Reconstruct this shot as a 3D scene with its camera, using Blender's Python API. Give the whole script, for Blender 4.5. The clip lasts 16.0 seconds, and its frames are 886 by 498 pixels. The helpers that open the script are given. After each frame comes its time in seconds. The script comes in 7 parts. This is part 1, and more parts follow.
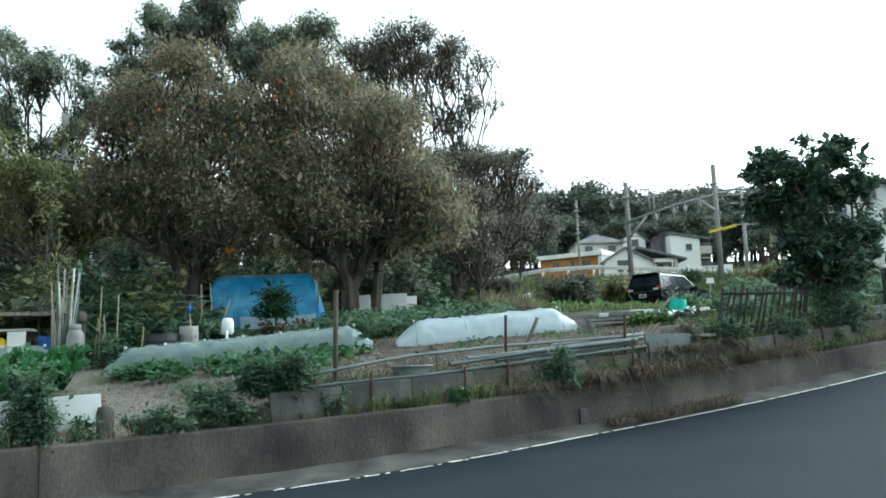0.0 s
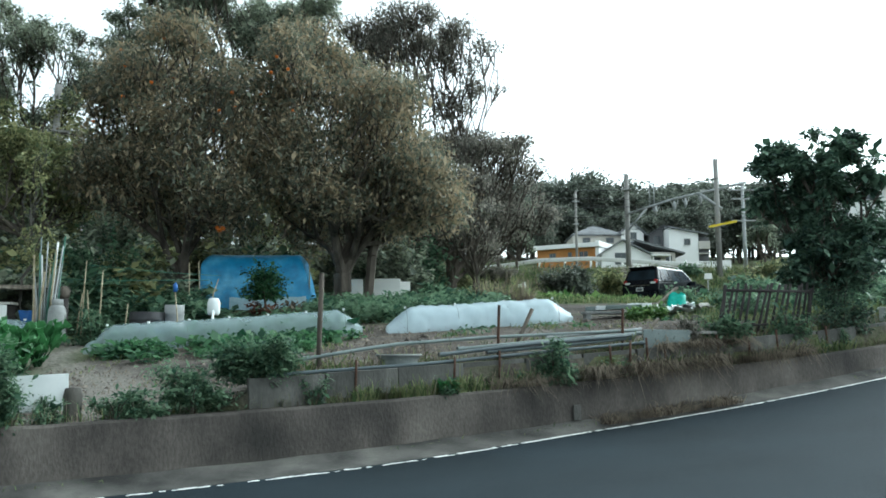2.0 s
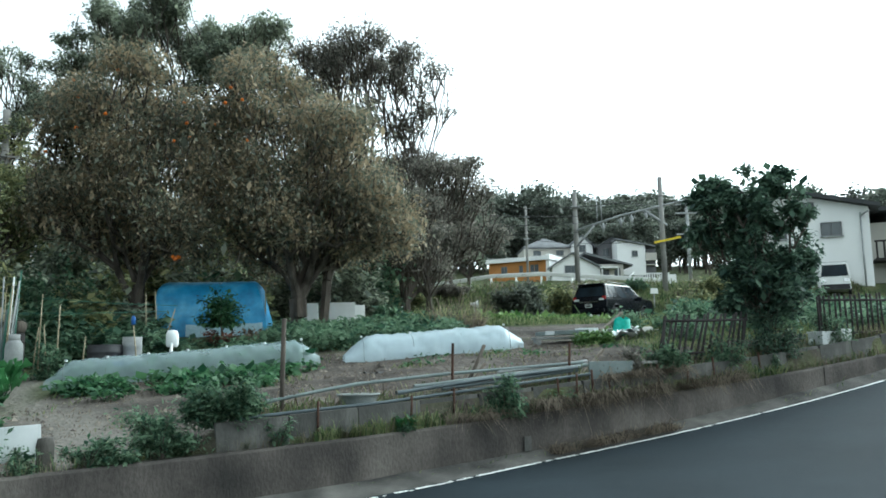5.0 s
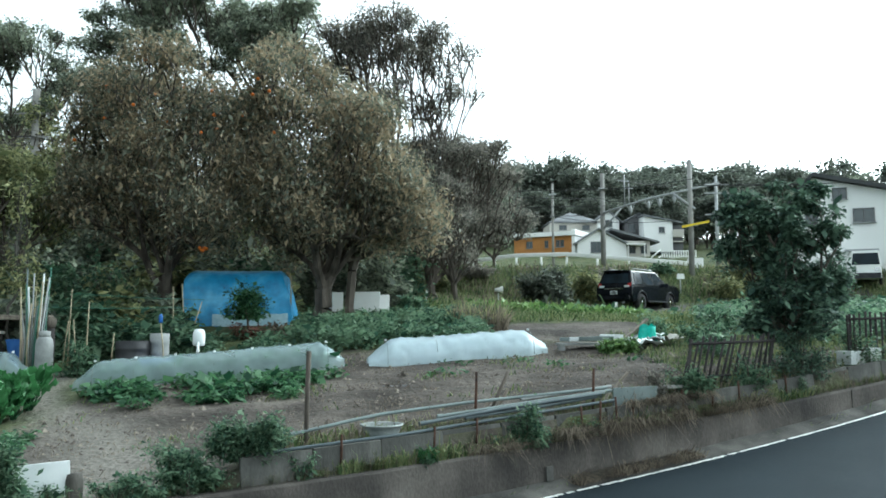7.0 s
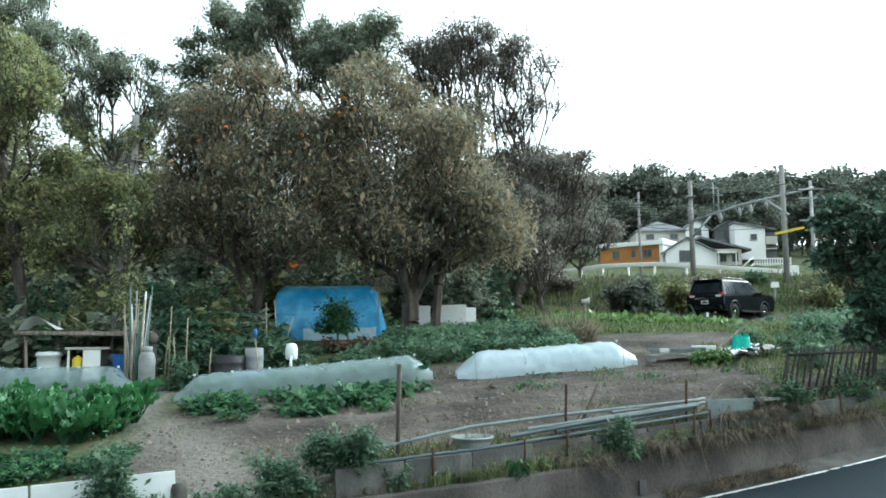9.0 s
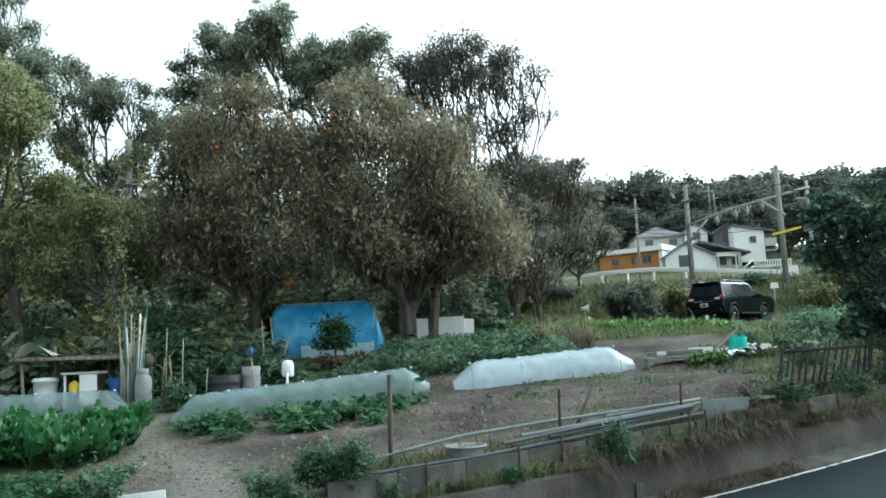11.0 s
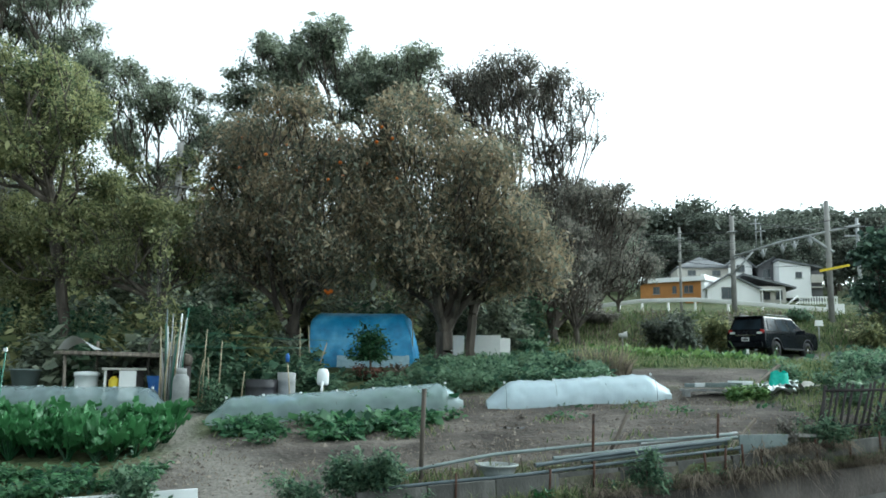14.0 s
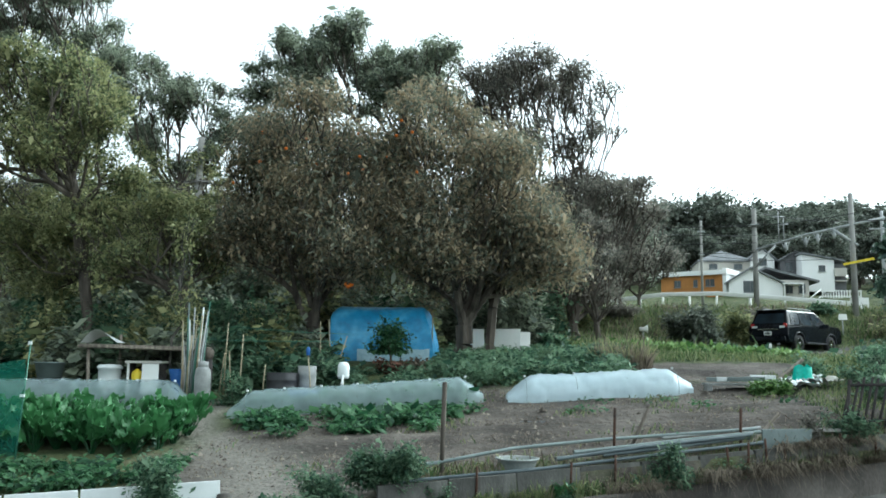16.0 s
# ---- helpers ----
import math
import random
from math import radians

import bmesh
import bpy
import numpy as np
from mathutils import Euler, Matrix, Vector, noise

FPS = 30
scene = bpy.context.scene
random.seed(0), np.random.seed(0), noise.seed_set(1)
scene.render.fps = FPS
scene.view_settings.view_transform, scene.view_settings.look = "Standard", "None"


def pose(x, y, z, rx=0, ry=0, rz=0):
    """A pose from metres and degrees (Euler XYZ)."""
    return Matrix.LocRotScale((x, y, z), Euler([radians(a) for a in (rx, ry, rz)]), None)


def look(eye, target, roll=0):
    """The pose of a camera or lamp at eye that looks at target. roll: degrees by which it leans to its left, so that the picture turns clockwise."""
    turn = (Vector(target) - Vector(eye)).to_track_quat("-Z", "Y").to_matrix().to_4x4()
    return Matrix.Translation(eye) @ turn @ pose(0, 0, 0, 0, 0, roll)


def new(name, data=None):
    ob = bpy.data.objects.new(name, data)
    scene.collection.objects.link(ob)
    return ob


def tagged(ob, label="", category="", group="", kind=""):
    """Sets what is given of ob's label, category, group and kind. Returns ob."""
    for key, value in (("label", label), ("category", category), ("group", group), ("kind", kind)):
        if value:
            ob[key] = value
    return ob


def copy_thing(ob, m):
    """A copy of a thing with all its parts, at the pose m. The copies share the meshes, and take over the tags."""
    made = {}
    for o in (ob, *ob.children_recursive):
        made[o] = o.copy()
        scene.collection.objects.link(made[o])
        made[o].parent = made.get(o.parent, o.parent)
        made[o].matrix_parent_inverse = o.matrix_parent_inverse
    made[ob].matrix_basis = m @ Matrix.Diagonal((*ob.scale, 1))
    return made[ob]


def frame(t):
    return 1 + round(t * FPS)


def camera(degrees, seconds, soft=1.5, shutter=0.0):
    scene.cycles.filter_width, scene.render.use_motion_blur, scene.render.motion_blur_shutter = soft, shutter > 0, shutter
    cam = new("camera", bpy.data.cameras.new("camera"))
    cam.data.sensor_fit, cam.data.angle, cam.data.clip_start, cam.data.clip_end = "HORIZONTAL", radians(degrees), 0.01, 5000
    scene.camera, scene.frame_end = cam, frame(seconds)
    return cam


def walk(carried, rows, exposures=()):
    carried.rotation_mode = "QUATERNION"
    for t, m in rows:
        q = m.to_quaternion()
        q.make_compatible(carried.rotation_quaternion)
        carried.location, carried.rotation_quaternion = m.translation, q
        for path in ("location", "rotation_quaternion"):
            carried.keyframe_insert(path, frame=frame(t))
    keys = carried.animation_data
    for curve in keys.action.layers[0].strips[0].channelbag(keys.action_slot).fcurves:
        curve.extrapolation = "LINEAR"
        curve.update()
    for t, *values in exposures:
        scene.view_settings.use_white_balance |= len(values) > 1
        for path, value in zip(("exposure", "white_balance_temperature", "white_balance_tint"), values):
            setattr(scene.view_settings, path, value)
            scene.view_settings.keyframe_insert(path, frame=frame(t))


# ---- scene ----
# ---- camera ----
cam = camera(55.0, 16.0, soft=1.7)
PATH = [
    (0, (0.075, 0.125, 1.153), (0.065, 2.106, 1.43), -2.0),
    (0.5, (0.079, 0.181, 1.138), (0.063, 2.167, 1.376), -2.3),
    (1, (0.064, 0.157, 1.138), (0.049, 2.145, 1.363), -1.5),
    (1.5, (0.096, 0.393, 1.17), (0.082, 2.38, 1.4), -0.5),
    (2, (0.134, 0.689, 1.203), (0.13, 2.674, 1.449), -0.1),
    (2.5, (0.157, 0.917, 1.226), (0.154, 2.902, 1.475), -0.6),
    (3, (0.156, 1.045, 1.262), (0.155, 3.03, 1.511), -0.7),
    (3.5, (0.18, 1.346, 1.31), (0.18, 3.33, 1.561), -0.3),
    (4, (0.146, 0.853, 1.229), (0.232, 2.831, 1.513), -0.9),
    (4.2, (0.099, 0.161, 1.163), (0.216, 2.134, 1.471), -1.2),
    (6.3, (0.079, -0.104, 2.643), (0.13, 1.889, 2.807), -0.2),
    (6.5, (0.081, -0.105, 2.652), (0.121, 1.888, 2.814), 0.6),
    (7, (0.085, -0.084, 2.645), (0.134, 1.907, 2.822), -0.1),
    (7.5, (0.067, -0.046, 2.638), (0.098, 1.946, 2.809), -0.6),
    (8, (0.021, -0.146, 2.655), (-0.098, 1.842, 2.831), -0.6),
    (8.5, (0.019, -0.169, 2.665), (-0.123, 1.818, 2.842), -0.5),
    (9, (0.046, -0.177, 2.651), (-0.102, 1.806, 2.858), -0.6),
    (9.2, (0.073, -0.122, 2.649), (-0.06, 1.863, 2.856), -1.4),
    (11.3, (0.273, -0.122, 2.551), (0.105, 1.855, 2.798), -3.2),
    (11.5, (0.267, -0.112, 2.56), (0.08, 1.864, 2.811), -3.7),
    (12, (0.256, -0.086, 2.548), (0.022, 1.882, 2.817), -4.7),
    (12.5, (0.249, -0.102, 2.553), (0.004, 1.864, 2.828), -4.7),
    (13, (0.247, -0.098, 2.535), (-0.001, 1.867, 2.815), -4.2),
    (13.5, (0.239, -0.117, 2.524), (-0.012, 1.847, 2.808), -0.3),
    (14, (0.237, -0.15, 2.53), (-0.006, 1.815, 2.814), 0.8),
    (14.5, (0.237, -0.135, 2.514), (-0.011, 1.829, 2.797), 0.7),
    (15, (0.238, -0.137, 2.519), (-0.023, 1.826, 2.798), 0.4),
    (15.5, (0.227, -0.116, 2.515), (-0.048, 1.846, 2.79), 0.5),
    (16, (0.219, -0.128, 2.525), (-0.069, 1.832, 2.794), 0.9),
]
walk(cam, [(t, look(eye, target, roll)) for t, eye, target, roll in PATH],
     [(0.0, 0.75, 5680, -6), (0.5, 0.95, 5680, -6), (1.0, 0.95, 5680, -6), (2.0, 0.8, 5680, -6), (4.0, 0.7, 5680, -6), (6.5, 0.92, 5680, -6), (8.0, 0.95, 5680, -6), (9.0, 1.05, 5680, -6), (11.5, 0.8, 5680, -6), (13.0, 0.8, 5680, -6), (16.0, 0.9, 5680, -6)])

# ---- world, sun, exposure ----
world = bpy.data.worlds.new("overcast_sky")
scene.world = world
world.use_nodes = True
wn, wl = world.node_tree.nodes, world.node_tree.links
sky = wn.new("ShaderNodeTexSky")
sky.sky_type = "NISHITA"
sky.sun_disc = False
sky.sun_elevation = radians(34)
sky.sun_rotation = radians(55)
sky.dust_density = 4.0
sky.ozone_density = 1.0
haze = wn.new("ShaderNodeHueSaturation")
haze.inputs["Saturation"].default_value = 0.1
haze.inputs["Value"].default_value = 1.5
wl.new(sky.outputs[0], haze.inputs["Color"])
wl.new(haze.outputs[0], wn["Background"].inputs["Color"])
wn["Background"].inputs["Strength"].default_value = 0.15
sun = new("sun", bpy.data.lights.new("sun", "SUN"))
sun.data.energy, sun.data.angle, sun.data.color = 0.55, radians(60), (1.0, 0.97, 0.93)
sun.matrix_world = look((28, -6, 24), (0, 15, 0))


# ---- materials ----
def material(name, colours, scale=3.0, rough=0.85, bump=0.15, fine=40.0, metal=0.0, stops=(0.3, 0.7), island=False,
             translucent=0.0, spec=0.3, stretch=(1, 1, 1), alpha=1.0, vary=0.25, bumpdist=0.02):
    """A two-scale noise material: colours from dark to light over a large noise, grain on a fine one."""
    m = bpy.data.materials.new(name)
    m.use_nodes = True
    n, l = m.node_tree.nodes, m.node_tree.links
    b = n["Principled BSDF"]
    co = n.new("ShaderNodeTexCoord")
    mp = n.new("ShaderNodeMapping")
    mp.inputs["Scale"].default_value = stretch
    l.new(co.outputs["Object"], mp.inputs[0])
    big, small = n.new("ShaderNodeTexNoise"), n.new("ShaderNodeTexNoise")
    for t, s in ((big, scale), (small, fine)):
        t.inputs["Scale"].default_value = s
        t.inputs["Detail"].default_value = 6.0
        l.new(mp.outputs[0], t.inputs["Vector"])
    ramp = n.new("ShaderNodeValToRGB")
    e = ramp.color_ramp.elements
    while len(e) < len(colours):
        e.new(0.5)
    for i, c in enumerate(colours):
        e[i].position = stops[0] + (stops[1] - stops[0]) * i / max(1, len(colours) - 1)
        e[i].color = (*c, 1)
    l.new(big.outputs["Fac"], ramp.inputs[0])
    hsv = n.new("ShaderNodeHueSaturation")
    l.new(ramp.outputs[0], hsv.inputs["Color"])
    val = n.new("ShaderNodeMapRange")
    val.inputs["To Min"].default_value, val.inputs["To Max"].default_value = 1 - vary, 1 + vary
    if island:
        geo = n.new("ShaderNodeNewGeometry")
        add = n.new("ShaderNodeMath")
        add.operation = "MULTIPLY_ADD"
        l.new(geo.outputs["Random Per Island"], add.inputs[0])
        add.inputs[1].default_value = 0.8
        add.inputs[2].default_value = -0.3
        mix = n.new("ShaderNodeMath")
        l.new(add.outputs[0], mix.inputs[0])
        l.new(big.outputs["Fac"], mix.inputs[1])
        l.new(mix.outputs[0], ramp.inputs[0])
        l.new(geo.outputs["Random Per Island"], val.inputs["Value"])
    else:
        l.new(small.outputs["Fac"], val.inputs["Value"])
    l.new(val.outputs[0], hsv.inputs["Value"])
    l.new(hsv.outputs[0], b.inputs["Base Color"])
    b.inputs["Roughness"].default_value = rough
    b.inputs["Metallic"].default_value = metal
    b.inputs["Specular IOR Level"].default_value = spec
    b.inputs["Alpha"].default_value = alpha
    if bump:
        bp = n.new("ShaderNodeBump")
        bp.inputs["Strength"].default_value = bump
        bp.inputs["Distance"].default_value = bumpdist
        l.new(small.outputs["Fac"], bp.inputs["Height"])
        l.new(bp.outputs[0], b.inputs["Normal"])
    if translucent:
        tr, mx = n.new("ShaderNodeBsdfTranslucent"), n.new("ShaderNodeMixShader")
        l.new(hsv.outputs[0], tr.inputs["Color"])
        mx.inputs[0].default_value = translucent
        l.new(b.outputs[0], mx.inputs[1])
        l.new(tr.outputs[0], mx.inputs[2])
        l.new(mx.outputs[0], n["Material Output"].inputs["Surface"])
    return m


def film_material(name, colour, clear, rough=0.25):
    """Thin agricultural film: part see-through, part milky."""
    m = bpy.data.materials.new(name)
    m.use_nodes = True
    n, l = m.node_tree.nodes, m.node_tree.links
    b = n["Principled BSDF"]
    b.inputs["Base Color"].default_value = (*colour, 1)
    b.inputs["Roughness"].default_value = rough
    co, ns, mr = n.new("ShaderNodeTexCoord"), n.new("ShaderNodeTexNoise"), n.new("ShaderNodeMapRange")
    ns.inputs["Scale"].default_value = 2.2
    ns.inputs["Detail"].default_value = 7
    l.new(co.outputs["Object"], ns.inputs["Vector"])
    l.new(ns.outputs["Fac"], mr.inputs["Value"])
    mr.inputs["From Min"].default_value, mr.inputs["From Max"].default_value = 0.3, 0.7
    mr.inputs["To Min"].default_value, mr.inputs["To Max"].default_value = max(0, clear - 0.06), clear + 0.06
    tp, tl, m1, m2 = n.new("ShaderNodeBsdfTransparent"), n.new("ShaderNodeBsdfTranslucent"), n.new("ShaderNodeMixShader"), n.new("ShaderNodeMixShader")
    tl.inputs["Color"].default_value = (*colour, 1)
    m1.inputs[0].default_value = 0.4
    l.new(b.outputs[0], m1.inputs[1])
    l.new(tl.outputs[0], m1.inputs[2])
    l.new(mr.outputs[0], m2.inputs[0])
    l.new(m1.outputs[0], m2.inputs[1])
    l.new(tp.outputs[0], m2.inputs[2])
    bp, wv = n.new("ShaderNodeBump"), n.new("ShaderNodeTexNoise")
    wv.inputs["Scale"].default_value = 9
    wv.inputs["Detail"].default_value = 3
    l.new(co.outputs["Object"], wv.inputs["Vector"])
    l.new(wv.outputs["Fac"], bp.inputs["Height"])
    bp.inputs["Strength"].default_value = 0.5
    bp.inputs["Distance"].default_value = 0.03
    l.new(bp.outputs[0], b.inputs["Normal"])
    l.new(m2.outputs[0], n["Material Output"].inputs["Surface"])
    return m


ASPHALT = material("asphalt", [(0.0098, 0.0156, 0.0194), (0.0172, 0.0258, 0.0325)], 0.5, 0.85, 0.6, 70, vary=0.6, bumpdist=0.01, spec=0.12)
LINE = material("road_paint", [(0.22, 0.22, 0.22), (0.62, 0.62, 0.6), (0.72, 0.72, 0.7)], 3.0, 0.8, 0.2, 60, stops=(0.28, 0.5))
DIRT = material("gutter_dirt", [(0.03, 0.029, 0.027), (0.078, 0.075, 0.069), (0.14, 0.133, 0.12)], 1.6, 0.95, 0.6, 50)
CONCRETE = material("weathered_concrete", [(0.0305, 0.0283, 0.0261), (0.076, 0.0673, 0.0608), (0.131, 0.117, 0.104)], 1.3, 0.95, 0.7, 30, stretch=(1, 1, 0.55), vary=0.45)
BLOCK = material("block_concrete", [(0.0426, 0.0426, 0.0392), (0.0935, 0.0918, 0.085), (0.188, 0.183, 0.169)], 2.2, 0.95, 0.6, 40, stretch=(1, 1, 0.4), vary=0.35)
BARK = material("bark", [(0.0287, 0.0248, 0.0211), (0.0815, 0.0688, 0.0573), (0.134, 0.115, 0.0955)], 4.0, 0.95, 0.8, 25, stretch=(1, 1, 0.25))
BARKPALE = material("pale_bark", [(0.0428, 0.0405, 0.0357), (0.0952, 0.0884, 0.0782)], 3.0, 0.95, 0.6, 25, stretch=(1, 1, 0.3))
WOODGREY = material("weathered_wood", [(0.09, 0.075, 0.06), (0.2, 0.17, 0.14), (0.33, 0.29, 0.24)], 4.0, 0.9, 0.4, 60, stretch=(3, 3, 0.3))
WOODDARK = material("dark_wood", [(0.02, 0.018, 0.018), (0.05, 0.044, 0.042)], 4.0, 0.9, 0.4, 60)
BAMBOO = material("bamboo", [(0.2, 0.165, 0.1), (0.38, 0.33, 0.23)], 6.0, 0.6, 0.2, 40)
RUST = material("rusted_steel", [(0.018, 0.012, 0.0102), (0.054, 0.027, 0.018), (0.084, 0.042, 0.027)], 9.0, 0.85, 0.4, 80)
PIPE = material("grey_green_pipe", [(0.0954, 0.119, 0.119), (0.178, 0.214, 0.208)], 2.0, 0.45, 0.1, 40)
PIPEDARK = material("blue_grey_pipe", [(0.0454, 0.0605, 0.068), (0.101, 0.123, 0.131)], 2.0, 0.45, 0.1, 40)
WHITEPAINT = material("white_paint", [(0.74, 0.74, 0.72), (0.87, 0.87, 0.85)], 1.5, 0.6, 0.1, 30, vary=0.06)
WHITEPLASTIC = material("white_plastic", [(0.558, 0.594, 0.594), (0.72, 0.738, 0.738)], 2.0, 0.4, 0.05, 30, vary=0.05)
FILM = film_material("greenhouse_film_clear", (0.46, 0.58, 0.6), 0.56)
FILMWHITE = film_material("greenhouse_film_white", (0.64, 0.76, 0.82), 0.3, 0.22)
TARP = material("blue_tarp", [(0.0226, 0.161, 0.333), (0.0338, 0.252, 0.484), (0.113, 0.383, 0.605)], 1.6, 0.4, 0.4, 7, bumpdist=0.06, spec=0.5)
GREENNET = film_material("green_net", (0.015, 0.16, 0.11), 0.5, 0.7)
BLACKCAR = material("black_car_paint", [(0.004, 0.005, 0.007), (0.008, 0.01, 0.014)], 2.0, 0.15, 0, vary=0.05, spec=0.25)
GLASS = material("dark_car_glass", [(0.012, 0.016, 0.02), (0.02, 0.03, 0.04)], 2.0, 0.12, 0, vary=0.02, spec=0.12)
CHROME = material("chrome", [(0.6, 0.6, 0.6), (0.7, 0.7, 0.7)], 2.0, 0.15, 0, metal=1.0, vary=0.05)
RUBBER = material("rubber", [(0.012, 0.012, 0.012), (0.025, 0.025, 0.025)], 5.0, 0.85, 0.1)
REDLIGHT = material("red_lamp", [(0.3, 0.02, 0.02), (0.4, 0.03, 0.03)], 2.0, 0.2, 0, vary=0.05)
ORANGEWALL = material("orange_siding", [(0.365, 0.166, 0.0497), (0.497, 0.232, 0.0718)], 0.8, 0.8, 0.1, 12)
PLASTER = material("white_plaster", [(0.74, 0.74, 0.725), (0.83, 0.83, 0.815)], 0.35, 0.85, 0.15, 25, vary=0.07)
CREAM = material("cream_plaster", [(0.42, 0.4, 0.36), (0.55, 0.53, 0.48)], 0.4, 0.85, 0.15, 25, vary=0.08)
GREYWALL = material("grey_siding", [(0.09, 0.09, 0.095), (0.15, 0.15, 0.155)], 0.5, 0.85, 0.1, 20)
ROOFGREY = material("grey_roof_tiles", [(0.101, 0.107, 0.113), (0.189, 0.195, 0.202)], 1.0, 0.75, 0.3, 14)
ROOFDARK = material("dark_roof_tiles", [(0.035, 0.037, 0.04), (0.075, 0.078, 0.082)], 1.0, 0.7, 0.3, 14)
WINDOW = material("window_glass", [(0.03, 0.04, 0.045), (0.07, 0.085, 0.09)], 0.6, 0.08, 0, vary=0.1, spec=0.7)
STEELGREY = material("galvanised_steel", [(0.25, 0.26, 0.26), (0.4, 0.41, 0.41)], 3.0, 0.55, 0.1, 40, metal=0.3)
POLECONC = material("pole_concrete", [(0.195, 0.188, 0.176), (0.3, 0.292, 0.277)], 1.2, 0.9, 0.2, 30)
CABLE = material("cable_rubber", [(0.02, 0.02, 0.02), (0.04, 0.04, 0.04)], 2.0, 0.7, 0)
YELLOW = material("yellow_plastic", [(0.5, 0.38, 0.02), (0.7, 0.55, 0.04)], 4.0, 0.5, 0.05)
GREENCANE = material("green_coated_cane", [(0.03, 0.1, 0.07), (0.06, 0.17, 0.12)], 5.0, 0.5, 0.05)
TURQ = material("turquoise_plastic", [(0.02, 0.33, 0.25), (0.06, 0.5, 0.4)], 6.0, 0.35, 0.2, 12)
BLUEPL = material("blue_plastic", [(0.02, 0.08, 0.25), (0.04, 0.13, 0.38)], 4.0, 0.4, 0.05)
GREYPL = material("grey_tank_paint", [(0.168, 0.175, 0.175), (0.294, 0.301, 0.294)], 3.0, 0.6, 0.2, 30)
BLACKPL = material("black_plastic", [(0.015, 0.015, 0.017), (0.04, 0.04, 0.043)], 4.0, 0.5, 0.1)
STRAW = material("straw", [(0.075, 0.06, 0.046), (0.135, 0.112, 0.086), (0.21, 0.178, 0.138)], 0.8, 0.9, 0, island=True, translucent=0.5)
GRASS = material("grass_blades", [(0.0469, 0.0828, 0.0306), (0.0938, 0.149, 0.0524), (0.172, 0.19, 0.0874)], 0.5, 0.7, 0, island=True, translucent=0.3)
WEED = material("weed_leaves", [(0.0412, 0.0903, 0.0583), (0.082, 0.156, 0.0907), (0.14, 0.211, 0.13)], 0.7, 0.65, 0, island=True, translucent=0.5)
LUSH = material("vegetable_leaves", [(0.011, 0.06, 0.019), (0.026, 0.106, 0.032), (0.055, 0.16, 0.056)], 0.9, 0.45, 0, island=True, translucent=0.3, spec=0.5)
STRAWBERRY = material("low_crop_leaves", [(0.02, 0.066, 0.033), (0.041, 0.112, 0.05), (0.078, 0.165, 0.075)], 0.9, 0.55, 0, island=True, translucent=0.5, spec=0.4)
LETTUCE = material("pale_green_crop_leaves", [(0.052, 0.119, 0.0315), (0.111, 0.203, 0.054), (0.169, 0.259, 0.09)], 0.5, 0.55, 0, island=True, translucent=0.3)
PERSIMMONLEAF = material("persimmon_leaves", [(0.135, 0.146, 0.112), (0.182, 0.195, 0.145), (0.21, 0.222, 0.16), (0.28, 0.225, 0.145)], 0.35, 0.6, 0, island=True, translucent=0.35)
OLIVELEAF = material("olive_green_leaves", [(0.11, 0.14, 0.074), (0.2, 0.235, 0.115), (0.31, 0.31, 0.155)], 0.3, 0.6, 0, island=True, translucent=0.5)
DARKLEAF = material("dark_evergreen_leaves", [(0.105, 0.13, 0.102), (0.185, 0.215, 0.16), (0.27, 0.3, 0.22)], 0.3, 0.55, 0, island=True, translucent=0.5)
HILLLEAF = material("far_evergreen_leaves", [(0.06, 0.075, 0.06), (0.105, 0.125, 0.098), (0.155, 0.17, 0.138)], 0.3, 0.6, 0, island=True, translucent=0.4)
BROWNLEAF = material("grey_brown_leaves", [(0.11, 0.11, 0.094), (0.17, 0.165, 0.14), (0.225, 0.21, 0.178)], 0.3, 0.7, 0, island=True, translucent=0.5)
SHRUBLEAF = material("shrub_leaves", [(0.0314, 0.061, 0.0478), (0.0583, 0.102, 0.0705), (0.0983, 0.152, 0.103)], 0.6, 0.6, 0, island=True, translucent=0.25, spec=0.2)
REDLEAF = material("red_brown_dry_leaves", [(0.06, 0.025, 0.02), (0.13, 0.06, 0.04)], 1.0, 0.8, 0, island=True)
FRUIT = material("orange_fruit", [(0.55, 0.13, 0.02), (0.75, 0.2, 0.03)], 8.0, 0.35, 0, vary=0.1)


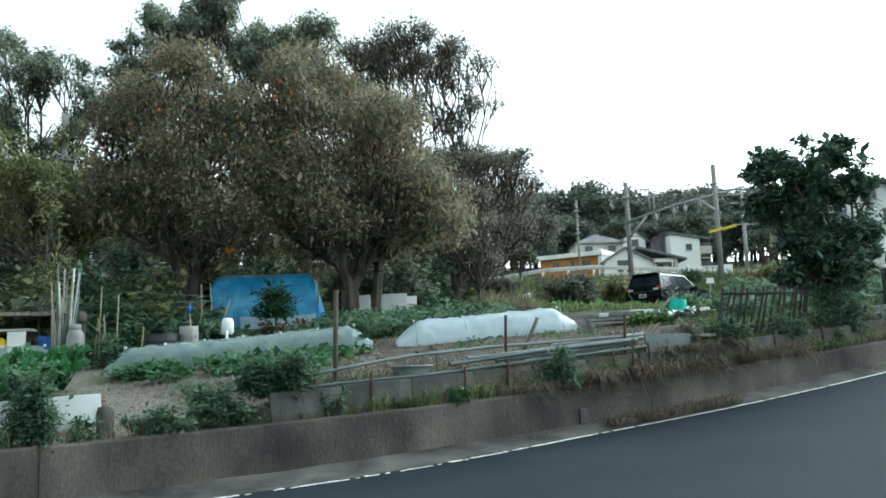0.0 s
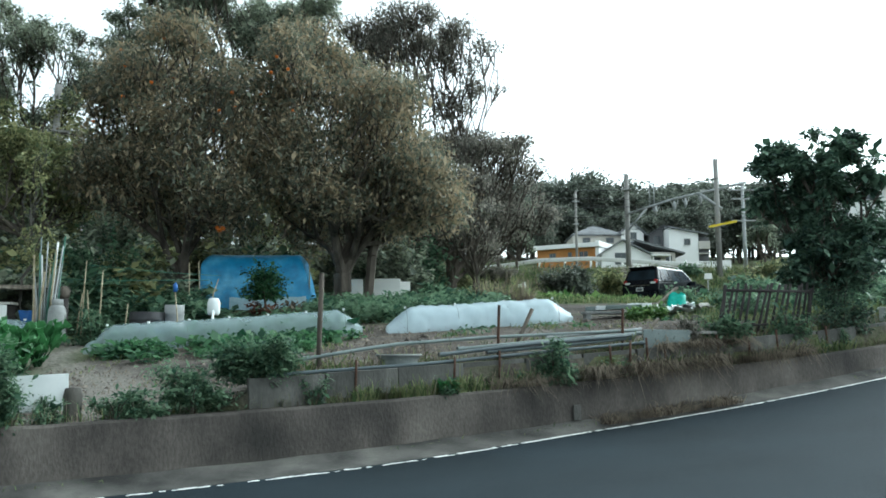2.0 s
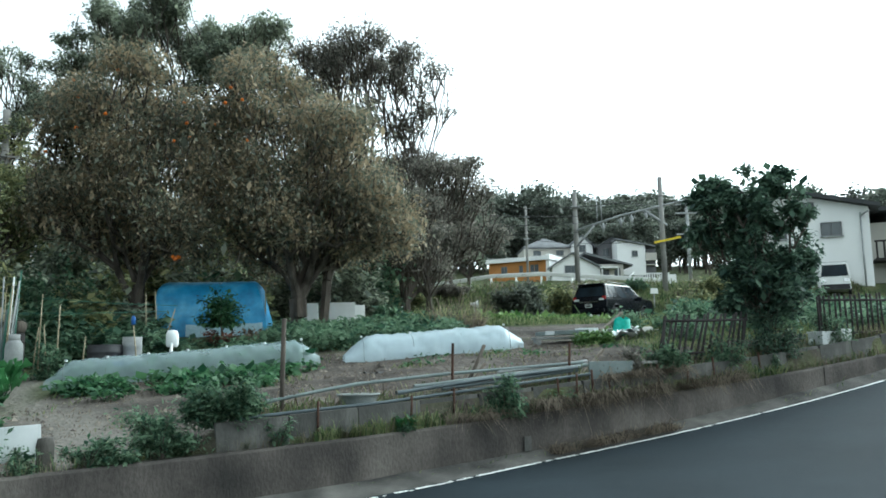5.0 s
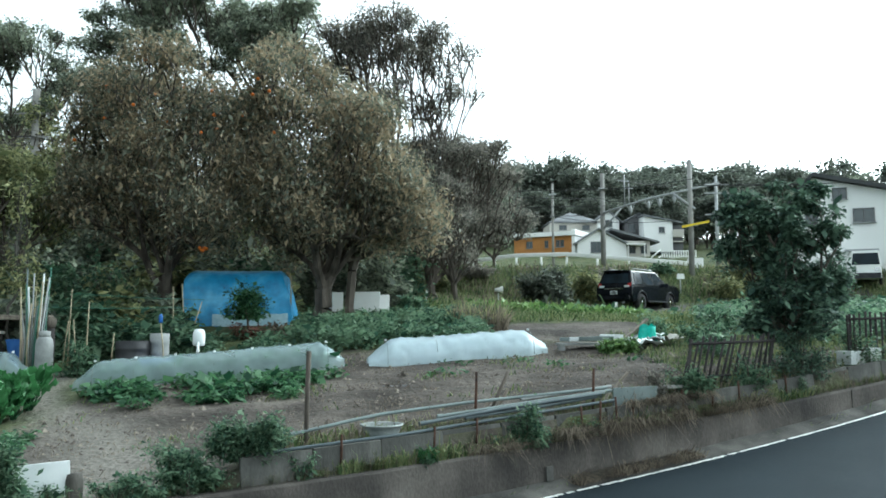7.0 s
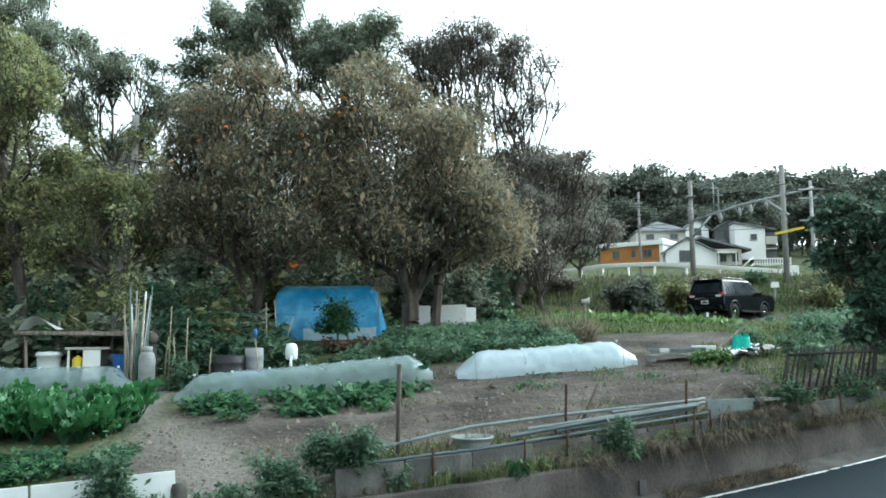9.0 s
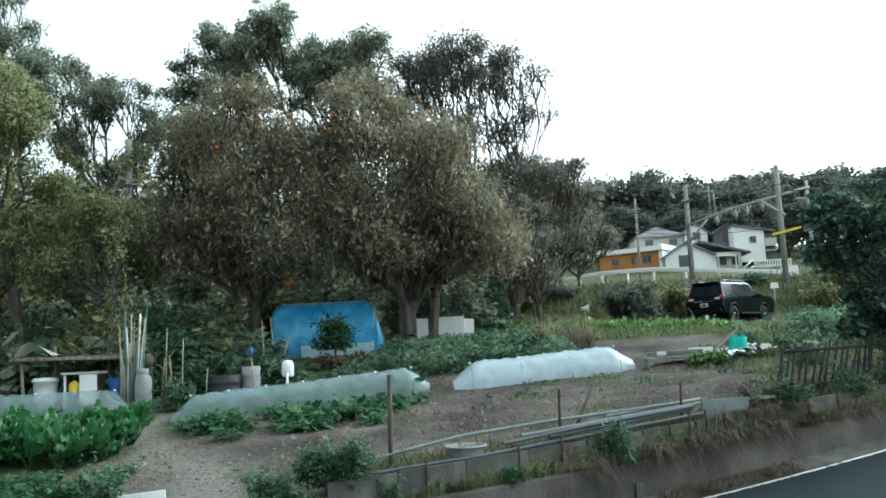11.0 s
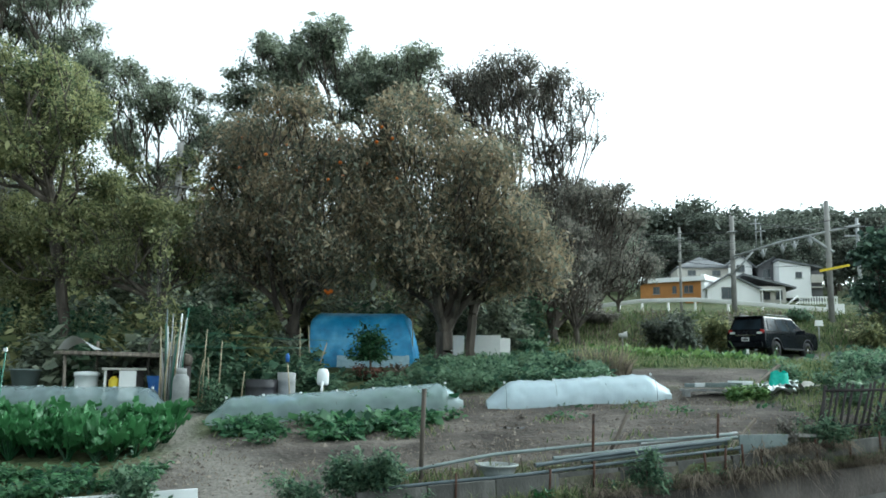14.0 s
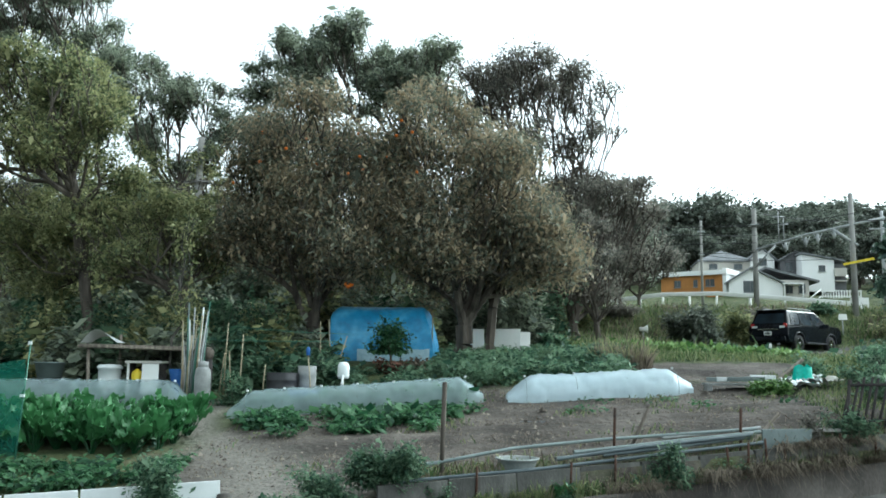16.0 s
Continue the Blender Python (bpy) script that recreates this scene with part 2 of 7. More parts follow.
# ---- mesh helpers ----
class Build:
    """Collects faces for one mesh."""

    def __init__(self):
        self.v, self.f, self.smooth = [], [], []

    def add(self, verts, faces, smooth=False):
        o = len(self.v)
        self.v += [tuple(p) for p in verts]
        self.f += [tuple(o + i for i in q) for q in faces]
        self.smooth += [smooth] * len(faces)
        return self

    def box(self, centre, size, m=None):
        c, h = Vector(centre), Vector(size) / 2
        p = [Vector((x * h.x, y * h.y, z * h.z)) for x in (-1, 1) for y in (-1, 1) for z in (-1, 1)]
        p = [(m @ q if m else q) + c for q in p]
        return self.add(p, [(0, 1, 3, 2), (4, 6, 7, 5), (0, 4, 5, 1), (2, 3, 7, 6), (0, 2, 6, 4), (1, 5, 7, 3)])

    def tube(self, points, radii, sides=8, caps=True, smooth=True):
        pts = [Vector(p) for p in points]
        radii = radii if hasattr(radii, "__len__") else [radii] * len(pts)
        rings = []
        side = None
        for i, p in enumerate(pts):
            d = (pts[min(i + 1, len(pts) - 1)] - pts[max(i - 1, 0)]).normalized()
            if side is None:
                side = d.cross(Vector((0, 0, 1)) if abs(d.z) < 0.9 else Vector((1, 0, 0))).normalized()
            side = (side - d * side.dot(d)).normalized()
            up = d.cross(side)
            rings.append([p + radii[i] * (math.cos(a) * side + math.sin(a) * up) for a in (2 * math.pi * k / sides for k in range(sides))])
        verts = [q for r in rings for q in r]
        faces = [(i * sides + k, i * sides + (k + 1) % sides, (i + 1) * sides + (k + 1) % sides, (i + 1) * sides + k)
                 for i in range(len(pts) - 1) for k in range(sides)]
        self.add(verts, faces, smooth)
        if caps:
            o = len(self.v) - len(verts)
            n = len(verts)
            self.f += [tuple(o + k for k in reversed(range(sides))), tuple(o + n - sides + k for k in range(sides))]
            self.smooth += [False, False]
        return self

    def lathe(self, profile, centre=(0, 0, 0), sides=20, smooth=True):
        """Rings of (radius, height) round the upright axis."""
        c = Vector(centre)
        verts = [c + Vector((r * math.cos(a), r * math.sin(a), z)) for r, z in profile for a in (2 * math.pi * k / sides for k in range(sides))]
        faces = [(i * sides + k, i * sides + (k + 1) % sides, (i + 1) * sides + (k + 1) % sides, (i + 1) * sides + k)
                 for i in range(len(profile) - 1) for k in range(sides)]
        return self.add(verts, faces, smooth)

    def grid(self, rows, smooth=True):
        """A sheet from rows of points of one length."""
        n = len(rows[0])
        faces = [(i * n + k, i * n + k + 1, (i + 1) * n + k + 1, (i + 1) * n + k) for i in range(len(rows) - 1) for k in range(n - 1)]
        return self.add([p for r in rows for p in r], faces, smooth)

    def prism(self, outline, a, b, axis="y"):
        """An outline of 2D points drawn from a to b along an axis."""
        put = {"y": lambda u, w, d: (u, d, w), "x": lambda u, w, d: (d, u, w), "z": lambda u, w, d: (u, w, d)}[axis]
        n = len(outline)
        verts = [put(u, w, a) for u, w in outline] + [put(u, w, b) for u, w in outline]
        faces = [tuple(range(n)), tuple(reversed(range(n, 2 * n)))] + [(k, k + n, (k + 1) % n + n, (k + 1) % n) for k in range(n)]
        return self.add(verts, faces)

    def mesh(self, name, mat, bevel=0.0):
        me = bpy.data.meshes.new(name)
        me.from_pydata(self.v, [], self.f)
        me.polygons.foreach_set("use_smooth", self.smooth)
        bm = bmesh.new()
        bm.from_mesh(me)
        if bevel:
            bmesh.ops.bevel(bm, geom=[e for e in bm.edges if len(e.link_faces) == 2 and e.calc_face_angle(0) > 0.6], offset=bevel, segments=2, profile=0.7, affect="EDGES", clamp_overlap=True)
        bmesh.ops.recalc_face_normals(bm, faces=bm.faces)
        bm.to_mesh(me)
        bm.free()
        me.materials.append(mat)
        return me


def part(name, build, mat, parent=None, label="", bevel=0.0):
    ob = new(name, build.mesh(name, mat, bevel) if isinstance(build, Build) else build)
    if parent is not None:
        ob.parent = parent
    if label:
        tagged(ob, label)
    return ob


def thing(name, label, category, at=(0, 0, 0), rz=0.0, group="", kind=""):
    ob = new(name)
    ob.matrix_basis = pose(*at, 0, 0, rz)
    return tagged(ob, label, category, group, kind)


def single(name, build, mat, label, category, at=(0, 0, 0), rz=0.0, group="", kind="", bevel=0.0):
    ob = part(name, build, mat, bevel=bevel)
    ob.matrix_basis = pose(*at, 0, 0, rz)
    return tagged(ob, label, category, group, kind)


def quads(name, verts, mat, smooth=False, per=4):
    """A mesh of loose four-cornered leaves from an array (n, 4, 3)."""
    n = len(verts)
    me = bpy.data.meshes.new(name)
    me.vertices.add(n * per)
    me.vertices.foreach_set("co", np.asarray(verts, dtype=np.float32).ravel())
    me.loops.add(n * per)
    me.loops.foreach_set("vertex_index", np.arange(n * per, dtype=np.int32))
    me.polygons.add(n)
    me.polygons.foreach_set("loop_start", np.arange(0, n * per, per, dtype=np.int32))
    me.update(calc_edges=True)
    me.materials.append(mat)
    return me


def leaf_quads(rng, centres, size, droop=0.3, slim=0.45, spread=0.4):
    """Diamond leaves about the centres, with random turns, tips bent down."""
    n = len(centres)
    a = rng.uniform(0, 2 * np.pi, n)
    e = rng.normal(-droop, 0.5, n)
    d = np.stack([np.cos(a) * np.cos(e), np.sin(a) * np.cos(e), np.sin(e)], -1)
    s = np.stack([-np.sin(a), np.cos(a), rng.normal(0, 0.5, n)], -1)
    s -= d * (s * d).sum(-1, keepdims=True)
    s /= np.linalg.norm(s, axis=1, keepdims=True)
    L = size * rng.lognormal(0, spread, n)[:, None]
    mid = centres + d * L * 0.5
    return np.stack([centres, mid + s * L * slim * 0.5, centres + d * L + np.array([0, 0, -0.08]) * L, mid - s * L * slim * 0.5], 1)


def smooth01(v, a, b):
    t = np.clip((np.asarray(v, float) - a) / (b - a), 0, 1)
    return t * t * (3 - 2 * t)


# ---- the lie of the land ----
def foot(x, y):
    """The x of the nearest point of the road wall's line, y = 12.2 + 0.5 x, and the signed way behind it."""
    s = (x + 0.5 * (y - 12.2)) / 1.25
    return s, (y - 12.2 - 0.5 * x) / 1.118


def road_z(s, d=0.0):
    s = np.clip(s, -8.0, 14.0)
    return -0.04 + 0.075 * s + 0.0045 * s * s + 0.008 * np.clip(d, -12, 0)


def verge(s):
    """How wide the gutter is at s, against its width at the low end."""
    return 1.0 - 0.42 * float(smooth01(s, -1.5, 2.5))


def wall_z(s):
    s = np.clip(s, -9.0, 14.0)
    return 0.66 + 0.062 * s + 0.003 * s * s


def garden_z(x, y):
    x, y = np.asarray(x, float), np.asarray(y, float)
    base = np.interp(y, [-60, 5, 10, 12, 13.5, 15.5, 20, 27, 32, 38, 43, 46.5, 54, 58, 73, 80.5, 124, 248, 400],
                     [-0.5, 0.4, 0.8, 0.95, 1.12, 1.34, 1.72, 2.7, 3.2, 3.55, 4.0, 5.7, 6.0, 6.3, 8.5, 9.4, 15.3, 25.8, 32])
    tilt = np.interp(y, [12, 18, 22, 28, 34], [0.1, 0.058, 0.045, 0.02, 0.0])
    z = base + tilt * np.clip(x, -8.5, 9)
    z = z - 0.25 * smooth01(x, 3, 9) * smooth01(y, 24, 29) * (1 - smooth01(y, 40, 46)) - 0.25 * smooth01(x, 1, 4) * smooth01(y, 28, 33) * (1 - smooth01(y, 40, 46))
    z = z - 0.15 * smooth01(x, 15, 22) * smooth01(y, 40, 46) * (1 - smooth01(y, 54, 70))
    z = z + 1.8 * smooth01(-x, 5, 14) * smooth01(y, 25, 36)
    return z


def land_z(x, y):
    s, d = foot(np.asarray(x, float), np.asarray(y, float))
    g = garden_z(x, y)
    edge = wall_z(s) - 0.03 + 0.36 * smooth01(s, -2.6, -1.9)
    g = edge + (g - edge) * smooth01(d, 0.3, 1.6)
    r = road_z(s, d) - 0.06
    return np.where(d > 0.2, g, r)


def gz(x, y):
    return float(land_z(x, y))


def on_wall(s, d=0.0):
    """The plan point at s along the wall's line, d metres behind it."""
    return s - 0.4472 * d, 12.2 + 0.5 * s + 0.8944 * d


WALL_TURN = math.degrees(math.atan(0.5))

# ---- ground ----
def ground_material():
    m = bpy.data.materials.new("garden_soil_and_grass")
    m.use_nodes = True
    n, l = m.node_tree.nodes, m.node_tree.links
    b = n["Principled BSDF"]
    co = n.new("ShaderNodeTexCoord")

    def noise_node(scale, detail=6.0):
        t = n.new("ShaderNodeTexNoise")
        t.inputs["Scale"].default_value, t.inputs["Detail"].default_value = scale, detail
        l.new(co.outputs["Object"], t.inputs["Vector"])
        return t

    def ramp(src, cols):
        r = n.new("ShaderNodeValToRGB")
        e = r.color_ramp.elements
        while len(e) < len(cols):
            e.new(0.5)
        for i, (p, c) in enumerate(cols):
            e[i].position, e[i].color = p, (*c, 1)
        l.new(src, r.inputs[0])
        return r

    soil = ramp(noise_node(0.9).outputs["Fac"], [(0.3, (0.036, 0.031, 0.027)), (0.5, (0.072, 0.062, 0.054)), (0.7, (0.122, 0.107, 0.092))])
    green = ramp(noise_node(1.2).outputs["Fac"], [(0.3, (0.04, 0.055, 0.025)), (0.55, (0.08, 0.092, 0.042)), (0.75, (0.14, 0.125, 0.08))])
    # Grass beyond the beds, soil in them, by the mesh's own cover attribute.
    at = n.new("ShaderNodeAttribute")
    at.attribute_name = "cover"
    ad = n.new("ShaderNodeMath")
    ad.operation = "MULTIPLY_ADD"
    l.new(noise_node(1.7).outputs["Fac"], ad.inputs[0])
    ad.inputs[1].default_value = 1.4
    sub = n.new("ShaderNodeMath")
    sub.operation = "SUBTRACT"
    l.new(at.outputs["Fac"], sub.inputs[0])
    sub.inputs[1].default_value = 0.7
    l.new(sub.outputs[0], ad.inputs[2])
    st = n.new("ShaderNodeMapRange")
    st.inputs["From Min"].default_value, st.inputs["From Max"].default_value = 0.3, 0.7
    l.new(ad.outputs[0], st.inputs["Value"])
    mx = n.new("ShaderNodeMixRGB")
    l.new(st.outputs[0], mx.inputs[0])
    l.new(soil.outputs[0], mx.inputs[1])
    l.new(green.outputs[0], mx.inputs[2])
    grain = noise_node(8.0, 12.0)
    hs, mr = n.new("ShaderNodeHueSaturation"), n.new("ShaderNodeMapRange")
    mr.inputs["To Min"].default_value, mr.inputs["To Max"].default_value = 0.6, 1.4
    l.new(grain.outputs["Fac"], mr.inputs["Value"])
    l.new(mr.outputs[0], hs.inputs["Value"])
    dust, dm = n.new("ShaderNodeAttribute"), n.new("ShaderNodeMixRGB")
    dust.attribute_name = "trodden"
    l.new(dust.outputs["Fac"], dm.inputs[0])
    l.new(mx.outputs[0], dm.inputs[1])
    dm.inputs[2].default_value = (0.175, 0.162, 0.142, 1)
    l.new(dm.outputs[0], hs.inputs["Color"])
    l.new(hs.outputs[0], b.inputs["Base Color"])
    b.inputs["Roughness"].default_value = 0.97
    b.inputs["Specular IOR Level"].default_value = 0.15
    bp = n.new("ShaderNodeBump")
    bp.inputs["Strength"].default_value, bp.inputs["Distance"].default_value = 1.0, 0.09
    l.new(grain.outputs["Fac"], bp.inputs["Height"])
    l.new(bp.outputs[0], b.inputs["Normal"])
    return m


def make_ground():
    us = np.concatenate([[-400, -250, -150, -90, -60, -40], np.arange(-30, -16, 1.0), np.arange(-16, 14, 0.2), np.arange(14, 32, 1.0), [34, 40, 50, 70, 110, 180, 300, 450]])
    ds = np.concatenate([[-400, -150, -60, -30, -15, -6, -1.0, -0.3, 0.19, 0.21], np.arange(0.4, 20, 0.2), np.arange(20, 48, 0.7), [50, 54, 58, 62, 66, 72, 78, 85, 95, 110, 150, 220, 350, 500]])
    U, D = np.meshgrid(us, ds)
    wy = 12.2 + 0.5 * np.clip(U, -70, 60)
    X, Yv = U, wy + D * 1.118
    Z = land_z(X, Yv)
    beds = (D > 0.6) & (Yv < 30)
    bumps = np.array([noise.fractal((x * 0.8, y * 0.8, 0.0), 0.9, 2.1, 5) for x, y in zip(X.ravel(), Yv.ravel())]).reshape(X.shape)
    Z = Z + np.where(beds & (np.abs(X) < 18), 0.07 * bumps, np.where(D > 0.6, 0.15 * bumps, 0))
    # Furrows of the bare bed.
    Z = Z + np.where(beds, 0.035 * np.sin((Yv - 0.12 * X) * 6.5) * smooth01(X, -2.5, -1) * (1 - smooth01(Yv, 18, 20)), 0)
    cover = np.clip(smooth01(Yv, 20.5, 24) + 0.9 * smooth01(X, 4.5, 7.5) * smooth01(Yv, 18, 21) + 0.55 * (1 - smooth01(D, 0.5, 1.3)) + 0.8 * smooth01(-X, 6.2, 7.4) * smooth01(Yv, 12, 13), 0, 1)
    bare = smooth01(Yv, 22, 23) * (1 - smooth01(Yv, 25.5, 27)) * smooth01(X, 1.5, 3) * (1 - smooth01(X, 6, 7.5))
    cover = cover * (1 - 0.9 * bare)
    rows, n = [], U.shape[1]
    b = Build()
    b.grid([[(X[i, k], Yv[i, k], Z[i, k]) for k in range(n)] for i in range(U.shape[0])])
    me = bpy.data.meshes.new("ground")
    me.from_pydata(b.v, [], b.f)
    me.polygons.foreach_set("use_smooth", [True] * len(b.f))
    a = me.attributes.new("cover", "FLOAT", "POINT")
    a.data.foreach_set("value", cover.ravel().astype(np.float32))
    px = np.interp(Yv, [9, 11, 13, 15, 17, 19, 21], [-4.0, -4.1, -4.5, -5.6, -7.3, -8.3, -8.5])
    trod = np.exp(-((X - px) / np.interp(Yv, [9, 12, 14, 18], [0.9, 1.1, 1.0, 0.45])) ** 2) * (D > 0.3) * (Yv < 21.5) * 0.9
    a = me.attributes.new("trodden", "FLOAT", "POINT")
    a.data.foreach_set("value", trod.ravel().astype(np.float32))
    me.materials.append(ground_material())
    ob = new("ground", me)
    tagged(ob, "sloping allotment ground of dry brown soil and rough grass", "ground", kind="structure")


make_ground()


def strip(s_list, d_list, zf, lift):
    return [[(*on_wall(s, d), float(zf(s, d)) + lift) for d in d_list] for s in s_list]


S_LONG = [-60, -40, -25, -18] + [-14 + 0.5 * i for i in range(64)] + [20, 26, 34, 46, 60]
tagged(part("road", Build().grid(strip(S_LONG, [-12, -9, -6, -4, -2.5, -1.5, -0.2], road_z, 0.0)), ASPHALT),
       "dark grey asphalt road climbing gently beside a wall", "road", kind="structure")
tagged(part("gutter", Build().grid([[(*on_wall(s, d * verge(s)), float(road_z(s, d * verge(s))) + h + 0.02 * noise.noise((s * 2, d * 9, 3))) for d, h in ((-0.66, -0.03), (-0.62, 0.01), (-0.42, 0.03), (-0.2, 0.075), (0.05, 0.14))] for s in [-14 + 0.2 * i for i in range(160)]]), DIRT),
       "strip of grey dirt and grit between road and wall", "gutter", kind="structure")


def road_line():
    rng = np.random.default_rng(4)
    rows = []
    b = Build()
    s = -13.0
    while s < 20:
        step = 0.06
        gone = 0.12 + 0.3 * max(0.0, noise.noise((s * 1.1, 8, 0)) + 0.35) if s < 1.2 else 0.07
        if rng.random() > gone:
            w0, w1 = rng.normal(0, 0.012, 2)
            wear = (0.06 if s < 1 else 0.025) * rng.random()
            q = [(*on_wall(a, d), float(road_z(a, d)) + 0.004) for a, d in ((s, -0.76 * verge(s) + w0), (s + step, -0.76 * verge(s) + w1), (s + step, 0.1 - 0.76 * verge(s) + w1 - wear), (s, 0.1 - 0.76 * verge(s) + w0 - wear))]
            b.add(q, [(0, 1, 2, 3)])
        s += step
    tagged(part("road_line", b, LINE), "worn white painted line along the road edge", "road marking", kind="structure")


road_line()


# ---- the road wall and the block wall on it ----
def road_wall():
    b = Build()
    ss = [-60, -40, -25, -18] + [-14 + 0.25 * i for i in range(128)] + [20, 26, 34, 46, 60]
    rows = []
    for s in ss:
        zt, zb = float(wall_z(s)), float(road_z(s)) - 0.4
        w = 0.012 * noise.noise((s * 1.3, 0, 0))
        chip = 0.02 * max(0, noise.noise((s * 3.1, 5, 0)))
        rows.append([(*on_wall(s, -0.05 + w), zb), (*on_wall(s, -0.02 + w), zb + 0.45), (*on_wall(s, 0.0 + w), zt - 0.03 - chip), (*on_wall(s, 0.02 + w), zt - chip), (*on_wall(s, 0.24), zt), (*on_wall(s, 0.24), zb)])
    b.grid(rows, smooth=False)
    wall = part("road_wall", b, CONCRETE)
    tagged(wall, "low weathered brown-grey concrete retaining wall along the road", "wall", kind="structure")
    j = Build()
    for s in (-8.7, -4.6, 8.4):
        z0, z1 = float(road_z(s)), float(wall_z(s))
        m = Matrix.Rotation(radians(WALL_TURN), 3, "Z")
        j.box((*on_wall(s, -0.016), (z0 + z1) / 2), (0.009, 0.016, z1 - z0 - 0.03), m)
    part("joint", j, WOODDARK, wall, "dark open joint in concrete")
    p = Build()
    for s, z, w, h in ((2.02, 0.37, 0.13, 0.22),):
        x, y = on_wall(s, -0.05)
        p.box((x, y, z), (w, 0.02, h), Matrix.Rotation(radians(WALL_TURN), 3, "Z"))
    part("mortar_patch", p, BLOCK, wall, "pale mortar patch", bevel=0.006)


road_wall()


def panel_wall():
    wall = thing("panel_wall", "low wall of weathered grey concrete panels set on the road wall", "wall", kind="structure")
    rng = np.random.default_rng(7)
    shapes = []
    for k in range(4):
        b = Build().box((0, 0, 0), (0.985, 0.07, 0.40))
        b.v = [tuple(p) for p in np.array(b.v) + rng.normal(0, 0.004, (8, 3))]
        shapes.append(b.mesh("panel", BLOCK, 0.01))
    s = -1.75
    while s < 16:
        slope = math.degrees(math.atan(float(wall_z(s + 0.4) - wall_z(s - 0.4)) / 0.8 / 1.118))
        x, y = on_wall(s, 0.24 + rng.normal(0, 0.012))
        ob = new("panel", shapes[rng.integers(4)])
        ob.parent = wall
        ob.matrix_basis = pose(x, y, float(wall_z(s)) + 0.19 + rng.normal(0, 0.01), rng.normal(0, 1.5), -slope, WALL_TURN + rng.normal(0, 0.8))
        s += 0.9
    rows = [[(*on_wall(q, 0.265), float(wall_z(q)) - 0.02), (*on_wall(q, 0.265), float(wall_z(q)) + 0.34), (*on_wall(q, 0.34), float(wall_z(q)) + 0.34), (*on_wall(q, 0.34), float(wall_z(q)) - 0.02)] for q in [-2.1 + 0.5 * k for k in range(37)]]
    part("backing", Build().grid(rows, smooth=False), CONCRETE, wall, "dark earth-stained backing")
    # Rusted stakes driven in front of the panels.
    stake = Build().tube([(0, 0, -0.1), (0.004, 0, 0.3), (0, 0, 0.52)], 0.019, 6).mesh("stake", RUST)
    for q in (-0.95, 0.33, 0.98, 1.9, 2.75, 3.05, 3.38, 3.7, 4.7, 5.3, 5.9, 7.0):
        ob = new("stake", stake)
        ob.parent = wall
        x, y = on_wall(q, 0.185)
        ob.matrix_basis = pose(x, y, float(wall_z(q)) - 0.02 + rng.normal(0, 0.03), rng.normal(0, 3), rng.normal(0, 3), 0)


panel_wall()

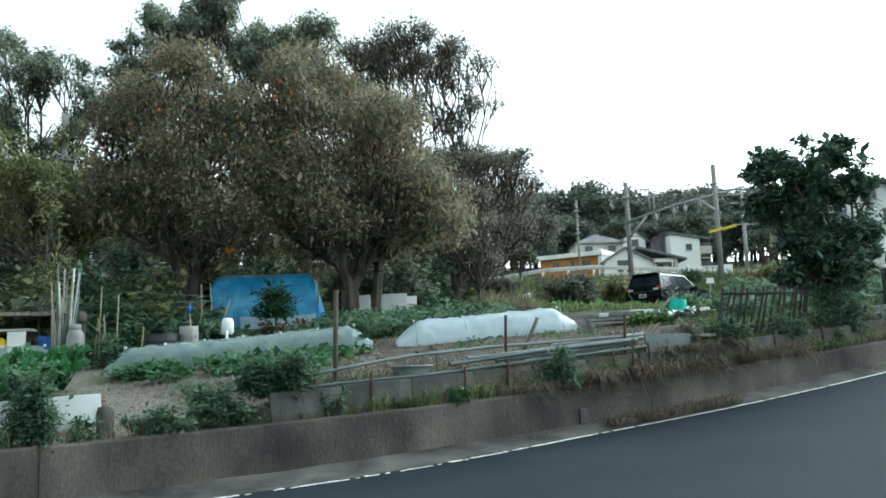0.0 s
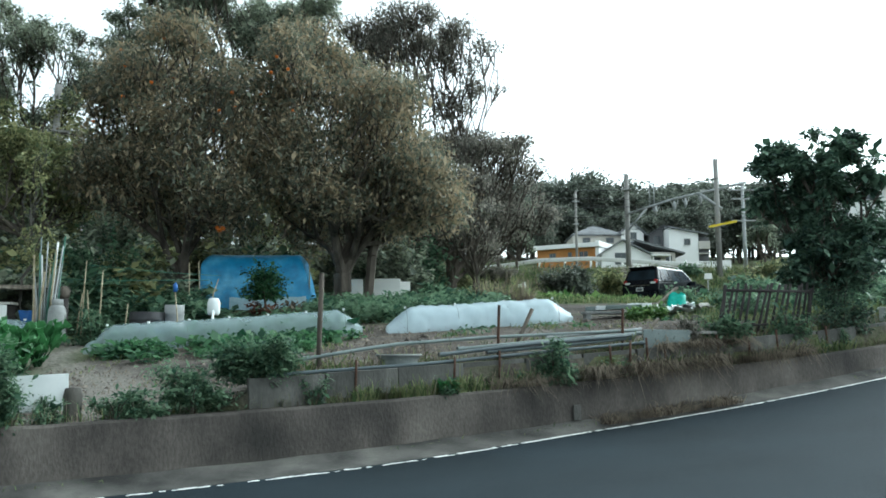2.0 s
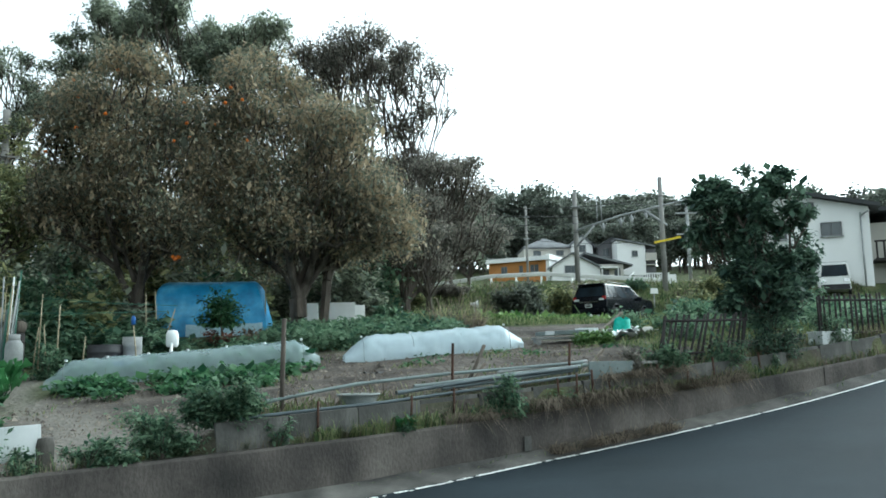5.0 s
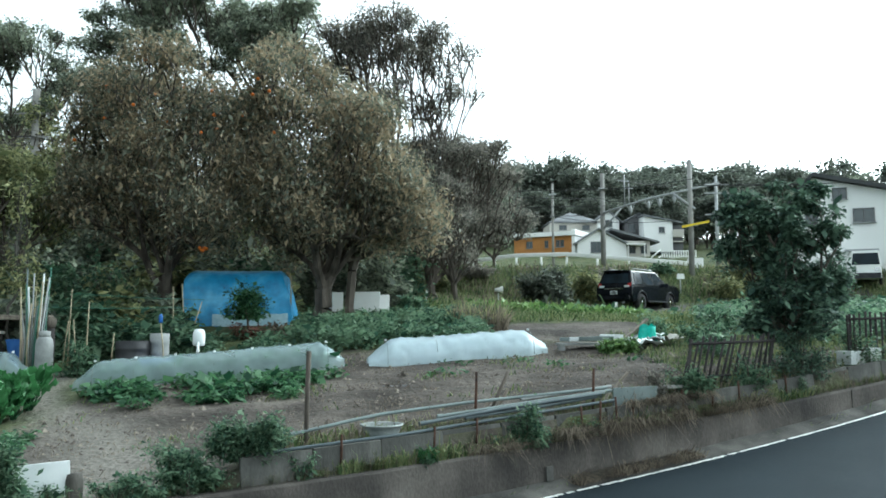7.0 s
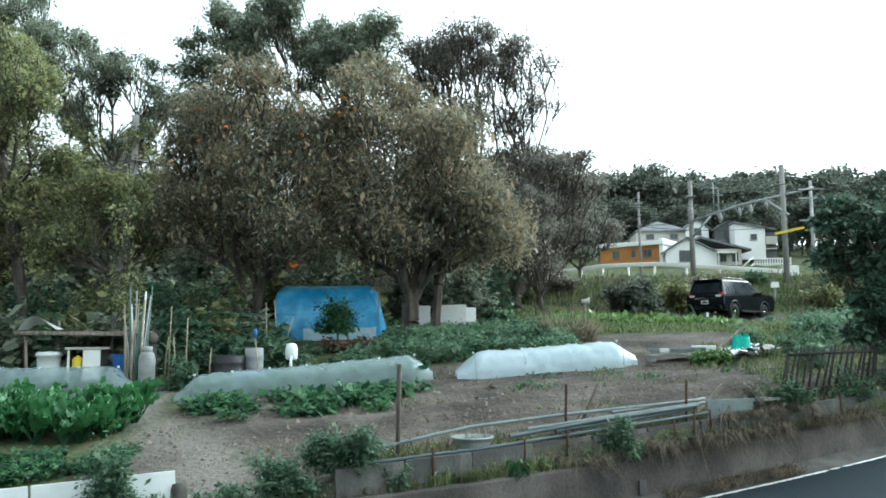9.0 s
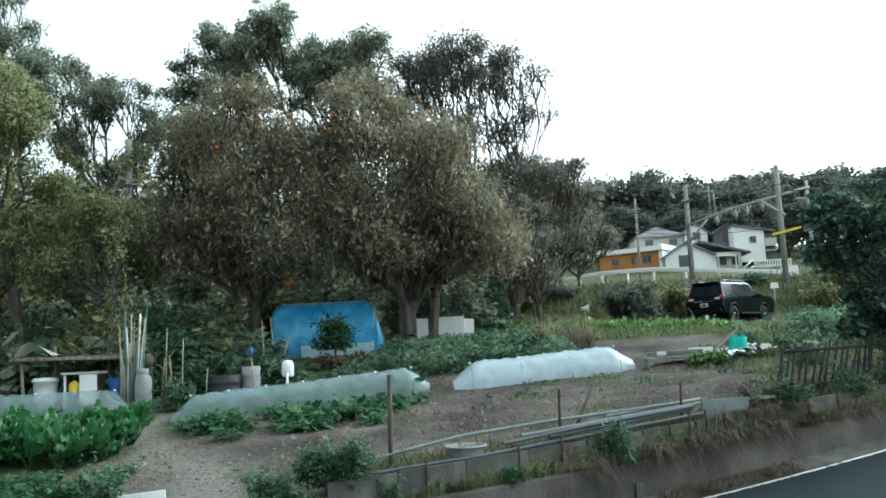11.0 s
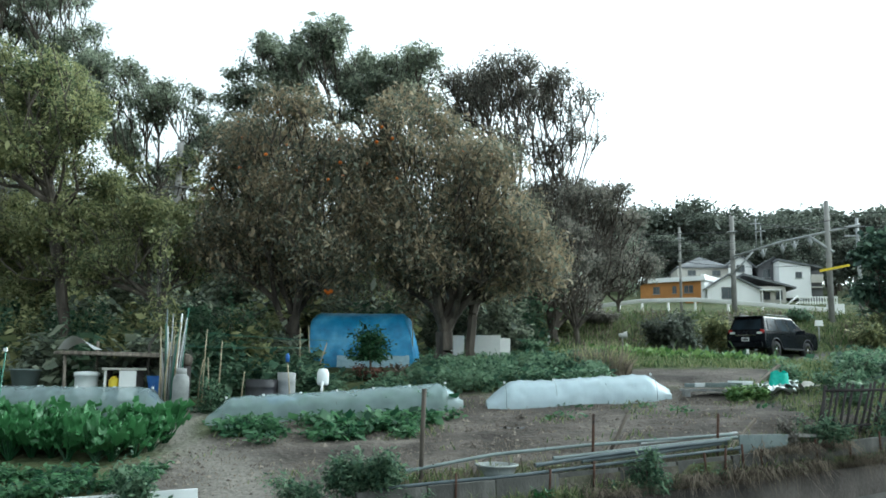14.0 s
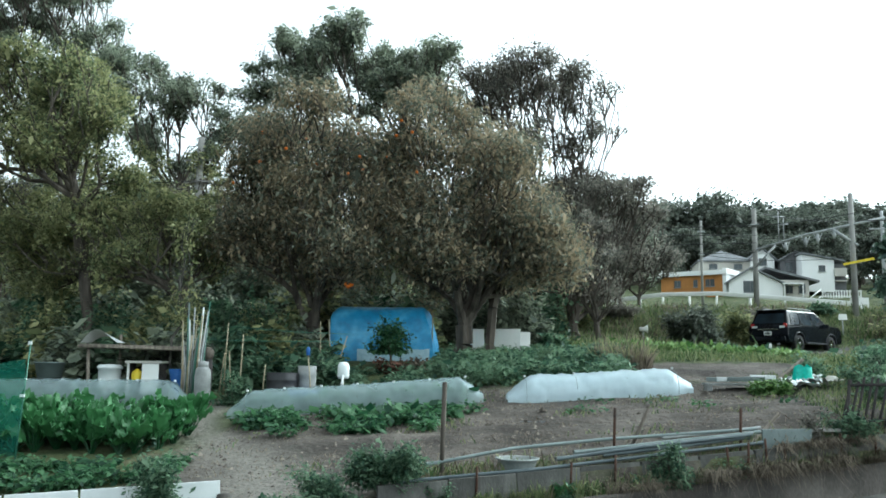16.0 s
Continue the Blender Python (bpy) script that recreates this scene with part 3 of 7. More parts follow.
# ---- trees ----
def grow(rng, base, blobs, tips, lean=0.0, step=0.55, fork=0.35, low_fork=0.9, steep=0.6, edge=1.25, fill=0.3):
    """Branch nodes from a base up into a crown of ellipsoids: every tip joins the nearest limb below it."""
    base = np.array(base, float)
    blobs = [np.array(q, float) for q in blobs]
    w = np.array([q[3] * q[4] * q[5] for q in blobs]) ** 0.8
    pick = rng.choice(len(blobs), tips, p=w / w.sum())
    u = rng.normal(0, 1, (tips, 3))
    u *= (np.minimum(edge, np.abs(rng.normal(0.78, 0.3, tips))) / np.linalg.norm(u, axis=1))[:, None]
    T = np.array([blobs[k][:3] for k in pick]) + u * np.array([blobs[k][3:6] for k in pick])
    # Some twigs grow between neighbouring clumps.
    mids = np.array([q[:3] for q in blobs])
    for k in np.where(rng.random(tips) < fill)[0]:
        near = np.argsort(np.linalg.norm(mids - mids[pick[k]], axis=1))[1:5]
        if len(near):
            T[k] += (mids[rng.choice(near)] - mids[pick[k]]) * rng.uniform(0.3, 0.7)
    T = T[T[:, 2] > base[2] + 0.8]
    centre = np.average([q[:3] for q in blobs], axis=0, weights=w)
    low = min(q[2] - q[5] for q in blobs)
    top = np.array([base[0] + (centre[0] - base[0]) * 0.35, base[1] + (centre[1] - base[1]) * 0.35, base[2] + max(1.0, (low - base[2]) * low_fork + fork * 1.0)])
    nodes, parent = [base], [-1]
    n = max(3, int(np.linalg.norm(top - base) / step))
    for i in range(1, n + 1):
        p = base + (top - base) * i / n + rng.normal(0, 0.05, 3)
        nodes.append(p)
        parent.append(len(nodes) - 2)
    order = np.argsort(np.linalg.norm(T - top, axis=1))
    arr = np.zeros((60000, 3))
    arr[: len(nodes)] = nodes
    trunk_n = len(nodes)
    way = np.zeros(60000)
    way[1:trunk_n] = np.cumsum(np.linalg.norm(np.diff(arr[:trunk_n], axis=0), axis=1))
    tip_ids = []
    for k in order:
        t = T[k]
        q = arr[max(1, trunk_n - 2): len(nodes)]
        d = q - t
        cost = np.linalg.norm(d, axis=1) + 1.2 * np.maximum(0, d[:, 2]) + steep * np.maximum(0, np.hypot(d[:, 0], d[:, 1]) + 0.7 * d[:, 2]) + 0.6 * way[max(1, trunk_n - 2): len(nodes)]
        j = int(cost.argmin()) + max(1, trunk_n - 2)
        a = arr[j].copy()
        L = np.linalg.norm(t - a)
        m = max(1, int(L / step))
        prev = j
        for i in range(1, m + 1):
            f = i / m
            p = a + (t - a) * f + rng.normal(0, 0.08 * step, 3) + np.array([0, 0, 0.03 * L * math.sin(math.pi * f)])
            arr[len(nodes)] = p
            way[len(nodes)] = way[prev] + np.linalg.norm(p - arr[prev])
            nodes.append(p)
            parent.append(prev)
            prev = len(nodes) - 1
        tip_ids.append(prev)
    nodes = np.array(nodes)
    parent = np.array(parent)
    load = np.zeros(len(nodes))
    load[tip_ids] = 1
    for i in range(len(nodes) - 1, 0, -1):
        load[parent[i]] += load[i]
    return nodes, parent, load, np.array(tip_ids)


def wood(name, nodes, parent, load, thick, mat, parent_ob, tipr=0.012, power=0.48):
    """Tapered five-sided limbs along the nodes."""
    r = tipr + thick * (load / load.max()) ** power
    r[0] *= 1.25
    a, b = nodes[parent[1:]], nodes[1:]
    ra, rb = r[parent[1:]], r[1:]
    ra = np.minimum(ra, rb * 1.6)
    d = b - a
    d /= np.linalg.norm(d, axis=1, keepdims=True) + 1e-9
    ref = np.where(np.abs(d[:, 2:3]) > 0.9, np.array([[1.0, 0, 0]]), np.array([[0, 0, 1.0]]))
    s = np.cross(d, ref)
    s /= np.linalg.norm(s, axis=1, keepdims=True)
    u = np.cross(d, s)
    out = []
    sides = 6
    for k in range(sides):
        p, q = 2 * np.pi * k / sides, 2 * np.pi * (k + 1) / sides
        c0, c1 = np.cos(p) * s + np.sin(p) * u, np.cos(q) * s + np.sin(q) * u
        out.append(np.stack([a + c0 * ra[:, None], a + c1 * ra[:, None], b + c1 * rb[:, None], b + c0 * rb[:, None]], 1))
    me = quads(name, np.concatenate(out), mat)
    ob = new(name, me)
    ob.parent = parent_ob
    return ob


def tree(name, label, base, blobs, tips, leaves, size, leafmat, seed, bark=None, thick=0.2, cluster=0.35, droop=0.3, slim=0.45, category="tree", tipr=0.012, step=0.55, power=0.48, group="", gaps=0.6, low_fork=0.9, steep=0.6, edge=1.25):
    rng = np.random.default_rng(seed)
    ob = thing(name, label, category, group=group)
    nodes, parent, load, ids = grow(rng, base, blobs, tips, step=step, low_fork=low_fork, steep=steep, edge=edge)
    wood("trunk", nodes, parent, load, thick, bark or BARK, ob, tipr, power)
    # Leaves sit along the outer twigs in uneven tufts.
    twigs = np.where(load <= 3)[0]
    weight = rng.gamma(gaps, 1.0, len(twigs)) + 0.03
    pick = rng.choice(twigs, leaves, p=weight / weight.sum())
    off = rng.normal(0, 1, (leaves, 3))
    off *= (rng.random(leaves) ** 0.45 / np.linalg.norm(off, axis=1))[:, None] * cluster * 1.9
    c = nodes[pick] + off * np.array([1, 1, 0.75])
    leaf = new("crown", quads("crown", leaf_quads(rng, c, size, droop, slim), leafmat))
    leaf.parent = ob
    return ob, nodes, ids


def crown(y, deep, clumps, swell, sunk=0.0):
    """Leaf clumps (x, z, half width, half height) spread to both sides of a depth y."""
    return [(x, y + deep * math.sin(2.4 * i), z - sunk, swell * rx, 1.2 * rx, swell * rz) for i, (x, z, rx, rz) in enumerate(clumps)]


CROWN_E1 = crown(42, 1.6, [(-14.7, 19.7, 0.73, 0.67), (-13.0, 19.9, 0.84, 0.67), (-11.0, 19.9, 0.95, 0.67), (-9.3, 19.2, 1.00, 0.67), (-15.9, 18.2, 0.61, 0.56), (-15.7, 16.8, 0.95, 0.50), (-13.9, 18.7, 1.00, 0.56), (-11.7, 18.7, 1.12, 0.73), (-10.0, 18.0, 1.06, 0.67), (-7.3, 18.7, 0.95, 0.56), (-6.1, 18.4, 0.84, 0.67), (-7.0, 17.4, 1.17, 0.78), (-8.9, 17.0, 0.95, 0.73), (-7.8, 16.1, 0.95, 0.50), (-10.4, 16.4, 0.73, 0.39), (-11.9, 16.0, 0.95, 0.33), (-14.7, 15.5, 0.84, 0.39), (-16.6, 15.0, 0.73, 0.45), (-12.9, 17.5, 0.84, 0.28)], 1.14, 0.35)
CROWN_E2 = crown(40, 1.6, [(-4.4, 17.1, 0.69, 0.53), (-3.0, 17.1, 0.96, 0.53), (-1.5, 17.2, 0.90, 0.48), (-0.1, 16.8, 0.74, 0.53), (1.0, 16.9, 0.53, 0.48), (2.0, 15.8, 0.53, 0.48), (-3.4, 15.7, 1.12, 0.74), (-1.6, 15.8, 0.96, 0.64), (0.2, 15.6, 0.80, 0.53), (1.5, 14.4, 0.42, 0.48), (2.6, 13.7, 0.32, 0.16), (2.1, 11.7, 0.85, 0.37), (3.3, 11.1, 0.69, 0.42), (4.1, 9.9, 0.58, 0.42), (2.9, 10.2, 0.85, 0.48), (1.5, 10.5, 0.96, 0.69), (-0.5, 11.0, 1.06, 0.80), (1.7, 8.6, 0.90, 0.90), (0.1, 8.3, 1.06, 1.01), (3.3, 8.3, 0.69, 0.80), (-1.5, 13.3, 0.90, 0.74), (0.4, 13.2, 0.69, 0.69), (2.5, 7.2, 0.90, 0.80), (4.3, 7.5, 0.64, 0.69), (1.0, 12.0, 0.80, 0.64)], 1.2, 0.35)
CROWN_L1 = crown(25, 1.6, [(-18.0, 12.4, 0.83, 0.40), (-16.6, 12.0, 1.00, 0.40), (-15.2, 11.5, 0.66, 0.50), (-17.3, 11.0, 1.16, 0.60), (-15.5, 10.4, 0.93, 0.60), (-14.4, 9.9, 0.40, 0.50), (-17.6, 9.5, 0.91, 0.50), (-15.9, 9.1, 1.00, 0.50), (-14.5, 8.4, 0.56, 0.43), (-19.8, 11.4, 1.00, 1.00), (-19.6, 9.1, 1.00, 0.83)], 1.3)
CROWN_L2 = crown(38, 1.6, [(-22.1, 17.9, 0.50, 0.25), (-20.7, 17.4, 0.61, 0.45), (-21.3, 16.7, 0.66, 0.35), (-19.8, 16.3, 0.35, 0.35), (-19.1, 15.6, 0.40, 0.40), (-17.8, 15.8, 0.45, 0.25), (-17.0, 16.2, 0.35, 0.30), (-17.6, 14.9, 0.61, 0.40), (-16.6, 14.5, 0.50, 0.50), (-16.0, 13.8, 0.35, 0.35), (-20.9, 15.3, 0.91, 0.66), (-21.2, 14.0, 0.76, 0.61), (-18.5, 14.3, 0.56, 0.45), (-20.1, 12.9, 0.56, 0.56), (-17.7, 13.4, 0.50, 0.40), (-16.2, 12.2, 0.40, 0.56), (-18.9, 12.0, 0.61, 0.45), (-15.2, 13.8, 0.35, 0.30), (-14.7, 13.7, 0.40, 0.30)], 1.05)
CROWN_L3 = crown(26.8, 1.8, [(-14.2, 8.1, 0.53, 0.43), (-13.4, 7.6, 0.64, 0.50), (-14.8, 6.9, 0.82, 0.57), (-13.1, 6.5, 0.78, 0.61), (-16.2, 6.5, 0.89, 0.61), (-17.8, 6.5, 1.00, 0.53), (-18.9, 6.3, 0.78, 0.64), (-12.3, 7.2, 0.43, 0.43), (-11.9, 6.1, 0.46, 0.53), (-15.9, 8.0, 0.53, 0.25), (-14.1, 5.7, 1.07, 0.36), (-17.4, 8.3, 0.64, 0.28), (-19.1, 8.2, 0.64, 0.28), (-16.5, 5.5, 1.07, 0.39), (-18.4, 5.3, 0.71, 0.32), (-11.6, 7.0, 0.32, 0.46)], 1.3)
CROWN_L4 = crown(38, 1.6, [(-28.3, 19.9, 0.86, 0.61), (-26.8, 20.2, 1.01, 0.50), (-24.9, 20.2, 0.91, 0.50), (-23.2, 19.7, 0.61, 0.56), (-24.0, 18.8, 0.91, 0.50), (-22.8, 18.6, 0.40, 0.25), (-25.7, 18.8, 0.76, 0.50), (-26.9, 21.5, 1.51, 0.61), (-24.7, 21.6, 1.16, 0.50), (-30.3, 20.3, 1.26, 1.01), (-23.1, 20.9, 0.45, 0.35), (-23.2, 17.9, 0.66, 0.25), (-27.6, 18.5, 0.76, 0.30)], 1.15, 0.35)
CROWN_P1 = crown(27.3, 2, [(-10.1, 10.4, 0.47, 0.33), (-9.1, 10.6, 0.65, 0.36), (-7.9, 10.8, 0.73, 0.33), (-6.9, 10.4, 0.65, 0.44), (-10.6, 9.4, 0.58, 0.51), (-9.4, 9.3, 0.80, 0.65), (-8.0, 9.2, 0.87, 0.69), (-6.6, 9.0, 0.73, 0.69), (-10.9, 8.1, 0.51, 0.62), (-9.7, 7.7, 0.83, 0.69), (-8.2, 7.5, 0.87, 0.73), (-6.7, 7.4, 0.80, 0.73), (-10.6, 6.6, 0.62, 0.65), (-9.3, 6.0, 0.80, 0.51), (-7.9, 6.1, 0.80, 0.54), (-6.5, 6.0, 0.76, 0.62), (-8.4, 5.3, 0.62, 0.25), (-7.1, 5.3, 0.73, 0.25), (-5.8, 7.1, 0.47, 0.80)], 1.28)
CROWN_P2 = crown(27.8, 2, [(-4.2, 11.7, 0.48, 0.33), (-3.7, 11.0, 0.66, 0.41), (-4.8, 10.5, 0.44, 0.48), (-2.8, 10.2, 0.66, 0.48), (-1.9, 9.8, 0.59, 0.44), (-4.4, 9.4, 0.78, 0.63), (-3.0, 9.1, 0.85, 0.70), (-1.7, 8.8, 0.70, 0.66), (-0.9, 8.0, 0.52, 0.55), (-5.2, 8.2, 0.63, 0.66), (-4.2, 7.4, 0.81, 0.66), (-2.8, 7.3, 0.89, 0.70), (-1.5, 7.1, 0.78, 0.70), (-0.5, 6.6, 0.63, 0.66), (-4.9, 6.4, 0.66, 0.63), (-3.7, 6.1, 0.78, 0.52), (-2.3, 6.0, 0.81, 0.52), (-1.1, 5.6, 0.81, 0.44), (0.1, 5.6, 0.48, 0.52), (-4.1, 5.3, 0.63, 0.26), (-5.4, 9.3, 0.33, 0.48)], 1.28)
CROWN_S = crown(17, 0.5, [(6.5, 4.8, 0.27, 0.36), (7.0, 5.1, 0.34, 0.25), (7.2, 4.6, 0.45, 0.38), (6.7, 4.1, 0.43, 0.38), (7.4, 3.9, 0.50, 0.38), (8.0, 5.1, 0.15, 0.27), (8.2, 5.1, 0.11, 0.29), (8.1, 4.4, 0.38, 0.29), (8.4, 3.8, 0.32, 0.32), (7.8, 3.4, 0.61, 0.34), (7.1, 3.3, 0.45, 0.34), (8.5, 3.2, 0.32, 0.34), (7.7, 2.8, 0.63, 0.36), (7.3, 2.3, 0.41, 0.29), (8.1, 2.3, 0.45, 0.32), (6.7, 2.7, 0.29, 0.29), (6.45, 5.20, 0.10, 0.15), (6.78, 5.12, 0.08, 0.23), (7.27, 5.31, 0.10, 0.18), (7.33, 5.01, 0.14, 0.11), (7.96, 5.16, 0.08, 0.16), (8.15, 5.39, 0.10, 0.10), (7.80, 4.93, 0.09, 0.11)], 0.85)
BLOB_P3 = [(-2.3, 28.7, 5.7, 0.6, 0.6, 0.8), (-1.9, 28.7, 6.9, 0.6, 0.6, 0.8)]
BLOB_Y = [(-10.2, 22.0, 5.6, 0.3, 0.4, 0.7), (-10.4, 22.0, 4.7, 0.4, 0.4, 0.4), (-10.1, 22.0, 6.5, 0.2, 0.3, 0.4), (-10.2, 22.0, 3.9, 0.3, 0.3, 0.3)]

persimmon_1, p1_nodes, p1_tips = tree("persimmon_tree", "old persimmon tree with brown-green drooping leaves", (-8.3, 28.0, gz(-8.3, 28.0) - 0.1), CROWN_P1, 1700, 70000, 0.12, PERSIMMONLEAF, 11, thick=0.24, power=0.6, cluster=0.42, droop=0.5, slim=0.42, gaps=0.7, low_fork=0.55, group="persimmon trees")
persimmon_2, p2_nodes, p2_tips = tree("persimmon_tree", "broad persimmon tree with grey-brown drooping leaves", (-3.3, 28.4, gz(-3.3, 28.4) - 0.1), CROWN_P2, 2000, 82000, 0.12, PERSIMMONLEAF, 12, thick=0.3, power=0.6, cluster=0.42, droop=0.5, slim=0.42, gaps=0.7, low_fork=0.6, group="persimmon trees")
tree("small_tree", "slanting dark trunk of a small bare tree", (-2.3, 28.7, gz(-2.3, 28.7) - 0.1), BLOB_P3, 60, 1500, 0.13, PERSIMMONLEAF, 13, thick=0.16, cluster=0.4)
tree("tall_evergreen_tree", "tall evergreen tree with lumpy dark leaf clouds on bare limbs", (-6.5, 43, gz(-6.5, 43)), CROWN_E1, 1500, 90000, 0.13, DARKLEAF, 21, thick=0.2, cluster=0.24, droop=0.3, slim=0.5, step=0.6, gaps=0.9, low_fork=0.45, steep=1.6, power=0.55, tipr=0.016, edge=1.25)
tree("sparse_tall_tree", "tall brown-leaved tree with many upright grey twigs", (0.6, 41, gz(0.6, 41)), CROWN_E2, 2600, 78000, 0.12, BROWNLEAF, 22, thick=0.24, cluster=0.26, droop=0.2, slim=0.45, step=0.6, tipr=0.018, gaps=0.6, low_fork=0.3, steep=1.7, power=0.55, edge=1.3)
tree("broad_green_tree", "dense olive-green broadleaf tree beside the plot", (-14.5, 25, gz(-14.5, 25)), CROWN_L1, 1300, 95000, 0.1, OLIVELEAF, 23, thick=0.16, cluster=0.3, gaps=0.8, edge=1.3)
for x, y, shape, n, seed in ((-17.5, 39, CROWN_L2, 32000, 24), (-23.6, 38, CROWN_L4, 40000, 27)):
    tree("thin_tall_tree", "thin tall tree with loose dark leaf tufts", (x, y, gz(x, y)), shape, 1000, n, 0.13, DARKLEAF, seed, thick=0.13, cluster=0.24, step=0.6, gaps=0.5, low_fork=0.2, steep=1.8, power=0.55, tipr=0.016, group="thin tall trees", edge=1.3)
tree("olive_green_tree", "low olive-green tree with yellowing leaves", (-11.2, 26.5, gz(-11.2, 26.5)), CROWN_L3, 1200, 85000, 0.1, OLIVELEAF, 25, thick=0.12, cluster=0.3, gaps=0.45)
tree("roadside_tree", "dark glossy-leaved bushy tree growing behind the wall", (7.6, 17.0, gz(7.6, 17.0) - 0.1), CROWN_S, 1000, 34000, 0.095, SHRUBLEAF, 26, thick=0.07, cluster=0.1, gaps=0.5, droop=0.2, slim=0.55, step=0.3, tipr=0.005, edge=1.3)
tree("tall_sapling", "thin tall sapling with sparse yellow-green leaves", (-10.55, 22.0, gz(-10.55, 22.0) - 0.1), BLOB_Y, 80, 900, 0.11, OLIVELEAF, 28, bark=BARKPALE, thick=0.03, cluster=0.22, step=0.3, tipr=0.005, low_fork=0.6)

# ---- houses, railway masts and the hill behind the plots ----
def window(parent, x, y, z, w, h, face="y"):
    """A sunk pane with a frame round it and a sill below, on a wall that faces -y."""
    f = Build()
    t = 0.06
    for cx, cz, sx, sz in ((x, z + h / 2, w + t, t), (x, z - h / 2, w + t, t), (x - w / 2, z, t, h), (x + w / 2, z, t, h), (x, z, t * 0.7, h)):
        f.box((cx, y - 0.03, cz), (sx, 0.12, sz))
    win = part("window", f, GREYWALL, parent)
    part("pane", Build().box((x, y - 0.0, z), (w - 0.02, 0.05, h - 0.02)), WINDOW, win)
    part("sill", Build().box((x, y - 0.09, z - h / 2 - 0.06), (w + 0.2, 0.2, 0.05)), STEELGREY, win)
    return win


def gable_house(name, label, x0, x1, y0, y1, z0, eave_l, eave_r, peak_x, peak_z, wallmat, roofmat, wins, over=0.35, deep=None):
    """A house whose gable looks towards the road."""
    ob = thing(name, label, "house")
    wall = Build().prism([(x0, z0), (x1, z0), (x1, eave_r), (peak_x, peak_z), (x0, eave_l)], y0, y1)
    part("wall", wall, wallmat, ob)
    roof = Build()
    th = 0.22
    sl, sr = (peak_z - eave_l) / (peak_x - x0), (peak_z - eave_r) / (x1 - peak_x)
    for a, b in (((x0 - over, eave_l - over * sl), (peak_x, peak_z)), ((peak_x, peak_z), (x1 + over, eave_r - over * sr))):
        roof.prism([(a[0], a[1] + 0.03), (b[0], b[1] + 0.03), (b[0], b[1] + th + 0.03), (a[0], a[1] + th + 0.03)], y0 - over, y1 + over)
    part("roof", roof, roofmat, ob)
    for w in wins:
        window(ob, w[0], y0, w[1], w[2], w[3])
    return ob


def hip_roof(parent, x0, x1, y0, y1, z, h, mat, over=0.5):
    a, b, c, d = x0 - over, x1 + over, y0 - over, y1 + over
    r = min(b - a, d - c) / 2
    m = (c + d) / 2
    rf = Build().add([(a, c, z), (b, c, z), (b, d, z), (a, d, z), (a + r, m, z + h), (b - r, m, z + h), (a, c, z - 0.2), (b, c, z - 0.2), (b, d, z - 0.2), (a, d, z - 0.2)],
                     [(0, 1, 5, 4), (1, 2, 5), (2, 3, 4, 5), (3, 0, 4), (0, 6, 7, 1), (1, 7, 8, 2), (2, 8, 9, 3), (3, 9, 6, 0), (6, 9, 8, 7)])
    return part("roof", rf, mat, parent)


# The orange house with a pale flat roof edge.
orange = thing("orange_house", "single-storey orange-walled house with a white flat roof edge", "house")
part("wall", Build().box((16.6, 121.5, 13.4), (8.8, 7, 3.4)), ORANGEWALL, orange)
part("roof", Build().box((16.8, 121.3, 15.35), (9.8, 7.8, 0.6)), PLASTER, orange, "white flat roof edge", bevel=0.03)
part("end_wall", Build().box((21.3, 121.4, 13.75), (0.5, 7.4, 4.3)), PLASTER, orange, "white plaster end wall")
for wx, ww in ((14.6, 0.9), (17.2, 0.5), (18.9, 0.5), (19.55, 0.5)):
    window(orange, wx, 118.0, 14.0, ww, 0.95)
hip = thing("hip_roofed_house", "house with a grey hipped tile roof behind the orange house", "house")
part("wall", Build().box((22.7, 131, 15.2), (7.4, 7, 5.4)), CREAM, hip)
hip_roof(hip, 19.3, 26.1, 127.5, 134.5, 17.8, 1.9, ROOFGREY, 0.5)
for wx in (21.0, 24.5):
    window(hip, wx, 127.5, 16.9, 1.1, 0.7)
# White houses on the rise.
low = gable_house("white_cottage", "white single-storey cottage with a grey gable roof", 21.6, 28.4, 117, 124, 11.2, 13.5, 13.3, 24.5, 15.3, PLASTER, ROOFGREY, [(24.3, 12.9, 1.7, 1.5)], 0.5)
part("porch", Build().box((29.6, 117.5, 13.3), (2.6, 2.4, 0.18)).box((28.5, 116.4, 12.2), (0.12, 0.12, 2.2)).box((30.8, 116.4, 12.2), (0.12, 0.12, 2.2)), PLASTER, low)
part("side_wing", Build().box((30.2, 121, 12.6), (3.8, 5, 2.7)), CREAM, low)
part("wing_roof", Build().prism([(26.5, 15.4), (33.3, 13.6), (33.3, 13.85), (26.5, 15.7)], 117.9, 124.4), ROOFGREY, low)
for wx in (29.6, 31.2):
    window(low, wx, 118.5, 12.8, 0.8, 1.2)
up = gable_house("white_two_storey_house", "white two-storey house with a gabled grey roof", 24.6, 27.9, 127, 134, 12.5, 17.1, 17.0, 26.3, 18.4, PLASTER, ROOFGREY, [(26.3, 16.6, 1.0, 1.0)], 0.4)
grey = gable_house("grey_house", "grey-walled house with a dark gable roof", 28.2, 31.6, 126, 133, 12.5, 17.3, 17.2, 30.4, 18.6, GREYWALL, ROOFDARK, [(29.3, 16.5, 1.0, 1.2)], 0.3)
right = thing("white_flat_house", "tall white house with a sloping flat roof and balcony", "house")
part("wall", Build().prism([(31.0, 12.0), (35.2, 12.0), (35.2, 16.4), (31.0, 17.2)], 123, 131), PLASTER, right)
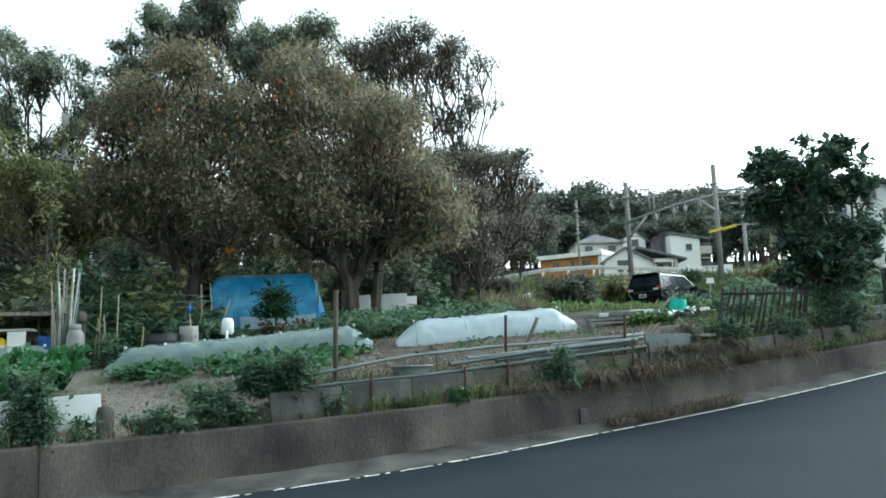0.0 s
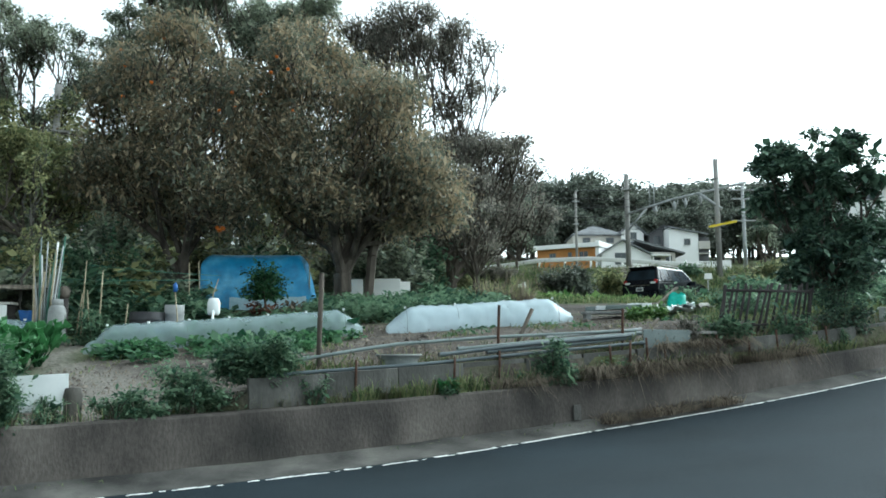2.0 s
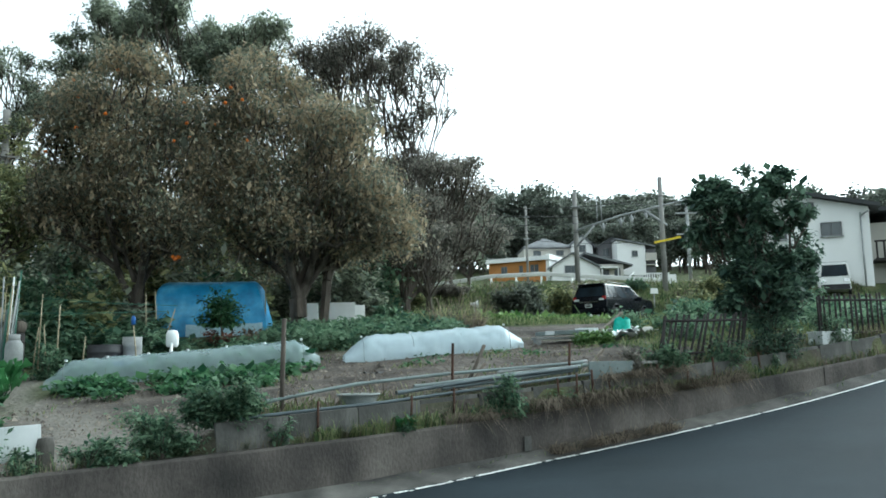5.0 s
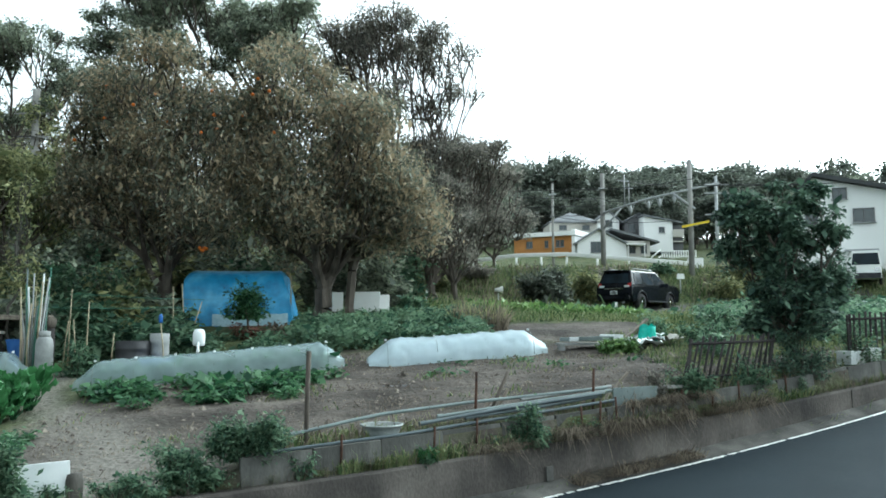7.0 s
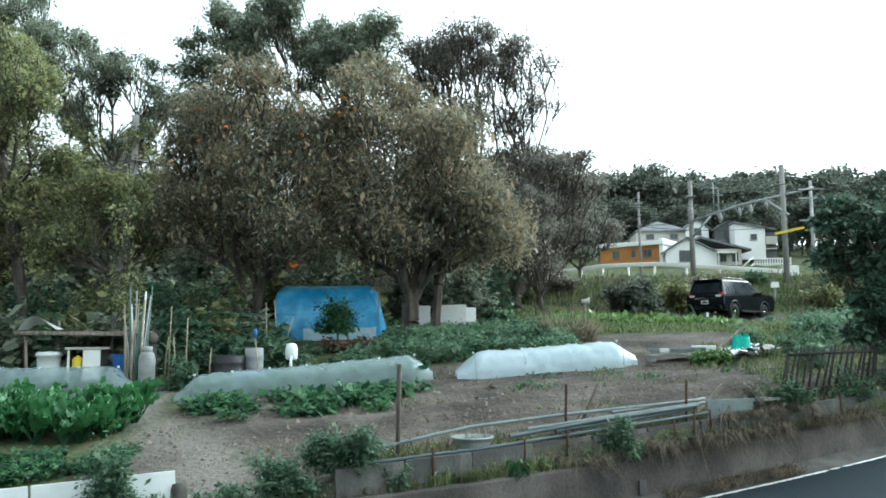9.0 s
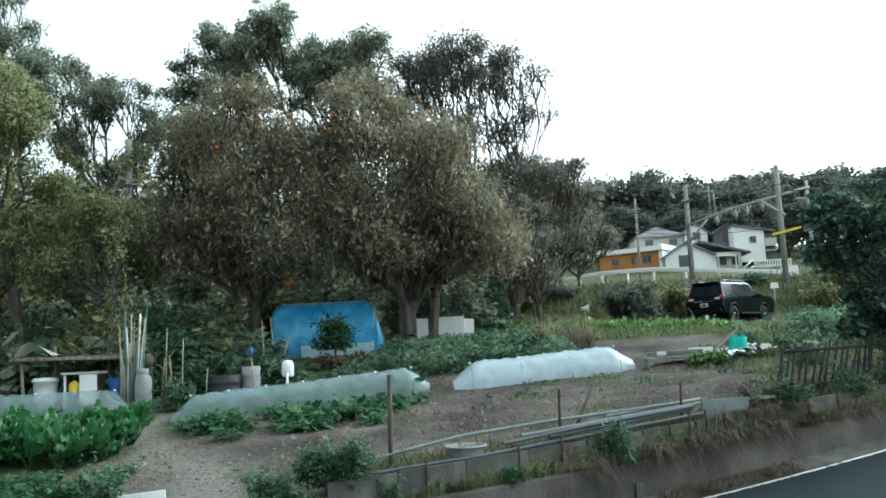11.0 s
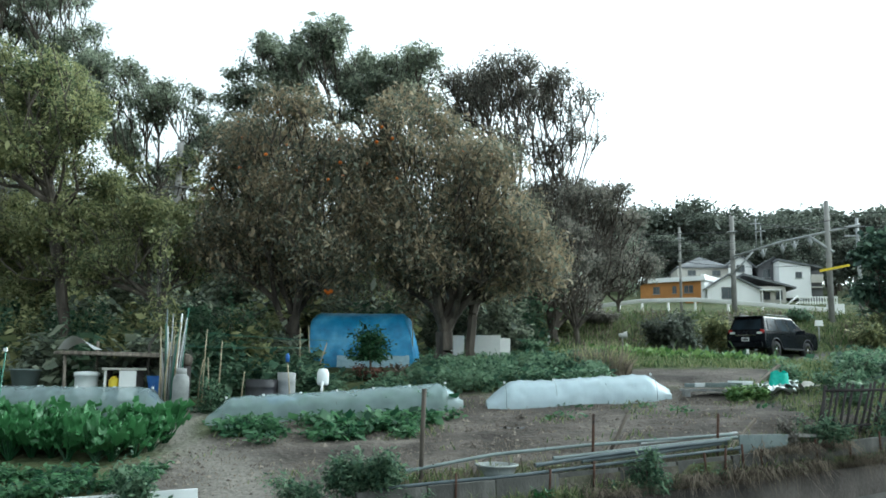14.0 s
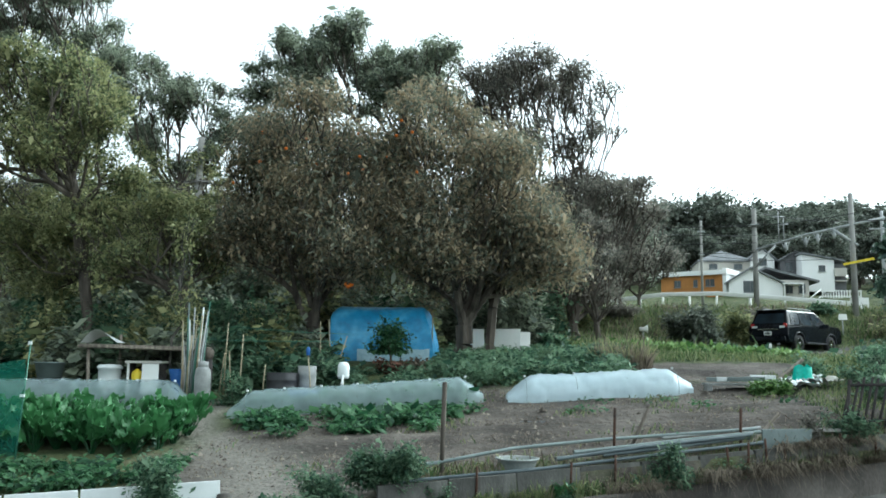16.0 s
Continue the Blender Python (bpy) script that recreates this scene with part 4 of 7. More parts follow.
part("roof", Build().prism([(30.8, 17.25), (36.6, 16.15), (36.6, 16.35), (30.8, 17.5)], 122.6, 131.4), ROOFGREY, right)
part("balcony", Build().box((36.0, 124, 14.7), (1.6, 2.5, 1.1)).box((36.0, 124, 13.5), (1.5, 2.4, 0.12)), CREAM, right)
part("annex", Build().box((36.0, 126, 13.7), (1.7, 5, 4.4)), GREYWALL, right)
window(right, 33.6, 123.0, 15.2, 0.8, 0.8)
# White picket fence and steps before the houses.
fence = thing("white_picket_fence", "white picket fence and stair rail in front of the houses", "fence")
for i in range(15):
    part("picket", Build().box((33.0 + 0.33 * i, 115.0, 12.35), (0.12, 0.08, 1.7)), WHITEPAINT, fence)
part("rail", Build().box((35.3, 115.0, 13.1), (4.9, 0.06, 0.1)).box((35.3, 115.0, 12.4), (4.9, 0.06, 0.1)), WHITEPAINT, fence)
part("stair_rail", Build().tube([(30.5, 114.6, 11.4), (32.8, 114.9, 13.3)], 0.09, 6).tube([(30.5, 114.6, 10.6), (32.8, 114.9, 12.4)], 0.09, 6), WHITEPAINT, fence)

# The hillside group was drawn up larger and farther off: it stands at 0.62 of that plan.
NEARER = 0.62
for ob in (orange, hip, low, up, grey, right, fence):
    ob.matrix_basis = Matrix.Translation(Vector((0.12, -0.3, 2.65)) * (1 - NEARER)) @ Matrix.Scale(NEARER, 4)
TURN = Matrix.Translation((21.2, 118.0, 0)) @ Matrix.Rotation(radians(-30), 4, "Z") @ Matrix.Translation((-21.2, -118.0, 0))
orange.matrix_basis = orange.matrix_basis @ TURN
for ob, dx, dz in ((hip, 0.35, 0.3), (low, 0.0, 0.4), (up, 1.9, 1.2), (grey, 2.2, 0.5), (right, 1.5, 1.2), (fence, -0.2, -0.5)):
    ob.matrix_basis = ob.matrix_basis @ Matrix.Translation((dx, 0, dz))

# White guard rail along the line.
guard = thing("guard_rail", "long white guard rail on short white posts", "guard rail")
curve = [(1.5, 57, 6.75), (3.4, 54.5, 6.72), (6.0, 53, 6.95), (9.0, 52, 6.95), (12.5, 50.5, 6.55), (16.3, 49, 6.1)]
dense = [tuple(np.array(curve[i]) + (np.array(curve[i + 1]) - np.array(curve[i])) * k / 4) for i in range(5) for k in range(4)] + [curve[-1]]
part("beam", Build().grid([[(x, y - 0.05, z + 0.13), (x, y - 0.1, z + 0.06), (x, y - 0.06, z), (x, y - 0.1, z - 0.06), (x, y - 0.05, z - 0.13)] for x, y, z in dense]), WHITEPAINT, guard)
for x, y, z in dense[::2]:
    part("post", Build().tube([(x, y + 0.05, gz(x, y) - 0.2), (x, y + 0.05, z + 0.12)], 0.07, 8), WHITEPAINT, guard)
part("end_block", Build().box((15.9, 48.7, 5.9), (0.8, 0.5, 1.1)), PLASTER, guard, "white concrete end block", bevel=0.03)


def pole(name, label, x, y, top, r0=0.19, r1=0.13, group="", mat=None):
    ob = thing(name, label, "pole", group=group)
    b = gz(x, y) - 0.3
    part("shaft", Build().tube([(x, y, b), (x, y, (b + top) / 2), (x, y, top)], [r0, (r0 + r1) / 2, r1], 12), mat or POLECONC, ob)
    return ob


# Two railway masts with a slanting beam between them.
m1 = pole("railway_mast", "tall concrete railway mast carrying a slanting beam", 10.2, 47.0, 11.08, 0.15, 0.125, "railway masts")
m2 = pole("railway_mast", "tall concrete railway mast with steel arms", 14.77, 45.8, 11.65, 0.16, 0.13, "railway masts")
part("top_bracket", Build().box((10.2, 47, 10.2), (0.5, 0.5, 0.08)), STEELGREY, m1)
beam = thing("catenary_beam", "steel beam between the masts with hanging insulators", "railway beam")
b0, b1 = Vector((10.2, 46.8, 8.85)), Vector((15.0, 45.7, 10.05))
part("truss", Build().tube([b0, b0.lerp(b1, 0.5) + Vector((0, 0, 0.12)), b1, b1 + Vector((1.3, -0.2, 0.28))], 0.07, 6).tube([b0 - Vector((0, 0, 0.9)), b0.lerp(b1, 0.2) + Vector((0, 0, 0.0))], 0.06, 6).tube([b1 - Vector((0, 0, 1.15)), b1.lerp(b0, 0.24) + Vector((0, 0, 0.05))], 0.09, 6), STEELGREY, beam)
for f in (0.3, 0.5, 0.62, 0.78):
    q = b0.lerp(b1, f)
    part("insulator", Build().tube([q, q - Vector((0, 0, 0.3)), q - Vector((0, 0, 0.55))], [0.05, 0.1, 0.03], 8).tube([q + Vector((-0.22, 0, 0.05)), q - Vector((0, 0, 0.5))], 0.02, 5).tube([q + Vector((0.22, 0, 0.05)), q - Vector((0, 0, 0.5))], 0.02, 5), STEELGREY, beam)
for x, z in ((11.35, 10.0), (11.6, 9.6)):
    part("upright", Build().tube([(x, 46.6, 9.2), (x, 46.6, z + 0.9)], 0.03, 6).tube([(x - 0.25, 46.6, z + 0.6), (x + 0.25, 46.6, z + 0.6)], 0.03, 6), STEELGREY, beam)
arm = thing("yellow_barrier_arm", "yellow horizontal crossing barrier arm on a mast", "barrier")
part("bar", Build().box((14.9, 45.4, 8.05), (1.5, 0.1, 0.12), Matrix.Rotation(-0.2, 3, "Y")), YELLOW, arm)
part("bracket", Build().box((14.98, 45.55, 8.05), (0.16, 0.3, 0.16)), STEELGREY, arm)
p3 = pole("utility_pole", "slim pale utility pole with crossarms", 20.5, 58, 12.9, 0.14, 0.1, "utility poles", STEELGREY)
for z in (12.3, 11.7, 10.2):
    part("crossarm", Build().box((20.5, 57.9, z), (1.7, 0.08, 0.09)), STEELGREY, p3)
p4 = pole("utility_pole", "thin grey utility pole beside the orange house", 9.4, 60, 12.7, 0.1, 0.08, "utility poles")
for z, w in ((11.9, 0.5), (10.3, 0.4)):
    part("crossarm", Build().box((9.4, 59.9, z), (w, 0.08, 0.09)), STEELGREY, p4)
p5 = pole("utility_pole", "concrete utility pole standing among the trees", -16.4, 36, 12.7, 0.17, 0.15, "utility poles")
for z in (11.6, 10.6, 9.4):
    part("crossarm", Build().box((-16.4, 35.8, z), (1.3, 0.07, 0.07)), POLECONC, p5)


def wire(a, b, sag, r=0.018):
    a, b = Vector(a), Vector(b)
    pts = [a.lerp(b, k / 14) - Vector((0, 0, sag * 4 * (k / 14) * (1 - k / 14))) for k in range(15)]
    single("overhead_wire", Build().tube(pts, r, 5), CABLE, "thin black overhead wire", "wire", group="overhead wires")


for a, b, sag in (((-40, 46, 10.6), (10.2, 46.6, 10.15), 0.5), ((-40, 46, 9.9), (10.2, 46.6, 9.2), 0.5), ((-40, 47, 9.0), (10.2, 46.7, 8.7), 0.4), ((10.2, 46.9, 10.9), (20.5, 57.9, 12.3), 0.3),
                  ((10.2, 46.6, 10.15), (15.0, 45.6, 10.6), 0.1), ((15, 45.6, 10.9), (34, 44, 12.6), 0.4), ((15, 45.6, 10.2), (34, 44, 11.3), 0.4), ((9.4, 59.9, 11.8), (20.5, 57.9, 11.7), 0.5), ((9.4, 59.9, 10.3), (20.5, 57.9, 10.2), 0.5),
                  ((-45, 34, 11.0), (-16.4, 35.7, 10.6), 0.4), ((-45, 34, 9.9), (-16.4, 35.7, 9.4), 0.4), ((-16.4, 35.7, 10.6), (10.2, 46.6, 9.6), 0.7), ((20.5, 57.9, 12.3), (48, 52, 13.5), 0.6)):
    wire(a, b, sag)

# The big white house at the road's bend.
H2 = gable_house("white_gabled_house", "big white two-storey house with a dark low gable roof", 21.5, 27.2, 48, 56, 4.2, 9.75, 9.9, 22.6, 11.05, PLASTER, ROOFDARK, [(24.0, 10.05, 0.7, 0.6), (25.2, 8.75, 1.05, 0.75), (22.5, 8.8, 0.6, 0.9)], 0.55)
part("drainpipe", Build().tube([(26.75, 47.9, 9.6), (26.75, 47.9, 5.0)], 0.05, 8).tube([(27.15, 47.4, 9.6), (26.75, 47.9, 9.4)], 0.05, 8), STEELGREY, H2)
part("back_wing", Build().prism([(27.2, 4.2), (36, 4.2), (36, 9.2), (27.2, 9.2)], 50, 57), CREAM, H2, "cream side wing")
part("wing_roof", Build().prism([(26.8, 9.9), (37, 9.1), (37, 9.3), (26.8, 10.15)], 49.2, 57.5), ROOFDARK, H2)
bal = part("balcony", Build().box((30.0, 49.2, 6.9), (5.2, 1.6, 0.15)), WOODDARK, H2)
for k in range(14):
    part("baluster", Build().box((27.5 + 0.38 * k, 48.45, 7.4), (0.1, 0.06, 1.0)), WOODDARK, bal)
part("handrail", Build().box((30.0, 48.45, 7.95), (5.2, 0.1, 0.1)), WOODDARK, bal)
part("eave_brace", Build().box((25.0, 47.8, 6.75), (1.7, 0.5, 0.12)), STEELGREY, H2, "small grey canopy")
window(H2, 29.2, 50.0, 8.2, 1.4, 1.2)
H2.matrix_basis = Matrix.Translation((22.6, 48.0, 0)) @ Matrix.Rotation(radians(-24), 4, "Z") @ Matrix.Translation((-22.6, -48.0, 0))


def small_van():
    van = thing("kei_van", "small white and dark van parked beside the house", "van", (23.75, 44.9, gz(23.75, 44.9) - 0.05), -24)
    part("body", Build().prism([(-0.74, 0.3), (0.74, 0.3), (0.74, 1.0), (0.64, 1.75), (-0.64, 1.75), (-0.74, 1.0)], -1.6, 1.6), WHITEPAINT, van, bevel=0.06)
    part("windscreen", Build().add([(-0.66, -1.62, 1.02), (0.66, -1.62, 1.02), (0.58, -1.615, 1.62), (-0.58, -1.615, 1.62)], [(0, 1, 2, 3)]), GLASS, van)
    part("bumper", Build().box((0, -1.62, 0.45), (1.4, 0.1, 0.28)), BLACKPL, van)
    for sx in (-1, 1):
        part("headlight", Build().box((sx * 0.55, -1.61, 0.78), (0.26, 0.05, 0.16)), CHROME, van)
        for sy in (-1.05, 1.05):
            part("wheel", Build().tube([(sx * 0.66, sy, 0.27), (sx * 0.78, sy, 0.27)], 0.27, 14), RUBBER, van)


small_van()


# ---- the black car ----
def car():
    ob = thing("black_suv", "black off-road estate car parked on the track, seen from behind", "car", (10.6, 41.0, gz(10.6, 40.6) + 0.0), 47)
    low = [(-2.2, 0.42)] + [(-1.39 - 0.47 * math.cos(a), 0.42 + 0.47 * math.sin(a)) for a in (math.pi * k / 8 for k in range(9))] + [(1.4 - 0.47 * math.cos(a), 0.42 + 0.47 * math.sin(a)) for a in (math.pi * k / 8 for k in range(9))] + [(2.3, 0.42)]
    belt = [(-2.32, 1.12), (1.15, 1.27), (2.15, 1.2), (2.36, 1.05), (2.42, 0.62), (2.3, 0.42)] + list(reversed(low[1:-1])) + [(-2.2, 0.42), (-2.3, 0.62), (-2.36, 0.75)]
    part("body", Build().prism(belt, -0.94, 0.94), BLACKCAR, ob, bevel=0.05)

    def inset(z):
        return 0.03 + 0.21 * max(0.0, z - 1.15) / 0.7

    foot_x, roof_x = (-2.3, 1.15), (-2.02, 0.38)
    cab = [(x, sy * (0.94 - inset(1.12)), 1.12 if x < 0 else 1.24) for x in foot_x for sy in (-1, 1)] + [(x, sy * (0.94 - inset(1.84)), 1.84) for x in roof_x for sy in (-1, 1)]
    part("cabin", Build().add(cab, [(0, 1, 5, 4), (2, 6, 7, 3), (0, 4, 6, 2), (1, 3, 7, 5), (4, 5, 7, 6), (0, 2, 3, 1)]), BLACKCAR, ob, bevel=0.06)
    for sy in (-1, 1):
        for quad in (((-1.95, 1.22), (-1.2, 1.22), (-1.25, 1.72), (-1.85, 1.72)), ((-1.12, 1.22), (-0.2, 1.22), (-0.25, 1.75), (-1.15, 1.73)), ((-0.12, 1.22), (0.85, 1.25), (0.3, 1.74), (-0.15, 1.76))):
            part("side_window", Build().add([(x, sy * (0.955 - inset(z)), z) for x, z in quad], [(0, 1, 2, 3)]), GLASS, ob)
    part("rear_window", Build().add([(-2.275, -0.74, 1.26), (-2.275, 0.74, 1.26), (-2.1, 0.62, 1.7), (-2.1, -0.62, 1.7)], [(0, 1, 2, 3)]), GLASS, ob)
    part("windscreen", Build().add([(1.08, -0.75, 1.34), (1.08, 0.75, 1.34), (0.43, 0.66, 1.8), (0.43, -0.66, 1.8)], [(0, 1, 2, 3)]), GLASS, ob)
    part("spoiler", Build().box((-2.05, 0, 1.84), (0.34, 1.3, 0.05)), BLACKCAR, ob, bevel=0.015)
    for sy in (-1, 1):
        part("tail_lamp", Build().box((-2.27, sy * 0.78, 1.13), (0.1, 0.16, 0.24)), REDLIGHT, ob, "red and clear tail lamp", bevel=0.03)
        part("lamp_lens", Build().box((-2.31, sy * 0.66, 1.1), (0.06, 0.24, 0.09)), WHITEPLASTIC, ob)
        part("headlamp", Build().box((2.22, sy * 0.72, 0.95), (0.3, 0.36, 0.18)), CHROME, ob, bevel=0.03)
        part("roof_rail", Build().tube([(-1.7, sy * 0.6, 1.9), (-1.5, sy * 0.6, 1.95), (0.1, sy * 0.6, 1.94), (0.3, sy * 0.6, 1.88)], 0.02, 6), STEELGREY, ob)
        part("side_step", Build().box((0.0, sy * 0.96, 0.42), (1.8, 0.16, 0.06)), BLACKPL, ob)
        part("mirror", Build().box((0.78, sy * 1.03, 1.22), (0.12, 0.24, 0.18)), BLACKCAR, ob, bevel=0.03)
        for cx in (-1.39, 1.4):
            w = part("wheel", Build().lathe([(0.22, -0.12), (0.36, -0.12), (0.385, -0.08), (0.385, 0.08), (0.36, 0.12), (0.22, 0.12)], sides=24), RUBBER, ob)
            w.matrix_basis = Matrix.Translation((cx, sy * 0.82, 0.385)) @ Matrix.Rotation(radians(90), 4, "X")
            rim = Build().lathe([(0.235, -0.1), (0.25, -0.12), (0.235, -0.1)], sides=24)
            for k in range(6):
                a = 2 * math.pi * k / 6
                for zz in (-0.115, 0.115):
                    rim.box((0.12 * math.cos(a), 0.12 * math.sin(a), zz), (0.24, 0.075, 0.02), Matrix.Rotation(a, 3, "Z"))
            rim.lathe([(0.02, -0.13), (0.06, -0.125), (0.06, 0.125), (0.02, 0.13)], sides=10)
            r = part("rim", rim, CHROME, w, "silver spoked rim")
            part("arch_trim", Build().tube([(cx - 0.47 * math.cos(a), sy * 0.945, 0.42 + 0.47 * math.sin(a)) for a in (math.pi * k / 10 for k in range(11))], 0.025, 6), BLACKPL, ob)
    part("chrome_strip", Build().box((-2.35, 0, 1.0), (0.04, 1.0, 0.07)), CHROME, ob, "chrome tailgate strip")
    part("number_plate", Build().box((-2.375, 0.0, 0.82), (0.02, 0.36, 0.17)), WHITEPLASTIC, ob, "white plate with plain dark bars")
    part("plate_bar", Build().box((-2.39, 0.0, 0.8), (0.012, 0.26, 0.06)).box((-2.39, 0.0, 0.87), (0.012, 0.16, 0.03)), BLACKPL, ob)
    part("rear_bumper", Build().box((-2.38, 0, 0.58), (0.14, 1.7, 0.2)), BLACKCAR, ob, bevel=0.04)
    part("exhaust", Build().tube([(-2.3, -0.5, 0.36), (-2.45, -0.5, 0.34)], 0.035, 8), STEELGREY, ob)


car()

# ---- garden tunnels ----
def film_tunnel(label, a, b, width, height, film, seed, hoops, group="", sag=0.05):
    """Plastic film over bent hoops between two ground points, ends gathered to a peg."""
    rng = np.random.default_rng(seed)
    a, b = np.array(a, float), np.array(b, float)
    L = np.linalg.norm(b - a)
    d = (b - a) / L
    nrm = np.array([-d[1], d[0]])
    ob = thing("film_tunnel", label, "garden tunnel", group=group)
    rows = []
    nu, nv = int(L / 0.07), 26
    for i in range(nu + 1):
        u = i / nu
        c = a + (b - a) * u
        end = min(u, 1 - u) * L
        k = min(1.0, 0.05 + end / 0.55) if end < 0.55 else 1.0
        phase = (u * hoops) % 1.0
        dip = sag * math.sin(math.pi * phase) ** 2 * (1 if end > 0.42 else 0)
        h = (height - dip) * (0.25 + 0.75 * k) * (1 + 0.04 * noise.noise((u * 3, seed, 0)))
        row = []
        for j in range(nv + 1):
            t = -1 + 2 * j / nv
            ang = t * math.pi / 2
            w = width / 2 * (0.45 + 0.55 * k) + 0.03 * noise.noise((u * 9, j * 0.5, seed))
            across = w * math.copysign(abs(math.sin(ang)) ** 0.85, ang)
            up = h * max(0.0, math.cos(ang)) ** 0.7
            wrinkle = 0.035 * noise.noise((u * 22 + t * 2, t * 1.6 + u * 5, seed * 3.1)) + 0.03 * noise.noise((u * 55, t * 4, seed))
            p = c + nrm * across * (1 + wrinkle)
            row.append((p[0], p[1], gz(*c) + (gz(*p) - gz(*c)) * 0.9 + up + (wrinkle * 1.1 if up > 0.05 else 0.0) - (0.02 if up < 0.02 else 0)))
        rows.append(row)
    part("film", Build().grid(rows), film, ob)
    for k in range(hoops + 1):
        u = 0.42 / L + (1 - 0.84 / L) * k / hoops
        c = a + (b - a) * u
        pts = []
        for j in range(13):
            ang = -math.pi / 2 + math.pi * j / 12
            p = c + nrm * (width / 2 - 0.012) * math.copysign(abs(math.sin(ang)) ** 0.85, ang)
            pts.append((p[0], p[1], gz(*c) + (height - 0.012) * max(0.0, math.cos(ang)) ** 0.7 - 0.03))
        part("hoop", Build().tube(pts, 0.006, 6), PIPE, ob)
        part("clip", Build().box((c[0], c[1], gz(*c) + height + 0.01), (0.05, 0.04, 0.05)), WHITEPLASTIC, ob, "small white hoop clip", bevel=0.006)
    return ob


film_tunnel("long low tunnel of clear cloudy film over hoops", (-7.62, 19.15), (-1.8, 20.5), 1.0, 0.57, FILM, 3, 6, "film tunnels", 0.0)
film_tunnel("white film tunnel with a sagging ridge on bare soil", (-1.2, 20.3), (3.1, 20.95), 1.15, 0.54, FILMWHITE, 5, 3, "film tunnels", 0.0)
film_tunnel("clear film tunnel behind broad-leaved vegetables", (-16.0, 20.2), (-9.15, 20.4), 0.9, 0.66, FILM, 8, 6, "film tunnels", 0.0)


def crop_inside(a, b, n, mat, seed, label):
    rng = np.random.default_rng(seed)
    a, b = np.array(a), np.array(b)
    c = a + (b - a) * rng.random((n, 1)) + rng.normal(0, 0.13, (n, 2))
    z = land_z(c[:, 0], c[:, 1]) + rng.random(n) * 0.3
    ob = new("seedlings", quads("seedlings", leaf_quads(rng, np.column_stack([c, z]), 0.16, -0.2, 0.5), mat))
    tagged(ob, label, "seedlings", kind="stuff")


crop_inside((-7.2, 19.3), (-2.4, 20.4), 2600, STRAWBERRY, 31, "green seedlings growing under the clear film")
crop_inside((-15.5, 20.2), (-9.6, 20.4), 1500, STRAWBERRY, 32, "green seedlings under the second clear tunnel")


# ---- blue tarp shelter ----
def tarp_shelter():
    ob = thing("tarp_shelter", "heap covered by a blue tarpaulin with a paler lower edge", "tarpaulin")
    x0, x1, yf, yb = -7.5, -4.05, 27.3, 28.9
    rows = []
    for i in range(36):
        u = i / 35
        x = x0 + (x1 - x0) * u
        row = []
        for v, (dy, h) in enumerate(((0.0, 0.0), (0.02, 0.18), (0.05, 0.42), (0.12, 0.8), (0.2, 1.15), (0.3, 1.45), (0.42, 1.6), (0.62, 1.68), (1.0, 1.7), (1.5, 1.55), (1.6, 0.0))):
            edge = min(u, 1 - u)
            pull = min(1.0, 0.9 + edge * 2.5)
            g = gz(x, yf + dy)
            xx = x - 0.4 * (h / 1.7) ** 1.5 * max(0.0, u - 0.3) / 0.7 - 0.14 * (h / 1.7) * max(0.0, 0.3 - u) / 0.3
            wob = 0.06 * noise.noise((x * 1.7, h * 1.9, 2.0)) + 0.03 * noise.noise((x * 5, h * 4, 7.0))
            row.append((xx, yf + dy + wob, g + h * (pull if h > 1.3 else 1.0) + 0.4 * wob))
        rows.append(row)
    part("sheet", Build().grid(rows), TARP, ob)
    for end in (rows[0], rows[-1]):
        part("end_flap", Build().add(end, [tuple(range(11))]), TARP, ob)
    skirt = [[(x, yf - 0.03 + 0.03 * noise.noise((x * 4, 0, 1)), gz(x, yf) + h + 0.05 * noise.noise((x * 3, 4, 1))) for h in (0.0, 0.2, 0.38)] for x in [-6.6 + 0.1 * k for k in range(25)]]
    part("pale_skirt", Build().grid(skirt), material("pale_blue_sheet", [(0.25, 0.4, 0.48), (0.45, 0.58, 0.63)], 2.0, 0.5, 0.2, 12), ob, "pale weathered lower sheet")
    for x in (-7.4, -5.8, -4.2):
        part("pole", Build().tube([(x, yf + 0.55, gz(x, yf) - 0.1), (x, yf + 0.55, gz(x, yf) + 1.6)], 0.025, 6), BAMBOO, ob)


tarp_shelter()
boards = []
for x, w, h, lean in ((-2.93, 0.48, 0.85, 3), (-1.9, 1.0, 0.85, -2)):
    single("white_board", Build().box((0, 0, h / 2), (w, 0.04, h)), WHITEPAINT, "white board leaning behind the tree trunks", "board", (x, 30.0, gz(x, 30.0) - 0.02), lean, "white boards", bevel=0.008)
single("white_box", Build().box((0, 0, 0.36), (0.4, 0.4, 0.72)), WHITEPAINT, "white upright box behind the tree trunks", "box", (-1.3, 30.2, gz(-1.3, 30.2) - 0.02), 12, bevel=0.02)

